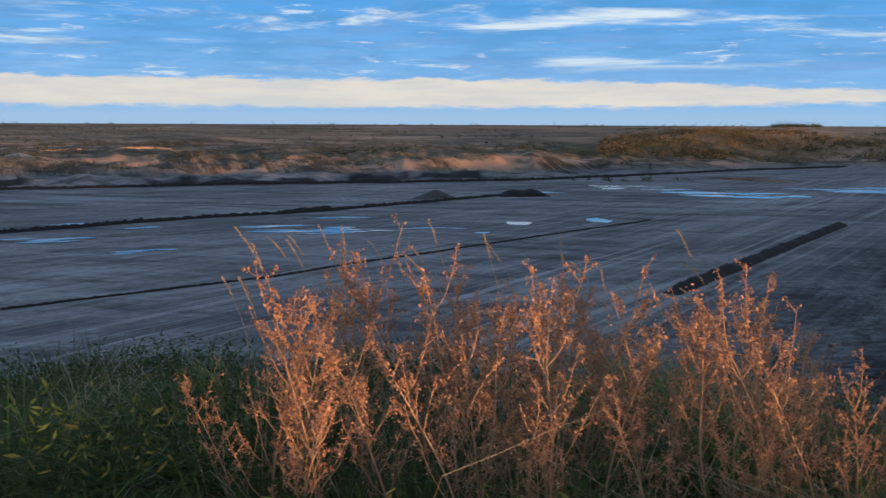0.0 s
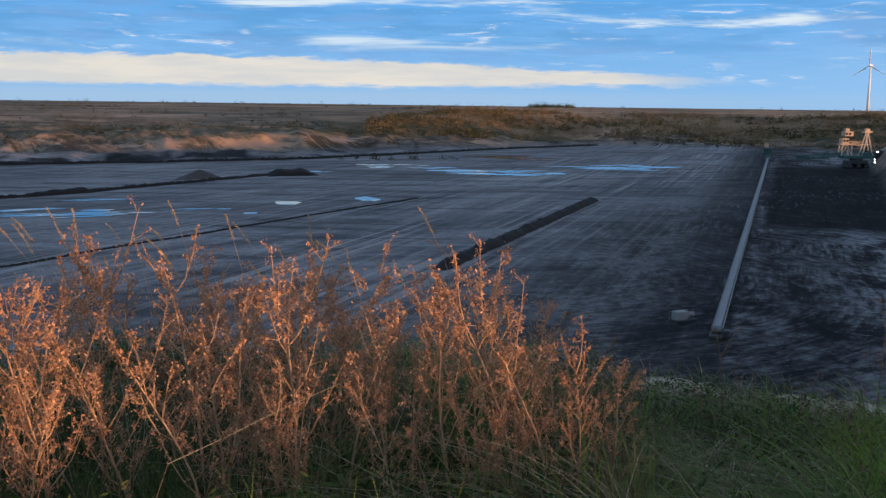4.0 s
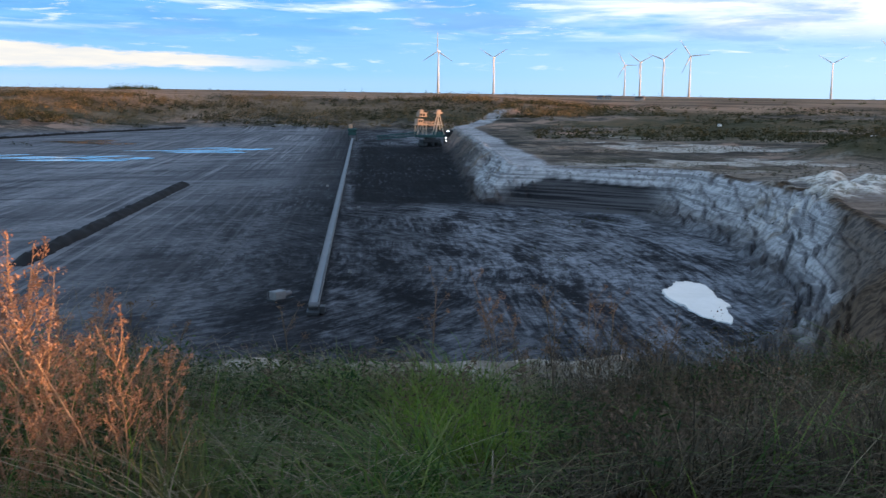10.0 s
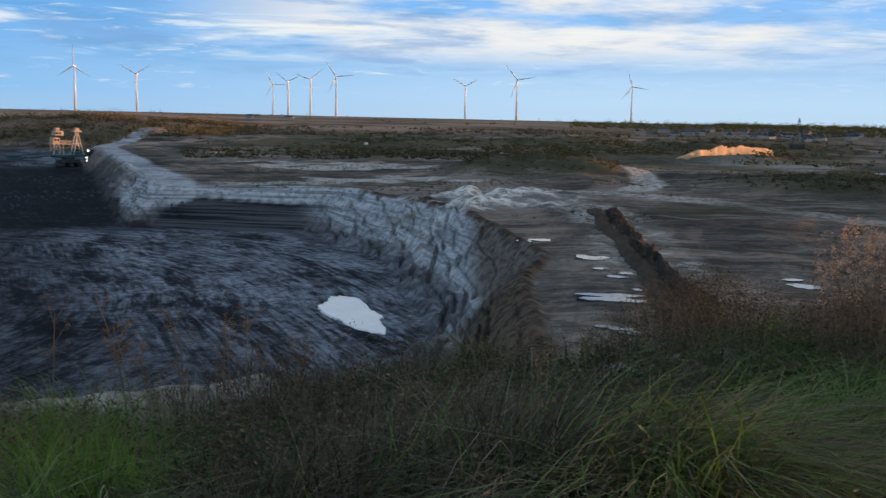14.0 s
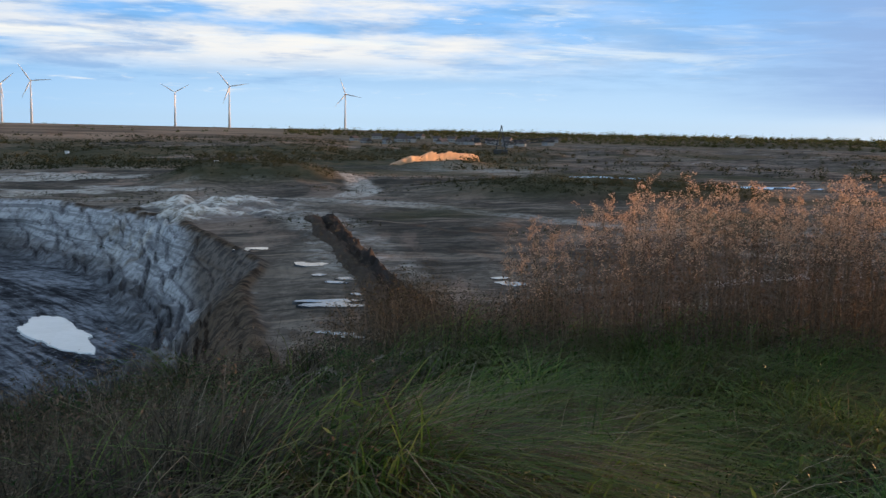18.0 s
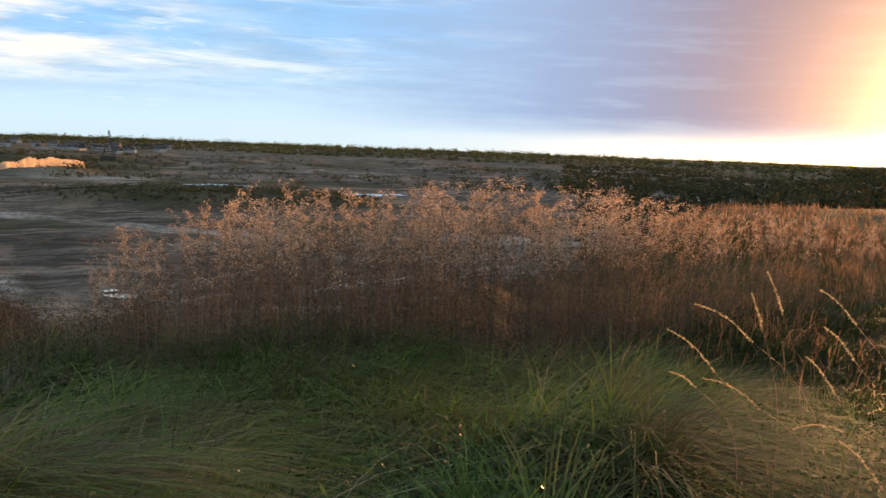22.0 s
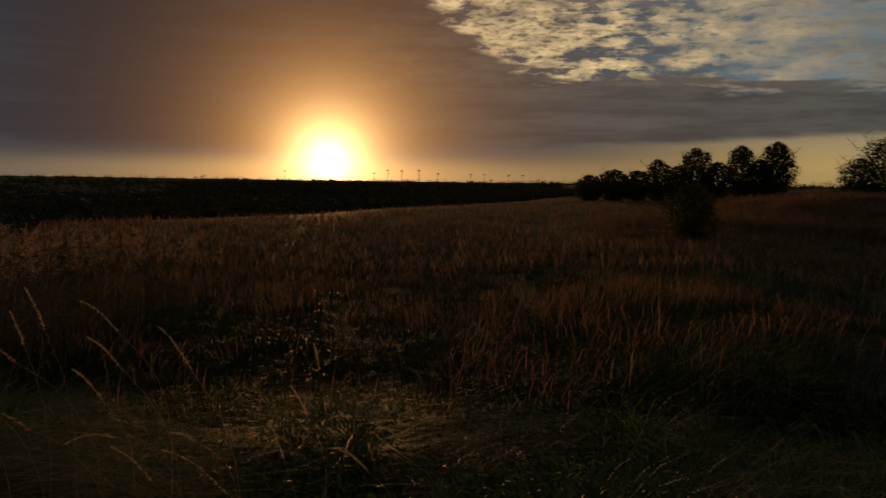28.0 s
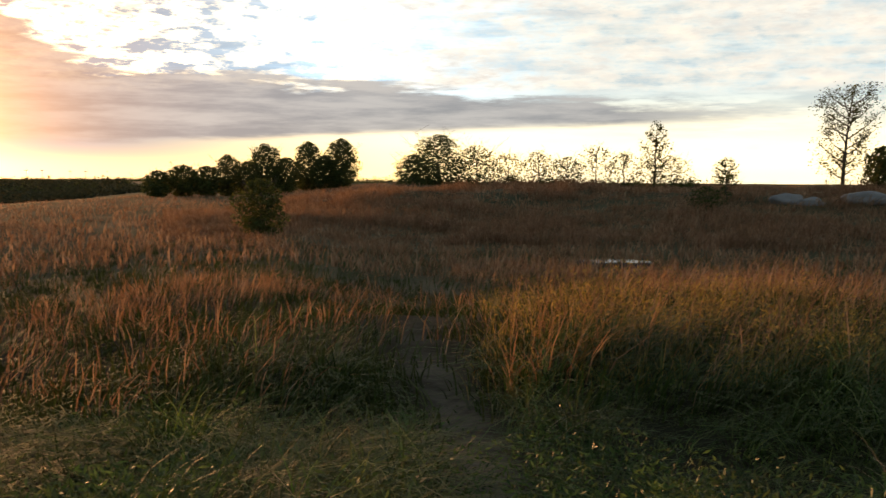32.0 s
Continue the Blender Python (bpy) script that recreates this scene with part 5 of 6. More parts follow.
def slope_where(count, r):
    az = r.uniform(58, 80, count)
    d = r.uniform(8.5, 13.5, count)
    x, y = d * np.sin(np.radians(az)), d * np.cos(np.radians(az))
    z = land(x, y)[0]
    line = np.interp(az, [58, 64, 66, 69, 72, 74, 76, 80], [-14.2, -12.4, -10.6, -8.3, -7.2, -8.2, -9.0, -7.5])
    top = np.maximum(0.15, EYE + d * np.tan(np.radians(line)) - z) * r.uniform(0.55, 1.0, count)
    return zip(x, y, z, np.minimum(top, 2.9))


rows_ = np.array(list(bank_where(2300, np.random.default_rng(601))))
grass("goldenrod_thicket", ROD_LEAF, rows_[:, :3], 1.0, 0.006, 0.16, "dense withered goldenrod stalks on the bank", category="weeds", swell=rows_[:, 3])
thicket("withered_leaves", "withered brown leaves on the goldenrod stalks", bank_where, 1000, 1.2, ROD_LEAF, 0.015, 42, 605)
def brink_where(count, r):
    az = r.uniform(45, 64, count)
    d = r.uniform(4.2, 9.0, count)
    x, y = d * np.sin(np.radians(az)), d * np.cos(np.radians(az))
    return zip(x, y, land(x, y)[0], r.uniform(0.25, 0.62, count))


def base_where(count, r):
    az = r.uniform(76, 113, count)
    d = np.interp(az, [72, 90, 100, 108, 114], [7.2, 7.9, 9.4, 12.3, 15]) + r.normal(0, 0.4, count)
    x, y = d * np.sin(np.radians(az)), d * np.cos(np.radians(az))
    return zip(x, y, land(x, y)[0], r.uniform(0.2, 0.6, count))


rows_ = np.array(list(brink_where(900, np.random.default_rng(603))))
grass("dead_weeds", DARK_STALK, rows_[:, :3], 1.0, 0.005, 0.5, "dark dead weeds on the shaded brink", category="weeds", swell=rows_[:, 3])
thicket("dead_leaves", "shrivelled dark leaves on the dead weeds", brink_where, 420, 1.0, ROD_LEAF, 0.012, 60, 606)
thicket("bank_undergrowth", "dark tangled undergrowth at the foot of the goldenrod", base_where, 260, 1.0, SHADE_GREEN, 0.016, 40, 604)
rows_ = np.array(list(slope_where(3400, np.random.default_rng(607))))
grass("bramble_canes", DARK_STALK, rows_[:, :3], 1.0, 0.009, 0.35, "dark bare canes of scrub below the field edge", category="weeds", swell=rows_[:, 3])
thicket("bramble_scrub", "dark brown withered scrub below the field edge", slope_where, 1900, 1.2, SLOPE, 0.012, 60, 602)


# Flowering grass stalks: azimuth and height of the head's tip and of its foot in degrees, distance.
def spike(tip_az, tip_el, foot_az, foot_el, d, seed, mat, label, group, thick=0.0052):
    r = np.random.default_rng(seed)

    def spot(az, el):
        a = radians(az)
        return heading(tip_az - 9) * 0.5 + Vector((d * math.sin(a), d * math.cos(a), EYE + d * math.tan(radians(el))))
    tip, foot = spot(tip_az, tip_el), spot(foot_az, foot_el)
    run = foot - tip
    base = foot + Vector((run.x, run.y, 0)) * 1.3 + Vector((r.normal(0, 0.03), r.normal(0, 0.03), 0))
    base.z = height(base.x, base.y) - 0.01
    thing = empty("grass_stalk", *base, label, "grass", group)
    rise = foot.z - base.z
    ctrl = [Vector((0, 0, 0)), Vector((0, 0, rise * 0.55)), foot - base + run.normalized() * rise * 0.35, foot - base]
    line = []
    for k in range(9):
        t = k / 8
        line.append(ctrl[0] * (1 - t) ** 3 + ctrl[1] * 3 * t * (1 - t) ** 2 + ctrl[2] * 3 * t * t * (1 - t) + ctrl[3] * t ** 3)
    arch = Vector((0, 0, 0.10 * run.length * min(1, abs(run.x) + abs(run.y)) / max(0.05, run.length)))
    head = [foot.lerp(tip, k / 5) - base + arch * math.sin(math.pi * k / 5) for k in range(6)]
    part("stem", mesh_from("stem", *tube(line + head[1:], 0.0014, 0.0006, 3), None, STALK), thing, "thin dry stem")
    pts = []
    for k in range(150):
        s = 5 * r.random()
        i = min(4, int(s))
        pts.append(head[i].lerp(head[i + 1], s - i) + Vector(r.normal(0, thick * 0.5, 3)) * (1.1 - 0.12 * s))
    v, f = specks(pts, thick, r, 0.5)
    tagged(part("seed_head", mesh_from("seed_head", v, f, None, mat), thing, "slim bristly seed head"), kind="stuff")
    return thing


for k, (a0, e0, a1, e1) in enumerate([
        (112.6, -6.0, 113.6, -8.4), (111.9, -7.2, 112.6, -9.1), (109.2, -8.1, 112.5, -10.0), (107.9, -9.6, 110.7, -11.8), (108.2, -12.0, 109.7, -12.8),
        (109.7, -12.2, 113.1, -13.6), (115.1, -6.8, 117.1, -8.6), (115.4, -8.8, 117.2, -10.6), (114.7, -10.5, 116.3, -12.3), (118.8, -8.3, 120.6, -10.8),
        (114.3, -14.5, 117.0, -14.3), (116.5, -14.8, 118.7, -16.8), (119.3, -14.2, 120.8, -14.8), (118.9, -15.1, 122.5, -17.6), (125.4, -11.8, 126.4, -13.5),
        (124.3, -13.7, 125.1, -15.8), (126.6, -9.4, 126.9, -10.9), (127.9, -15.4, 129.6, -16.6)]):
    spike(a0, e0, a1, e1, 4.1, 700 + k, SEED, "backlit bent grass stalk with golden seed head", "backlit grass stalks")
r = np.random.default_rng(88)
for k in range(34):
    az, el = r.uniform(-13, 13.5), r.uniform(-9.4, -5.4)
    spike(az, el, az + r.uniform(0.2, 1.3), el - r.uniform(1.0, 1.9), r.uniform(4.4, 5.6), 740 + k, STRAW, "tall pale grass stalk rising above the dry weeds", "tall grass stalks among weeds", 0.006)


def dead_stem(az, d, top, seed):
    """Thin dark upright stem with a few shrivelled heads."""
    r = np.random.default_rng(seed)
    x, y = d * math.sin(radians(az)), d * math.cos(radians(az))
    z = height(x, y)
    thing = empty("dead_stem", x, y, z - 0.01, "thin dark dead weed stem standing at the brink", "weed", "dead stems at the brink")
    tall = top - z
    lean = Vector(r.normal(0, 0.12, 3)) * tall
    lean.z = 0
    line = [Vector((0, 0, tall * t)) + lean * t * t for t in (0, 0.25, 0.5, 0.75, 1.0)]
    part("stem", mesh_from("stem", *tube(line, 0.0045, 0.002, 4), None, DARK_STALK), thing)
    pts = []
    for k in range(7):
        t, w = r.uniform(0.45, 0.95), r.uniform(0, 6.28)
        root = Vector((0, 0, tall * t)) + lean * t * t
        tip = root + Vector((math.cos(w), math.sin(w), 1.4)) * r.uniform(0.05, 0.14)
        twig = part("twig", mesh_from("twig", *tube([root, root.lerp(tip, 0.5), tip], 0.002, 0.001, 3), None, DARK_STALK), thing)
        pts += [tip + Vector(r.normal(0, 0.013, 3)) for _ in range(22)] + [root.lerp(tip, 0.6) + Vector(r.normal(0, 0.009, 3)) for _ in range(6)]
    v, f = specks(pts, 0.0075, r, 0.8)
    tagged(part("seed_head", mesh_from("seed_head", v, f, None, ROD_LEAF), thing, "small dark brown seed heads"), kind="stuff")


for k in range(26):
    dead_stem(r.uniform(20, 52), r.uniform(5.2, 8.0), r.uniform(-0.30, 0.45), 760 + k)
dead_stem(43.2, 6.4, 0.55, 790)
dead_stem(45.6, 6.8, 0.30, 791)
thing = empty("bent_straw", 0.26, 2.95, height(0.26, 2.95), "single long pale straw leaning across the weeds", "grass")
part("blade", mesh_from("blade", *tube([Vector((-0.26, 0.02, 0.66)), Vector((-0.12, 0.03, 0.715)), Vector((0.02, 0.03, 0.78)), Vector((0.17, 0.0, 0.85))], 0.0011, 0.0007, 4), None, STRAW), thing)
part("foot", mesh_from("foot", *tube([Vector((-0.34, 0.10, -0.03)), Vector((-0.33, 0.06, 0.45)), Vector((-0.26, 0.02, 0.66))], 0.0013, 0.0011, 4), None, DARK_STALK), thing)

# A fresh green tuft and thin dark stems at the brink.
p = tufts(scatter(560, 68, 118, 5.4, 9.2, 1.0, lambda x, y: smooth(azimuth(x, y), 68, 86)), 20, 0.10)
grass("bank_grass", GREEN, p, 0.55, 0.010, 1.8, "lush green grass at the foot of the goldenrod", winds=tuft_lie(p, 20, 1.2), segs=4)
p = np.concatenate([tufts(scatter(34, 35.0, 40.5, 5.0, 6.4), 34, 0.07), tufts(scatter(8, 20, 56, 3.4, 6.8), 22, 0.06)])
grass("fresh_grass", LIME, p, 0.50, 0.009, 0.8, "bright yellow-green tuft of fresh grass", winds=None)
# Lime clumps, denser sunward, put the grass's yellowish highlights into colour.
p = np.concatenate([tufts(scatter(210, 60, 112, 2.6, 6.4, 1.0, lambda x, y: smooth(rough_land(x, y, 1.2, 133), 0.0, 0.25) * np.interp(azimuth(x, y), [60, 76, 90], [0.35, 0.5, 1.0])), 26, 0.12), tufts(scatter(70, 66, 96, 6.0, 7.6), 26, 0.14)])
grass("fallen_grass", LIME, p, 0.46, 0.0085, 1.9, "yellow-green grass fallen over in clumps", segs=4, winds=tuft_lie(p, 26, 1.0), swell=humps(p))
p = tufts(scatter(20, 4, 24, 3.4, 4.2), 26, 0.06)
grass("tall_grass", GREEN, p, 0.50, 0.007, 0.6, "tall green grass among dry weeds")
p = scatter(560, -12, 20, 4.2, 6.6)
grass("pale_stems", DRY, p, 0.80, 0.0045, 0.5, "pale thin grass stems between the weeds")
def herb_where(count, r):
    a, d = r.uniform(-34, 188, count), 2.4 + 7.0 * r.uniform(0, 1, count) ** 0.8
    x, y = d * np.sin(np.radians(a)), d * np.cos(np.radians(a))
    ok = (on_top(x, y) * off_path(x, y) * smooth(rough_land(x, y, 1.3, 121), -0.15, 0.25) > r.uniform(0, 1, count)) & ((a < 44) | (a > 60) | (r.uniform(0, 1, count) < 0.4))
    x, y = x[ok], y[ok]
    return zip(x, y, land(x, y)[0], r.uniform(0.10, 0.36, ok.sum()))


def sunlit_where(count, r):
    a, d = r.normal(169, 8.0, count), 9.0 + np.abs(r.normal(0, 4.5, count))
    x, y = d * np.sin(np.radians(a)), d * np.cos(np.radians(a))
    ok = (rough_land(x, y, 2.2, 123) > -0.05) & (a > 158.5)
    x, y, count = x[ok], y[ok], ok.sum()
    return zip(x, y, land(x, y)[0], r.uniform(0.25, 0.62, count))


def leafy(name, label, where, count, mat, leaf, fluff, seed, spread):
    """Low broad-leaved plants: clumps of long leaves."""
    r = np.random.default_rng(seed)
    base = np.array(list(where(count, r)))
    n = len(base)
    t = r.uniform(0.1, 1.05, (n, fluff))
    out = r.normal(0, spread, (n, fluff, 2)) * (0.4 + 0.8 * t[:, :, None])
    q = np.concatenate([base[:, None, :2] + out, (base[:, 2:3] + base[:, 3:4] * t)[:, :, None]], 2).reshape(-1, 3)
    v, f = specks(q, leaf, r, 0.42)
    return tagged(new(name, mesh_from(name, v, f, None, mat)), label, "weeds", kind="stuff")


def tall_herb_where(a0, a1, low, high, size, seed):
    def where(count, r):
        a, d = r.uniform(a0, a1, count), 3.0 + 5.2 * r.uniform(0, 1, count) ** 0.8
        x, y = d * np.sin(np.radians(a)), d * np.cos(np.radians(a))
        ok = (on_top(x, y) * smooth(rough_land(x, y, size, seed), -0.1, 0.25) > r.uniform(0, 1, count))
        x, y = x[ok], y[ok]
        top = r.uniform(low, high, ok.sum()) * np.interp(np.hypot(x, y), [3, 4.4, 8], [0.6, 1.0, 0.7])
        return zip(x, y, land(x, y)[0], top)
    return where


leafy("brink_herbs", "dark leafy weeds tangled among the grass", tall_herb_where(18, 72, 0.22, 0.52, 1.5, 125), 1500, HERB, 0.022, 34, 613, 0.075)
leafy("corner_herbs", "dark green leafy weeds beside the dry weeds", tall_herb_where(-34, 6, 0.28, 0.62, 2.2, 127), 1500, HERB, 0.024, 36, 614, 0.09)
leafy("brown_herbs", "withered brown weeds among the grass", tall_herb_where(18, 72, 0.28, 0.60, 1.2, 129), 1100, ROD_LEAF, 0.013, 40, 615, 0.06)
leafy("field_herbs", "leafy green weeds beside the trodden path", tall_herb_where(118, 190, 0.18, 0.46, 1.6, 131), 2600, HERB, 0.024, 30, 616, 0.085)
leafy("meadow_herbs", "low broad-leaved herbs among the grass", herb_where, 6500, HERB, 0.026, 22, 611, 0.07)
# Leaf tones brightened to ochre: the low sunlight is painted into them.
SUN_OCHRE = blades("sunlit_ochre_weed", [(0.11, 0.10, 0.025), (0.23, 0.17, 0.04), (0.40, 0.26, 0.07), (0.20, 0.12, 0.04)], 0.7, 0.45)
leafy("sunlit_leaves", "leafy weeds coloured yellow as if lit by the low sun", sunlit_where, 620, SUN_OCHRE, 0.024, 26, 612, 0.13)
p = tufts(scatter(230, 160, 189, 9.0, 19), 9, 0.20)
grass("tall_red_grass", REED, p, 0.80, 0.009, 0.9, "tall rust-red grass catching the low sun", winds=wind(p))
p = tufts(scatter(420, 159, 186, 9.0, 18), 12, 0.18)
grass("sunlit_weeds", SUN_OCHRE, p, 0.46, 0.009, 0.9, "weeds with low sunlight put into their yellow-green colour")


# Trees and shrubs beyond the field.
LEAF = blades("autumn_leaves", [(0.030, 0.045, 0.012), (0.055, 0.070, 0.018), (0.10, 0.095, 0.025), (0.045, 0.055, 0.016)], 0.7, 0.4, 0.3)
BARK = plain("bark", (0.07, 0.055, 0.042), 0.95, 0.0, 4.0, 0.4)
SCRUB = blades("scrub_leaves", [(0.065, 0.060, 0.028), (0.19, 0.125, 0.062), (0.36, 0.225, 0.12), (0.08, 0.075, 0.036)], 0.8, 0.25, 0.02)


def tree(az, d, tall, wide, leaves, seed, label, name="tree", stem=0.25, leaf=0.17, limbs=9, round_top=True, dense=0.0):
    r = np.random.default_rng(seed)
    a = radians(az)
    x, y = d * math.sin(a), d * math.cos(a)
    thing = empty(name, x, y, height(x, y) - 0.1, label, "tree" if name == "tree" else "shrub")
    lean = Vector((r.normal(0, 0.05), r.normal(0, 0.05), 0)) * tall

    def spine(t):
        return Vector((0, 0, tall * 0.92 * t)) + lean * t * t
    part("trunk", mesh_from("trunk", *tube([spine(k / 6) + Vector(r.normal(0, 0.05, 3)) * k / 3 for k in range(7)], tall * 0.022, 0.02, 7), None, BARK), thing)
    ends = []
    for k in range(limbs):
        t = stem + (0.9 - stem) * (k + 0.5) / limbs
        b = k * 2.4 + r.uniform(-0.5, 0.5)
        swell = math.sin(math.pi * min(1, max(0.12, (t - stem * 0.6) / (1.05 - stem * 0.6)))) if round_top else 1.1 - 0.7 * t
        reach = wide * 0.5 * swell * r.uniform(0.75, 1.2)
        out = Vector((math.cos(b), math.sin(b), 0))
        line = [spine(t) + out * reach * s + Vector((0, 0, reach * 0.75 * s ** 1.3)) + Vector(r.normal(0, 0.06, 3)) * s for s in (0, 0.4, 0.75, 1.0)]
        limb = part("limb", mesh_from("limb", *tube(line, tall * 0.008, 0.012, 5), None, BARK), thing)
        sub_v, sub_q = [], []
        for j in range(4):
            s = r.uniform(0.35, 0.95)
            i = min(2, int(s * 3))
            q = line[i].lerp(line[i + 1], s * 3 - i)
            tip = q + Vector((r.normal(0, 0.22), r.normal(0, 0.22), r.uniform(0.1, 0.45))) * wide * 0.3
            v, f = tube([q, q.lerp(tip, 0.5) + Vector(r.normal(0, 0.05, 3)), tip], tall * 0.003, 0.006, 3)
            sub_q += [tuple(c + len(sub_v) for c in face) for face in f]
            sub_v += v
            ends += [tip, q.lerp(tip, 0.6)]
        part("twig_spray", mesh_from("twig_spray", sub_v, sub_q, None, BARK), limb)
        ends += [line[3], line[2], line[1].lerp(line[2], 0.5)]
    ends.append(spine(1.0))
    ends = np.array([tuple(e) for e in ends])
    pick = ends[r.integers(0, len(ends), leaves)]
    clump = wide * 0.055 if leaves > 900 else wide * 0.07
    pts = pick + r.normal(0, 1, (leaves, 3)) * clump * r.uniform(0.3, 1.4, (leaves, 1))
    if dense:
        # The body of the crown, full to the ground and pointed at the top.
        more = int(leaves * dense)
        t = r.beta(1.25, 1.7, more)
        turn = r.uniform(0, 6.28, more)
        girth = np.sin(np.pi * np.clip(t, 0, 1) ** 0.78) ** 0.6
        lump = 0.86 + 0.16 * np.sin(turn * 3 + t * 9 + seed) + 0.12 * np.sin(turn * 5 - t * 17 + seed * 2) + r.normal(0, 0.06, more)
        rad = np.sqrt(r.uniform(0.05, 1, more)) * lump * girth * wide * 0.5
        pts = np.concatenate([pts, np.stack([np.cos(turn) * rad, np.sin(turn) * rad, t * tall * 1.02], -1)])
        t = np.clip(pts[:, 2] / tall, 0.02, 0.999)
        fits = np.hypot(pts[:, 0], pts[:, 1]) < wide * 0.60 * np.sin(np.pi * t ** 0.78) ** 0.6 + 0.1
        if dense > 0.5:
            pts = pts[fits & (pts[:, 2] < tall * 1.01)]
    over = pts[:, 2] > tall
    pts[over, 2] = tall - r.uniform(0, 0.25, over.sum()) * tall
    pts[:, 2] = np.maximum(pts[:, 2], 0.1)
    v, f = specks(pts, leaf, r, 0.9)
    tagged(part("crown", mesh_from("crown", v, f, None, LEAF), thing, "thinning autumn foliage"), kind="stuff")
    return thing


FULL = "round dense-crowned tree dark against the evening sky"
for k, (az, d, tall, wide, leaves) in enumerate([(144.4, 178, 7.4, 6.4, 1500), (146.5, 176, 9.0, 8.0, 2400), (148.9, 180, 9.0, 6.6, 2200), (150.8, 176, 9.0, 7.2, 2400), (145.5, 181, 6.2, 6.4, 1400), (147.7, 175, 6.4, 6.2, 1400), (149.9, 177, 6.4, 6.2, 1400)]):
    tree(az, d, tall, wide, leaves, 800 + k, FULL, stem=0.12, leaf=0.15, limbs=11, dense=4.2)
for k, (az, d, tall, wide, leaves) in enumerate([(140.6, 176, 4.6, 6.0, 900), (142.0, 178, 5.6, 7.4, 1300), (143.3, 177, 5.4, 6.0, 1000)]):
    tree(az, d, tall, wide, leaves, 820 + k, "low rounded thorn bush beside the trees", "shrub", 0.05, 0.20, 9, dense=3.0)
for k, (az, d, tall, wide, leaves, kind) in enumerate([
        (156.4, 118, 6.6, 8.4, 2300, 0), (154.9, 119, 4.2, 5.6, 1100, 0), (158.6, 118, 5.4, 7.4, 1500, 0), (160.4, 118, 4.2, 5.6, 800, 0), (162.2, 117, 4.4, 4.6, 700, 1),
        (163.8, 118, 4.0, 5.6, 800, 0), (165.4, 118, 5.2, 6.0, 700, 1), (167.0, 117, 4.4, 5.2, 620, 1), (168.7, 117, 8.2, 4.2, 1000, 1), (169.6, 117, 4.2, 5.4, 600, 1),
        (172.6, 112, 3.9, 3.4, 520, 1)]):
    tree(az, d, tall, wide, leaves, 840 + k, "half-bare hedge tree with thin twigs" if kind else "bushy hedge tree with thinning leaves", stem=0.04 if not kind else 0.1, leaf=0.115, limbs=16, round_top=not kind, dense=(3.6, 3.0, 2.0, 1.2, 0.9, 1.4, 0.7, 0.9, 1.1, 0.9, 1.2)[k])
tree(178.6, 108, 10.8, 7.0, 4200, 860, "tall slender birch with sparse autumn leaves", stem=0.10, leaf=0.10, limbs=24, round_top=True, dense=0.35)
tree(180.6, 104, 4.4, 4.6, 1400, 861, "small dense round tree beside the birch", stem=0.05, leaf=0.15, limbs=9, dense=2.4)
tree(146.3, 50, 3.0, 2.9, 1500, 862, "young green shrub standing in the grass", "shrub", 0.05, 0.075, 10, dense=2.6)
tree(171.5, 70, 1.7, 3.0, 500, 863, "low green shrub on the bank", "shrub", 0.05, 0.08, 8, dense=2.0)
tree(172.6, 73, 2.4, 1.4, 260, 864, "small leafy sapling on the bank", "shrub", 0.08, 0.10, 8)


def bushes(name, label, pts, size, mat, each, seed, leaf, category="scrub"):
    """Uncounted far bushes: clumps of leaves with gaps, one mesh."""
    r = np.random.default_rng(seed)
    n = len(pts)
    s = size * r.uniform(0.45, 1.5, (n, 1, 1))
    q = r.normal(0, 0.42, (n, each, 3)) * s
    q[:, :, 2] = np.abs(q[:, :, 2]) * 1.15
    q = (q + pts[:, None, :]).reshape(-1, 3)
    v, f = specks(q, leaf, r, 1.0)
    ob = new(name, mesh_from(name, v, f, None, mat))
    return tagged(ob, label, category, kind="stuff")


def sector(n, a0, a1, d0, d1, seed, keep=None):
    r = np.random.default_rng(seed)
    a, d = np.radians(r.uniform(a0, a1, n)), r.uniform(d0, d1, n)
    x, y = d * np.sin(a), d * np.cos(a)
    if keep is not None:
        ok = r.uniform(0, 1, n) < keep(x, y)
        x, y = x[ok], y[ok]
    return np.stack([x, y, land(x, y)[0]], -1)


def patches(size, seed, lo=-0.1, hi=0.25):
    return lambda x, y: smooth(rough_land(x, y, size, seed), lo, hi)


OLIVE = blades("olive_leaves", [(0.035, 0.042, 0.016), (0.065, 0.066, 0.024), (0.13, 0.11, 0.04), (0.05, 0.052, 0.02)], 0.8, 0.3, 0.01)
DUSK = blades("dark_scrub", [(0.020, 0.026, 0.012), (0.040, 0.042, 0.018), (0.085, 0.065, 0.028), (0.03, 0.034, 0.015)], 0.85, 0.15, 0.02)
bushes("slope_scrub", "autumn scrub in rust and olive on the far mine slope", sector(3400, 9, 45, 780, 1120, 901, lambda x, y: (0.15 + 0.85 * patches(45, 131)(x, y)) * smooth(land(x, y)[0], -29, -26)), 5.0, SCRUB, 46, 902, 0.5)
bushes("slope_thicket", "dark green bushes in the gullies of the far mine slope", sector(3000, 9, 46, 770, 1100, 931, lambda x, y: patches(40, 141, -0.1, 0.15)(x, y) * smooth(land(x, y)[0], -29.5, -27)), 4.6, DUSK, 40, 932, 0.5)
bushes("terrace_scrub", "sparse dark scrub on the far terraces", sector(3400, -34, 14, 560, 1500, 903, patches(70, 133, 0.0, 0.3)), 3.4, DUSK, 30, 904, 0.42)
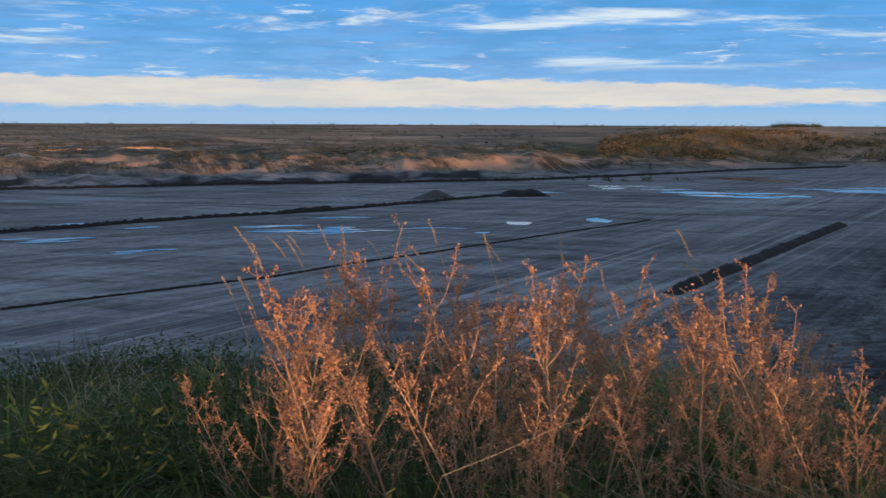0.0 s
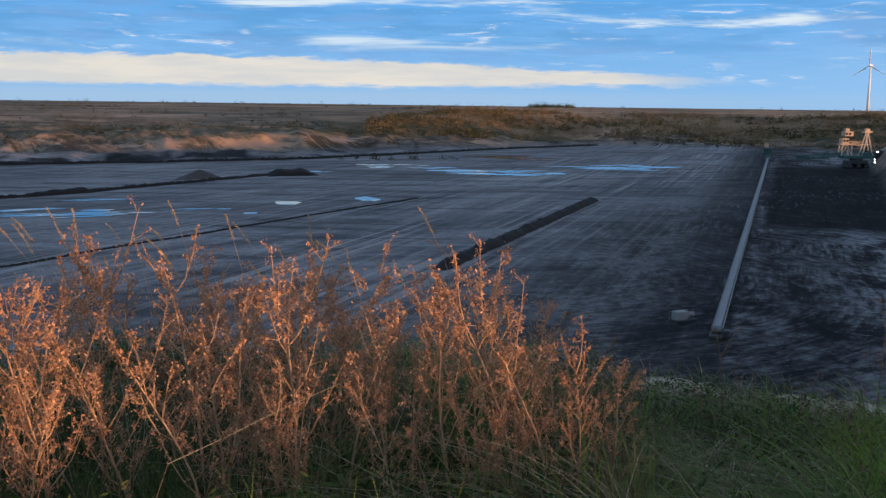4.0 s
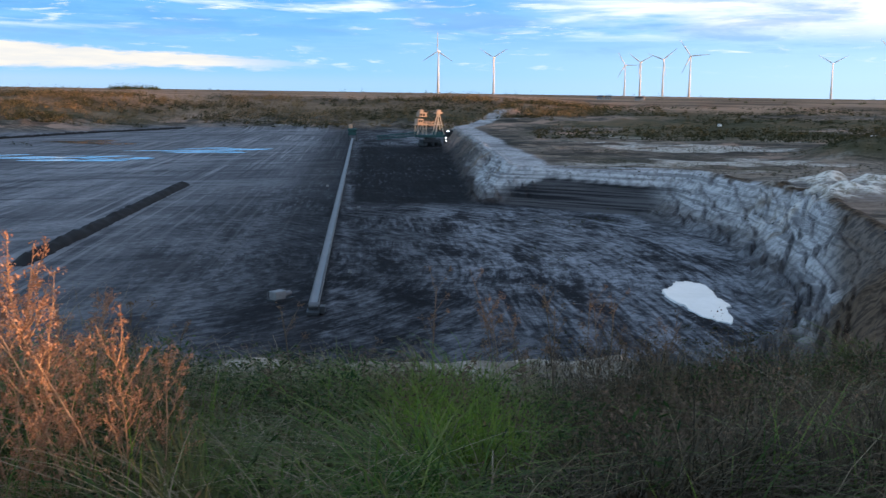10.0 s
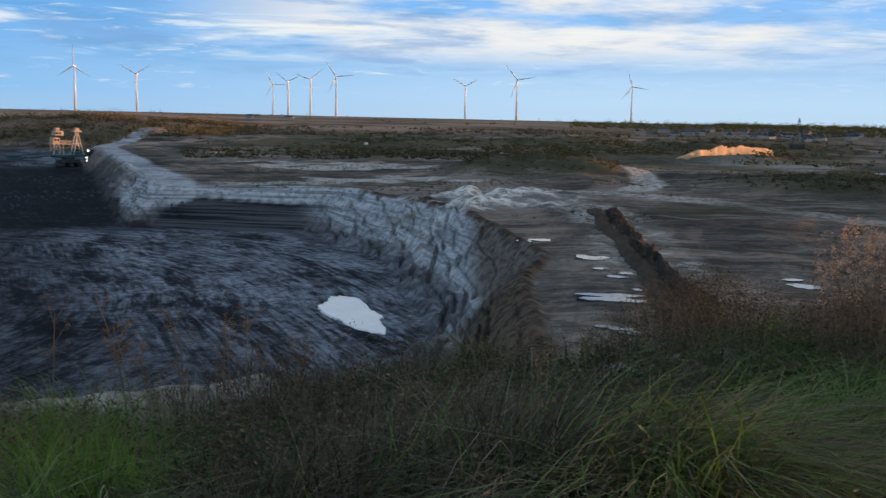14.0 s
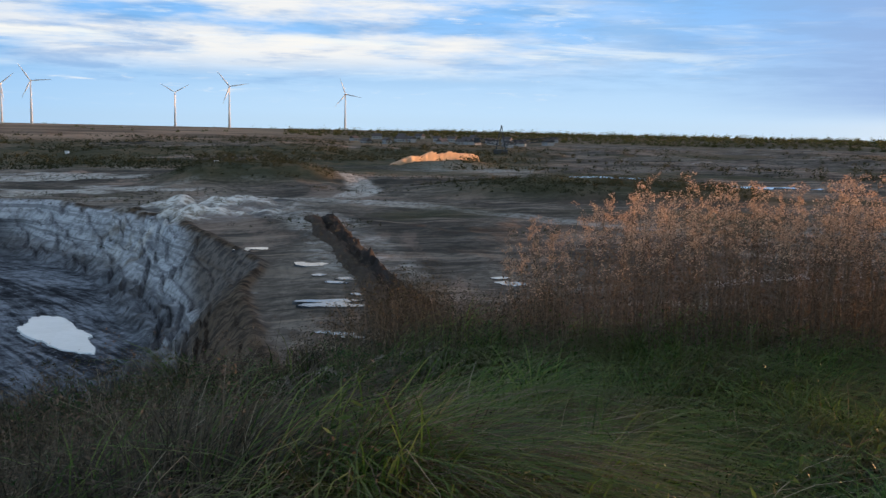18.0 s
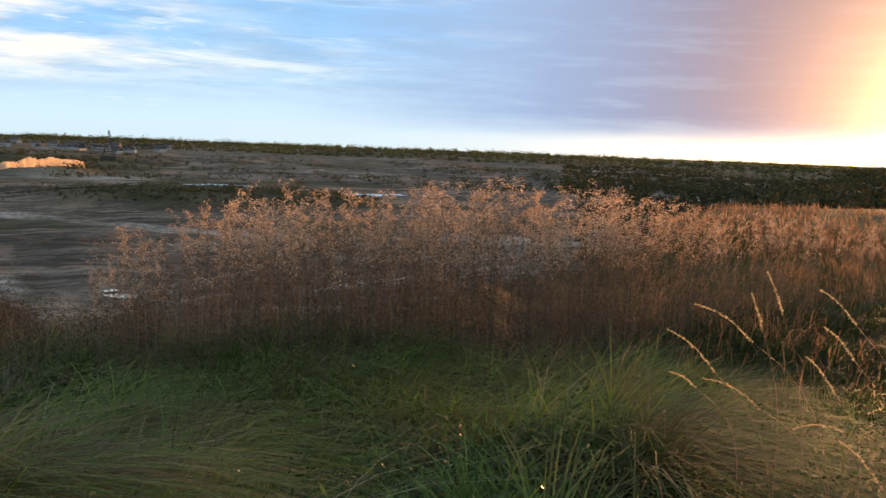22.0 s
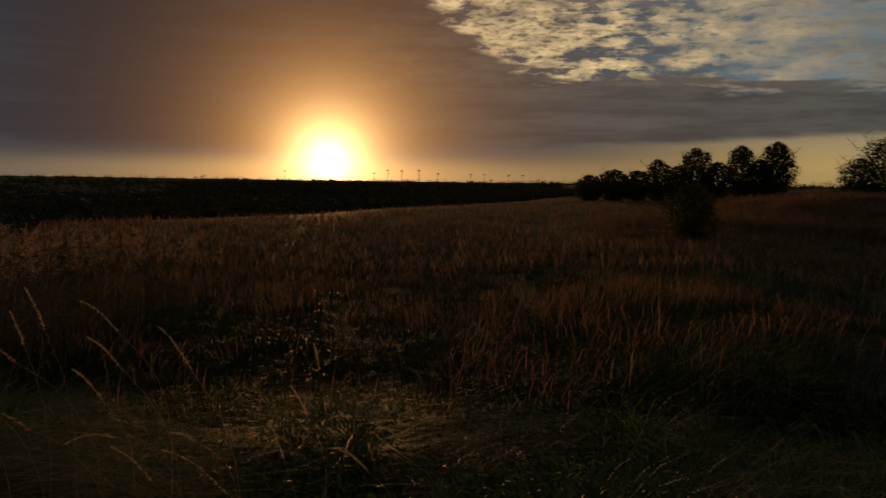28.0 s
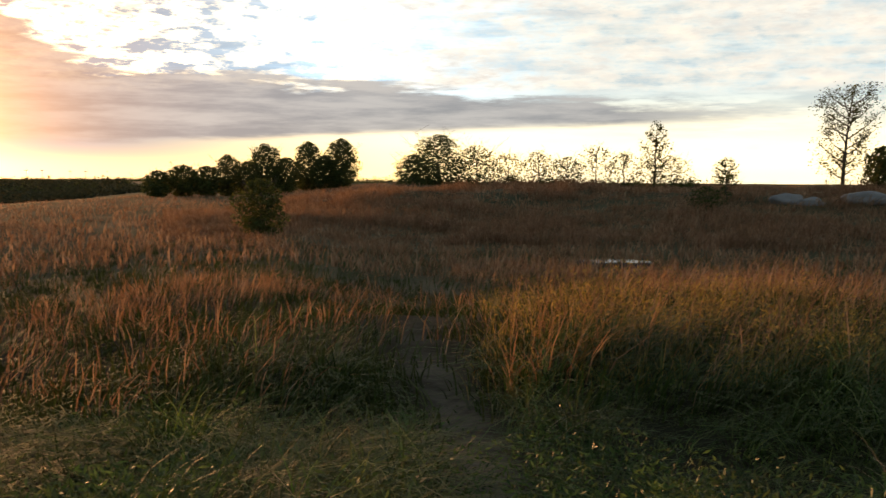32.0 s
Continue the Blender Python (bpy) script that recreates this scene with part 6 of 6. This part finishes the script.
bushes("bench_scrub", "dark scrub over the distant benches", sector(6400, 42, 112, 480, 1120, 905, lambda x, y: patches(90, 135, -0.2, 0.1)(x, y) * np.interp(azimuth(x, y), [74, 80, 95, 102], [1, 0.25, 0.25, 0.8])), 3.0, DUSK, 24, 906, 0.5)
bushes("ridge_scrub", "low dark green scrub on a spoil ridge", sector(2600, 57, 92, 262, 420, 907, lambda x, y: smooth(land(x, y)[0], -16.0, -14.0)), 1.5, DUSK, 34, 908, 0.2)
bushes("ridge_brush", "leafless brown brush along the dark earth ridge", np.concatenate([np.stack([x_, y_, land(x_, y_)[0] + 1.0], -1) for x_, y_ in [(np.linspace(185, 84, 160) + np.random.default_rng(3).normal(0, 2.2, 160), np.linspace(83, 29, 160) + np.random.default_rng(4).normal(0, 2.2, 160))]]), 0.8, DARK_STALK, 60, 919, 0.055)
bushes("bench_tufts", "brown grass tufts and low bushes on the bench", sector(4500, 42, 80, 120, 420, 909, patches(26, 137, 0.05, 0.3)), 0.7, DUSK, 24, 910, 0.11)
bushes("far_wood", "dark line of woodland on the horizon", sector(1500, 72, 143, 1900, 2600, 911), 6, LEAF, 40, 912, 1.3, "woods")
bushes("hill_wood", "olive autumn woodland on the rise behind the village", sector(2000, 64, 118, 1480, 2200, 921), 5.0, OLIVE, 36, 922, 1.0, "woods")
bushes("plain_hedges", "thin hedges on the far plain", sector(500, -34, 72, 1500, 3600, 913, patches(300, 139, 0.15, 0.3)), 6, LEAF, 40, 914, 0.8, "woods")
bushes("copse", "small dark copse on the skyline", sector(90, 18.3, 20.9, 1500, 1530, 915), 5.0, LEAF, 60, 916, 0.6, "woods")
bushes("low_wood", "dark wood in the low ground past the field", sector(3600, 103, 140, 96, 420, 941, lambda x, y: (0.35 + 0.5 * patches(60, 143)(x, y)) * (np.hypot(x, y) > 1.6 * np.interp(azimuth(x, y), [100, 113, 125, 137, 145], FIELD_END))), 1.8, DUSK, 50, 942, 0.36, "woods")
bushes("back_wood", "dark continuous wood below the horizon", sector(3000, 102, 139, 420, 1500, 943), 3.4, DUSK, 40, 944, 0.75, "woods")
bushes("hedge_brush", "low uneven brush between the hedge trees", sector(150, 154.2, 170.8, 114, 121, 923), 1.1, LEAF, 90, 924, 0.12, "hedge")
bushes("field_hedge", "dark hedge along the field edge", sector(420, 126, 156, 420, 520, 917), 2.6, LEAF, 40, 918, 0.35, "woods")


# Bucket-wheel excavator by the digging face.
MACHINE = plain("machine_paint", (0.42, 0.36, 0.29), 0.6, 0.0, 0.5, 0.3)
CREAM = plain("cream_paint", (0.40, 0.29, 0.21), 0.55, 0.0, 0.5, 0.2)
TEAL = plain("teal_paint", (0.035, 0.085, 0.085), 0.6, 0.0, 0.5, 0.4)
GLASS = plain("dark_glass", (0.03, 0.035, 0.04), 0.1, 0.0, 0.5, 0.1)


def lamp_material():
    m = bpy.data.materials.new("work_lamp")
    m.use_nodes = True
    m.node_tree.nodes.clear()
    n = Nodes(m.node_tree)
    e = n.add("ShaderNodeEmission")
    n.link((1.0, 0.95, 0.85), e.inputs[0])
    n.link(14.0, e.inputs[1])
    out = n.add("ShaderNodeOutputMaterial")
    n.link(e.outputs[0], out.inputs[0])
    return m


LAMP = lamp_material()


def lattice(bm, a, b, wide, tall, bays, r=0.16):
    """A truss between two points."""
    a, b = Vector(a), Vector(b)
    ahead = (b - a).normalized()
    side = ahead.cross(Vector((0, 0, 1))).normalized() * wide / 2
    up = Vector((0, 0, tall))
    for s in (-1, 1):
        add_bar(bm, a + side * s, b + side * s, r, sides=4)
        add_bar(bm, a + side * s + up, b + side * s + up, r, sides=4)
        for k in range(bays):
            p, q = a.lerp(b, k / bays), a.lerp(b, (k + 1) / bays)
            add_bar(bm, p + side * s, q + side * s + up, r * 0.7, sides=4)
            add_bar(bm, p + side * s, p + side * s + up, r * 0.7, sides=4)
    for k in range(bays + 1):
        p = a.lerp(b, k / bays)
        add_bar(bm, p - side, p + side, r * 0.7, sides=4)
        add_bar(bm, p - side + up, p + side + up, r * 0.7, sides=4)


def excavator(az, d):
    a = radians(az)
    x, y = d * math.sin(a), d * math.cos(a)
    thing = empty("bucket_wheel_excavator", x, y, height(x, y), "large bucket-wheel excavator with cream house and dark boom", "excavator")
    thing.rotation_euler = (0, 0, 0.45 - a)   # x to the right of the viewer, y away
    thing.scale = (0.86, 0.86, 1.0)

    def put(name, bm, mat, label="", parent=None):
        return part(name, bm_mesh(name, bm, mat), parent or thing, label)
    for sx in (-5.5, 0, 5.5):
        bm = bmesh.new()
        add_box(bm, sx, 0, 1.2, 2.6, 11, 2.2, 0, 0.6)
        for k in range(9):
            add_box(bm, sx, -5 + k * 1.25, 2.36, 2.8, 0.7, 0.22)
        put("crawler", bm, DARK_STEEL)
    bm = bmesh.new()
    add_box(bm, 0, 0, 3.3, 13, 8, 1.8, 0, 0.3)
    add_bar(bm, (0, 0, 4.2), (0, 0, 5.4), 4.2, 4.0, 20)
    put("undercarriage", bm, DARK_STEEL)
    bm = bmesh.new()
    add_box(bm, 0, 0, 6.2, 20, 8, 1.5, 0, 0.2)
    add_box(bm, 6, 0, 7.6, 6, 6, 2.0, 0, 0.2)
    put("deck", bm, TEAL, "dull teal steel deck")
    # Machine house on stilts.
    bm = bmesh.new()
    add_box(bm, -7.5, 0, 13.0, 9, 6, 0.5)
    add_box(bm, -8.5, 0, 14.8, 4.4, 5, 3.0, 0, 0.15)
    add_box(bm, -6.6, 0, 18.6, 5.6, 5.5, 2.2, 0, 0.15)
    add_box(bm, -6.6, 0, 19.9, 6.4, 6.2, 0.3)
    add_box(bm, -7.2, 0, 20.9, 2.6, 3.0, 1.5, 0, 0.15)
    house = put("machine_house", bm, CREAM, "cream-painted machine house")
    for wx, wz, ws in ((-9.4, 15.0, 1.4), (-7.5, 15.0, 1.4), (-8.3, 18.7, 1.5), (-6.2, 18.7, 1.5)):
        bm = bmesh.new()
        add_box(bm, wx, -2.76 if wz > 17 else -2.52, wz, ws, 0.1, 1.2)
        put("window", bm, GLASS, "", house)
    bm = bmesh.new()
    for sx, tx in ((-11, -10), (-4, -4.5)):
        for sy in (-2.6, 2.6):
            add_bar(bm, (sx, sy, 6.9), (tx, sy, 13), 0.3, sides=4)
            add_bar(bm, (sx, sy, 6.9), (-7.5, sy, 13), 0.2, sides=4)
    put("stilt_frame", bm, MACHINE)
    bm = bmesh.new()
    for k in range(7):
        add_bar(bm, (-12 + 1.4 * k, -3.0, 13.2), (-12 + 1.4 * k, -3.0, 14.4), 0.06, sides=4)
    add_bar(bm, (-12, -3.0, 14.4), (-3.6, -3.0, 14.4), 0.06, sides=4)
    put("railing", bm, CREAM)
    for s in (-2.4, 2.4):
        bm = bmesh.new()
        add_bar(bm, (3.0, s, 6.9), (6.2, s * 0.6, 19.5), 0.45, 0.35, 6)
        add_bar(bm, (9.5, s, 6.9), (6.2, s * 0.6, 19.5), 0.35, 0.3, 6)
        add_bar(bm, (4.5, s * 0.85, 13), (8.0, s * 0.85, 13), 0.2, sides=4)
        put("mast", bm, MACHINE, "sunlit steel mast leg")
    bm = bmesh.new()
    add_box(bm, 6.2, 0, 19.8, 5.0, 4.2, 1.0, 0, 0.1)
    add_box(bm, 6.2, 0, 21.0, 2.6, 2.4, 1.4, 0, 0.1)
    put("mast_head", bm, CREAM)
    bm = bmesh.new()
    lattice(bm, (2, 0, 12.5), (-5, 0, 12.8), 3, 1.8, 4, 0.2)
    put("counter_boom", bm, CREAM)
    bm = bmesh.new()
    lattice(bm, (6, 0, 7), (24, 14, 5), 3.2, 2.4, 7, 0.26)
    boom = put("wheel_boom", bm, DARK_STEEL, "dark lattice boom")
    bm = bmesh.new()
    c = Vector((25, 15, 5))
    add_bar(bm, c + Vector((-0.6, -0.8, 0)), c + Vector((0.6, 0.8, 0)), 4.0, 4.0, 24)
    wheel = put("bucket_wheel", bm, DARK_STEEL, "", boom)
    for k in range(10):
        w = k * 0.6283
        q = c + Vector((0.78 * math.cos(w), -0.62 * math.cos(w), math.sin(w))) * 4.4
        bm = bmesh.new()
        add_box(bm, q.x, q.y, q.z, 1.2, 1.4, 1.2, w, 0.15)
        put("bucket", bm, STEEL, "", boom)
    for s in (-1.2, 1.2):
        bm = bmesh.new()
        add_bar(bm, (6.2, s, 20.2), (22, 12 + s, 7.6), 0.10, sides=4)
        put("stay", bm, STEEL)
        bm = bmesh.new()
        add_bar(bm, (6.2, s, 20.2), (-5, s, 21), 0.10, sides=4)
        put("stay", bm, STEEL)
    bm = bmesh.new()
    lattice(bm, (-8, 0, 6.5), (-38, 4, 4.2), 2.6, 2.0, 12, 0.2)
    put("discharge_boom", bm, TEAL, "long low teal discharge boom")
    bm = bmesh.new()
    for k in range(4):
        add_box(bm, 9.0 + 0.4 * k, -4.2 - 0.1 * k, 2.8 + 1.6 * k, 0.9, 0.5, 0.9, 0, 0.1)
    put("lamp_bracket", bm, DARK_STEEL)
    for lx, lz in ((11.4, 9.2), (9.8, 5.2), (10.4, 3.4)):
        bm = bmesh.new()
        add_box(bm, lx, -5.0, lz, 0.55, 0.3, 0.5)
        put("work_lamp", bm, LAMP, "glowing white work lamp")
    return thing


excavator(36.0, 590)


def hopper_car(x, y, turn):
    thing = empty("hopper_car", x, y, height(x, y), "dark steel loading hopper straddling the conveyor", "mine machine")
    thing.rotation_euler = (0, 0, turn)
    bm = bmesh.new()
    add_box(bm, 0, 0, 5.0, 7, 5, 2.6, 0, 0.3)
    add_box(bm, 0, 0, 7.2, 9, 6, 1.8, 0, 0.4)
    part("hopper", bm_mesh("hopper", bm, TEAL), thing, "teal painted hopper")
    for sx in (-3, 3):
        for sy in (-2.6, 2.6):
            bm = bmesh.new()
            add_bar(bm, (sx, sy, 0.2), (sx, sy, 4.6), 0.3, sides=6)
            add_box(bm, sx, sy, 0.6, 2.0, 0.9, 1.1, 0, 0.2)
            part("leg", bm_mesh("leg", bm, DARK_STEEL), thing)
    bm = bmesh.new()
    lattice(bm, (0, 0, 8), (14, -10, 7), 2, 1.6, 6, 0.16)
    part("receiving_arm", bm_mesh("receiving_arm", bm, DARK_STEEL), thing)
    bm = bmesh.new()
    add_box(bm, -3, 1, 9.4, 2.2, 2.2, 2.4, 0, 0.15)
    part("cab", bm_mesh("cab", bm, CREAM), thing)


hopper_car(338, 551, math.atan2(439, 276))


def far_stacker(az, d):
    a = radians(az)
    x, y = d * math.sin(a), d * math.cos(a)
    thing = empty("spoil_stacker", x, y, height(x, y), "distant dark lattice mine machine with tall mast", "mine machine")
    thing.rotation_euler = (0, 0, -a)
    bm = bmesh.new()
    add_box(bm, 0, 0, 2, 12, 10, 3.6, 0, 0.5)
    part("undercarriage", bm_mesh("undercarriage", bm, DARK_STEEL), thing)
    for s in (-3, 3):
        bm = bmesh.new()
        add_bar(bm, (-4, s, 3.8), (0, s * 0.4, 24), 0.55, 0.4, 6)
        add_bar(bm, (4, s, 3.8), (0, s * 0.4, 24), 0.55, 0.4, 6)
        for k in range(4):
            add_bar(bm, (-3.4 + 0.8 * k, s, 7 + 4 * k), (3.4 - 0.8 * k, s, 7 + 4 * k), 0.25, sides=4)
        part("mast", bm_mesh("mast", bm, DARK_STEEL), thing)
    bm = bmesh.new()
    lattice(bm, (4, 0, 8), (46, 0, 12), 3, 3, 10, 0.3)
    part("boom", bm_mesh("boom", bm, DARK_STEEL), thing)
    bm = bmesh.new()
    lattice(bm, (-3, 0, 8), (-20, 0, 10), 3, 3, 5, 0.3)
    add_box(bm, -20, 0, 11, 5, 5, 4, 0, 0.3)
    part("counterweight_boom", bm_mesh("counterweight_boom", bm, DARK_STEEL), thing)


far_stacker(76.4, 830)

# Village behind the mine.
WALL = plain("house_render", (0.30, 0.29, 0.28), 0.85, 0.0, 0.4, 0.15)
ROOF = plain("roof_tiles", (0.09, 0.075, 0.07), 0.8, 0.0, 0.8, 0.3)


def house(kind):
    thing = empty("house", 0, 0, 0, "small pale rendered house with dark gabled roof", "house", "village houses")
    w, l, h = ((8, 11, 5), (9, 14, 4.4), (12, 22, 5.5))[kind]
    bm = bmesh.new()
    add_box(bm, 0, 0, h / 2, l, w, h, 0, 0.05)
    part("wall", bm_mesh("wall", bm, WALL), thing)
    bm = bmesh.new()
    rise = w * 0.42
    v = [bm.verts.new(p) for p in ((-l / 2 - 0.5, -w / 2 - 0.6, h - 0.2), (l / 2 + 0.5, -w / 2 - 0.6, h - 0.2), (l / 2 + 0.5, w / 2 + 0.6, h - 0.2),
                                   (-l / 2 - 0.5, w / 2 + 0.6, h - 0.2), (-l / 2 - 0.5, 0, h + rise), (l / 2 + 0.5, 0, h + rise))]
    for f in ((0, 1, 5, 4), (2, 3, 4, 5), (0, 4, 3), (1, 2, 5), (3, 2, 1, 0)):
        bm.faces.new([v[i] for i in f])
    part("roof", bm_mesh("roof", bm, ROOF), thing)
    for k in range(3):
        for side in (-1, 1):
            bm = bmesh.new()
            add_box(bm, (k - 1) * l * 0.3, side * (w / 2 + 0.02), h * 0.55, 1.3, 0.12, 1.4)
            part("window", bm_mesh("window", bm, GLASS), thing)
    return thing


kinds = [house(k) for k in range(2)]
r = np.random.default_rng(99)
for k in range(30):
    az = r.uniform(67.5, 79.5)
    d = r.uniform(1120, 1560)
    a = radians(az)
    x, y = d * math.sin(a), d * math.cos(a)
    copy_thing(kinds[k % 2], Matrix.Translation((x, y, height(x, y) - 0.2)) @ Matrix.Rotation(r.uniform(0, 3.1), 4, "Z"))
for k in range(4):
    az, d = 44.9 + 3.2 * r.random(), 1900
    a = radians(az)
    x, y = d * math.sin(a), d * math.cos(a)
    copy_thing(kinds[k % 2], Matrix.Translation((x, y, height(x, y) - 0.2)) @ Matrix.Rotation(r.uniform(0, 3.1), 4, "Z"))
clear(kinds)


# Small things on the floor.
def at(az, d):
    a = radians(az)
    return d * math.sin(a), d * math.cos(a)


def pole(az, d, tall, label, mat):
    x, y = at(az, d)
    thing = empty("marker_post", x, y, height(x, y) - 0.1, label, "post")
    bm = bmesh.new()
    add_bar(bm, (0, 0, 0), (0, 0, tall), 0.12, 0.10, 8)
    part("post", bm_mesh("post", bm, DARK_STEEL), thing)
    bm = bmesh.new()
    add_box(bm, 0, 0, tall + 0.2, 0.7, 0.12, 0.6, -radians(az), 0.04)
    part("plate", bm_mesh("plate", bm, mat), thing, "white plate")


GREY_PLATE = plain("grey_plate", (0.19, 0.195, 0.20), 0.6, 0.0, 1.2, 0.6)
pole(30.1, 318, 1.6, "short post with white plate beside the conveyor", GREY_PLATE)
pole(31.9, 262, 1.3, "short post with white plate on the coal floor", GREY_PLATE)
pole(31.4, 168, 1.0, "small white marker post on the coal floor", GREY_PLATE)


def skid_tank(az, d, turn, label, name="pump_unit", category="pump"):
    x, y = at(az, d)
    thing = empty(name, x, y, height(x, y) - 0.05, label, category)
    thing.rotation_euler = (0, 0, turn)
    bm = bmesh.new()
    add_box(bm, 0, 0, 0.2, 4.2, 1.8, 0.35, 0, 0.05)
    part("skid", bm_mesh("skid", bm, DARK_STEEL), thing)
    bm = bmesh.new()
    add_box(bm, -0.7, 0, 1.0, 2.2, 1.5, 1.3, 0, 0.12)
    part("housing", bm_mesh("housing", bm, GREY_PLATE), thing, "pale dirty housing")
    bm = bmesh.new()
    add_bar(bm, (0.5, 0, 0.9), (1.9, 0, 0.9), 0.45, sides=12)
    part("motor", bm_mesh("motor", bm, STEEL), thing)
    bm = bmesh.new()
    for k in range(5):
        add_bar(bm, (-1.9 + 0.9 * k, 0.9, 0.3), (-1.9 + 0.9 * k, 0.9, 1.5), 0.04, sides=4)
    add_bar(bm, (-1.9, 0.9, 1.5), (1.7, 0.9, 1.5), 0.04, sides=4)
    part("railing", bm_mesh("railing", bm, STEEL), thing)


skid_tank(27.4, 150, 0.3, "small pale pump unit by the conveyor end")
skid_tank(9.7, 1240, 0.1, "small pale generator skid on the far track", "generator", "generator")


def van(az, d, turn):
    x, y = at(az, d)
    thing = empty("van", x, y, height(x, y), "small white van parked on the far bench", "vehicle")
    thing.rotation_euler = (0, 0, turn)
    bm = bmesh.new()
    add_box(bm, -0.5, 0, 1.35, 3.6, 1.9, 1.7, 0, 0.2)
    add_box(bm, 1.8, 0, 0.95, 1.4, 1.8, 1.0, 0, 0.25)
    part("body", bm_mesh("body", bm, WHITE_PAINT), thing)
    for sx in (-1.6, 1.5):
        for sy in (-0.85, 0.85):
            bm = bmesh.new()
            add_bar(bm, (sx, sy - 0.1, 0.36), (sx, sy + 0.1, 0.36), 0.36, sides=14)
            part("wheel", bm_mesh("wheel", bm, DARK_STEEL), thing)
    bm = bmesh.new()
    add_box(bm, 1.32, 0, 1.75, 0.1, 1.6, 0.6)
    part("windscreen", bm_mesh("windscreen", bm, GLASS), thing)


van(52.3, 700, 0.4)
van(60.2, 520, 1.2)


# Pale boulders on the bank and the wet hollow before it.
ROCK = plain("pale_rock", (0.17, 0.165, 0.155), 0.9, 0.0, 0.8, 0.35)
for k, (az, d, size) in enumerate([(175.9, 74, 0.85), (177.0, 73, 0.6), (179.8, 74, 1.05), (181.2, 73, 0.85)]):
    x, y = at(az, d)
    bm = bmesh.new()
    bmesh.ops.create_icosphere(bm, subdivisions=3, radius=1)
    for v in bm.verts:
        lump = noise.noise(v.co * 1.3 + Vector((k * 7, 0, 0))) * 0.35 + noise.noise(v.co * 3.1 + Vector((k, 3, 0))) * 0.12
        v.co *= 1 + lump
        v.co.x *= size * 1.5
        v.co.y *= size
        v.co.z *= size * 0.62
    ob = new("boulder", bm_mesh("boulder", bm, ROCK, True))
    ob.location = (x, y, height(x, y) + size * 0.2)
    ob.rotation_euler = (0, 0, -radians(az))
    tagged(ob, "pale grey weathered boulder lying on the grassy bank", "boulder", "boulders on the bank")
puddle(166.6, 40, 2.6, 2.0, 330, WATER, 0.2, "wet puddle in the grassy hollow")


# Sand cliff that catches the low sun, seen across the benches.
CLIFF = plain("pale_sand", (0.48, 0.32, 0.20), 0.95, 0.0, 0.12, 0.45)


def sand_cliff(az, d, length, run, top, low, mat, sag):
    x0, y0 = at(az, d)
    r = np.random.default_rng(17)
    ahead = heading(run)
    face = heading(run + 90)
    rows, cols = 12, 70
    verts = []
    for i in range(cols):
        t = i / (cols - 1)
        crest = top - sag * abs(2 * t - 1.15) ** 3 + 1.6 * noise.noise(Vector((i * 0.13, az, 0))) + r.normal(0, 0.3)
        gully = 3.5 * noise.noise(Vector((i * 0.21, 5.0, az))) + 1.6 * noise.noise(Vector((i * 0.7, 9.0, az)))
        for j in range(rows):
            s = j / (rows - 1)
            z = crest + (low - crest) * s
            push = 0.4 * s if s < 0.4 else 0.16 + (s - 0.4) * 22
            q = Vector((x0, y0, 0)) + ahead * (t - 0.5) * length + face * (push + gully * (0.3 + s) + r.normal(0, 0.2))
            verts.append((q.x, q.y, z))
        q = Vector((x0, y0, 0)) + ahead * (t - 0.5) * length - face * 26
        verts.append((q.x, q.y, low))
    m = rows + 1
    quads = [(i * m + (j + 1) % m, i * m + j, (i + 1) * m + j, (i + 1) * m + (j + 1) % m) for i in range(cols - 1) for j in range(m)]
    ob = new("sand_cliff", mesh_from("sand_cliff", verts, quads, None, mat))
    return tagged(ob, "ragged sand cliff glowing orange in the last sun", "cliff")


RUST_SAND = plain("rust_sand", (0.25, 0.165, 0.12), 0.95, 0.0, 0.06, 0.6)
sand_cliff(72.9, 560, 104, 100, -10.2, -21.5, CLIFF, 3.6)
sand_cliff(-19.5, 800, 190, 60, -17.6, -24.0, RUST_SAND, 2.4)
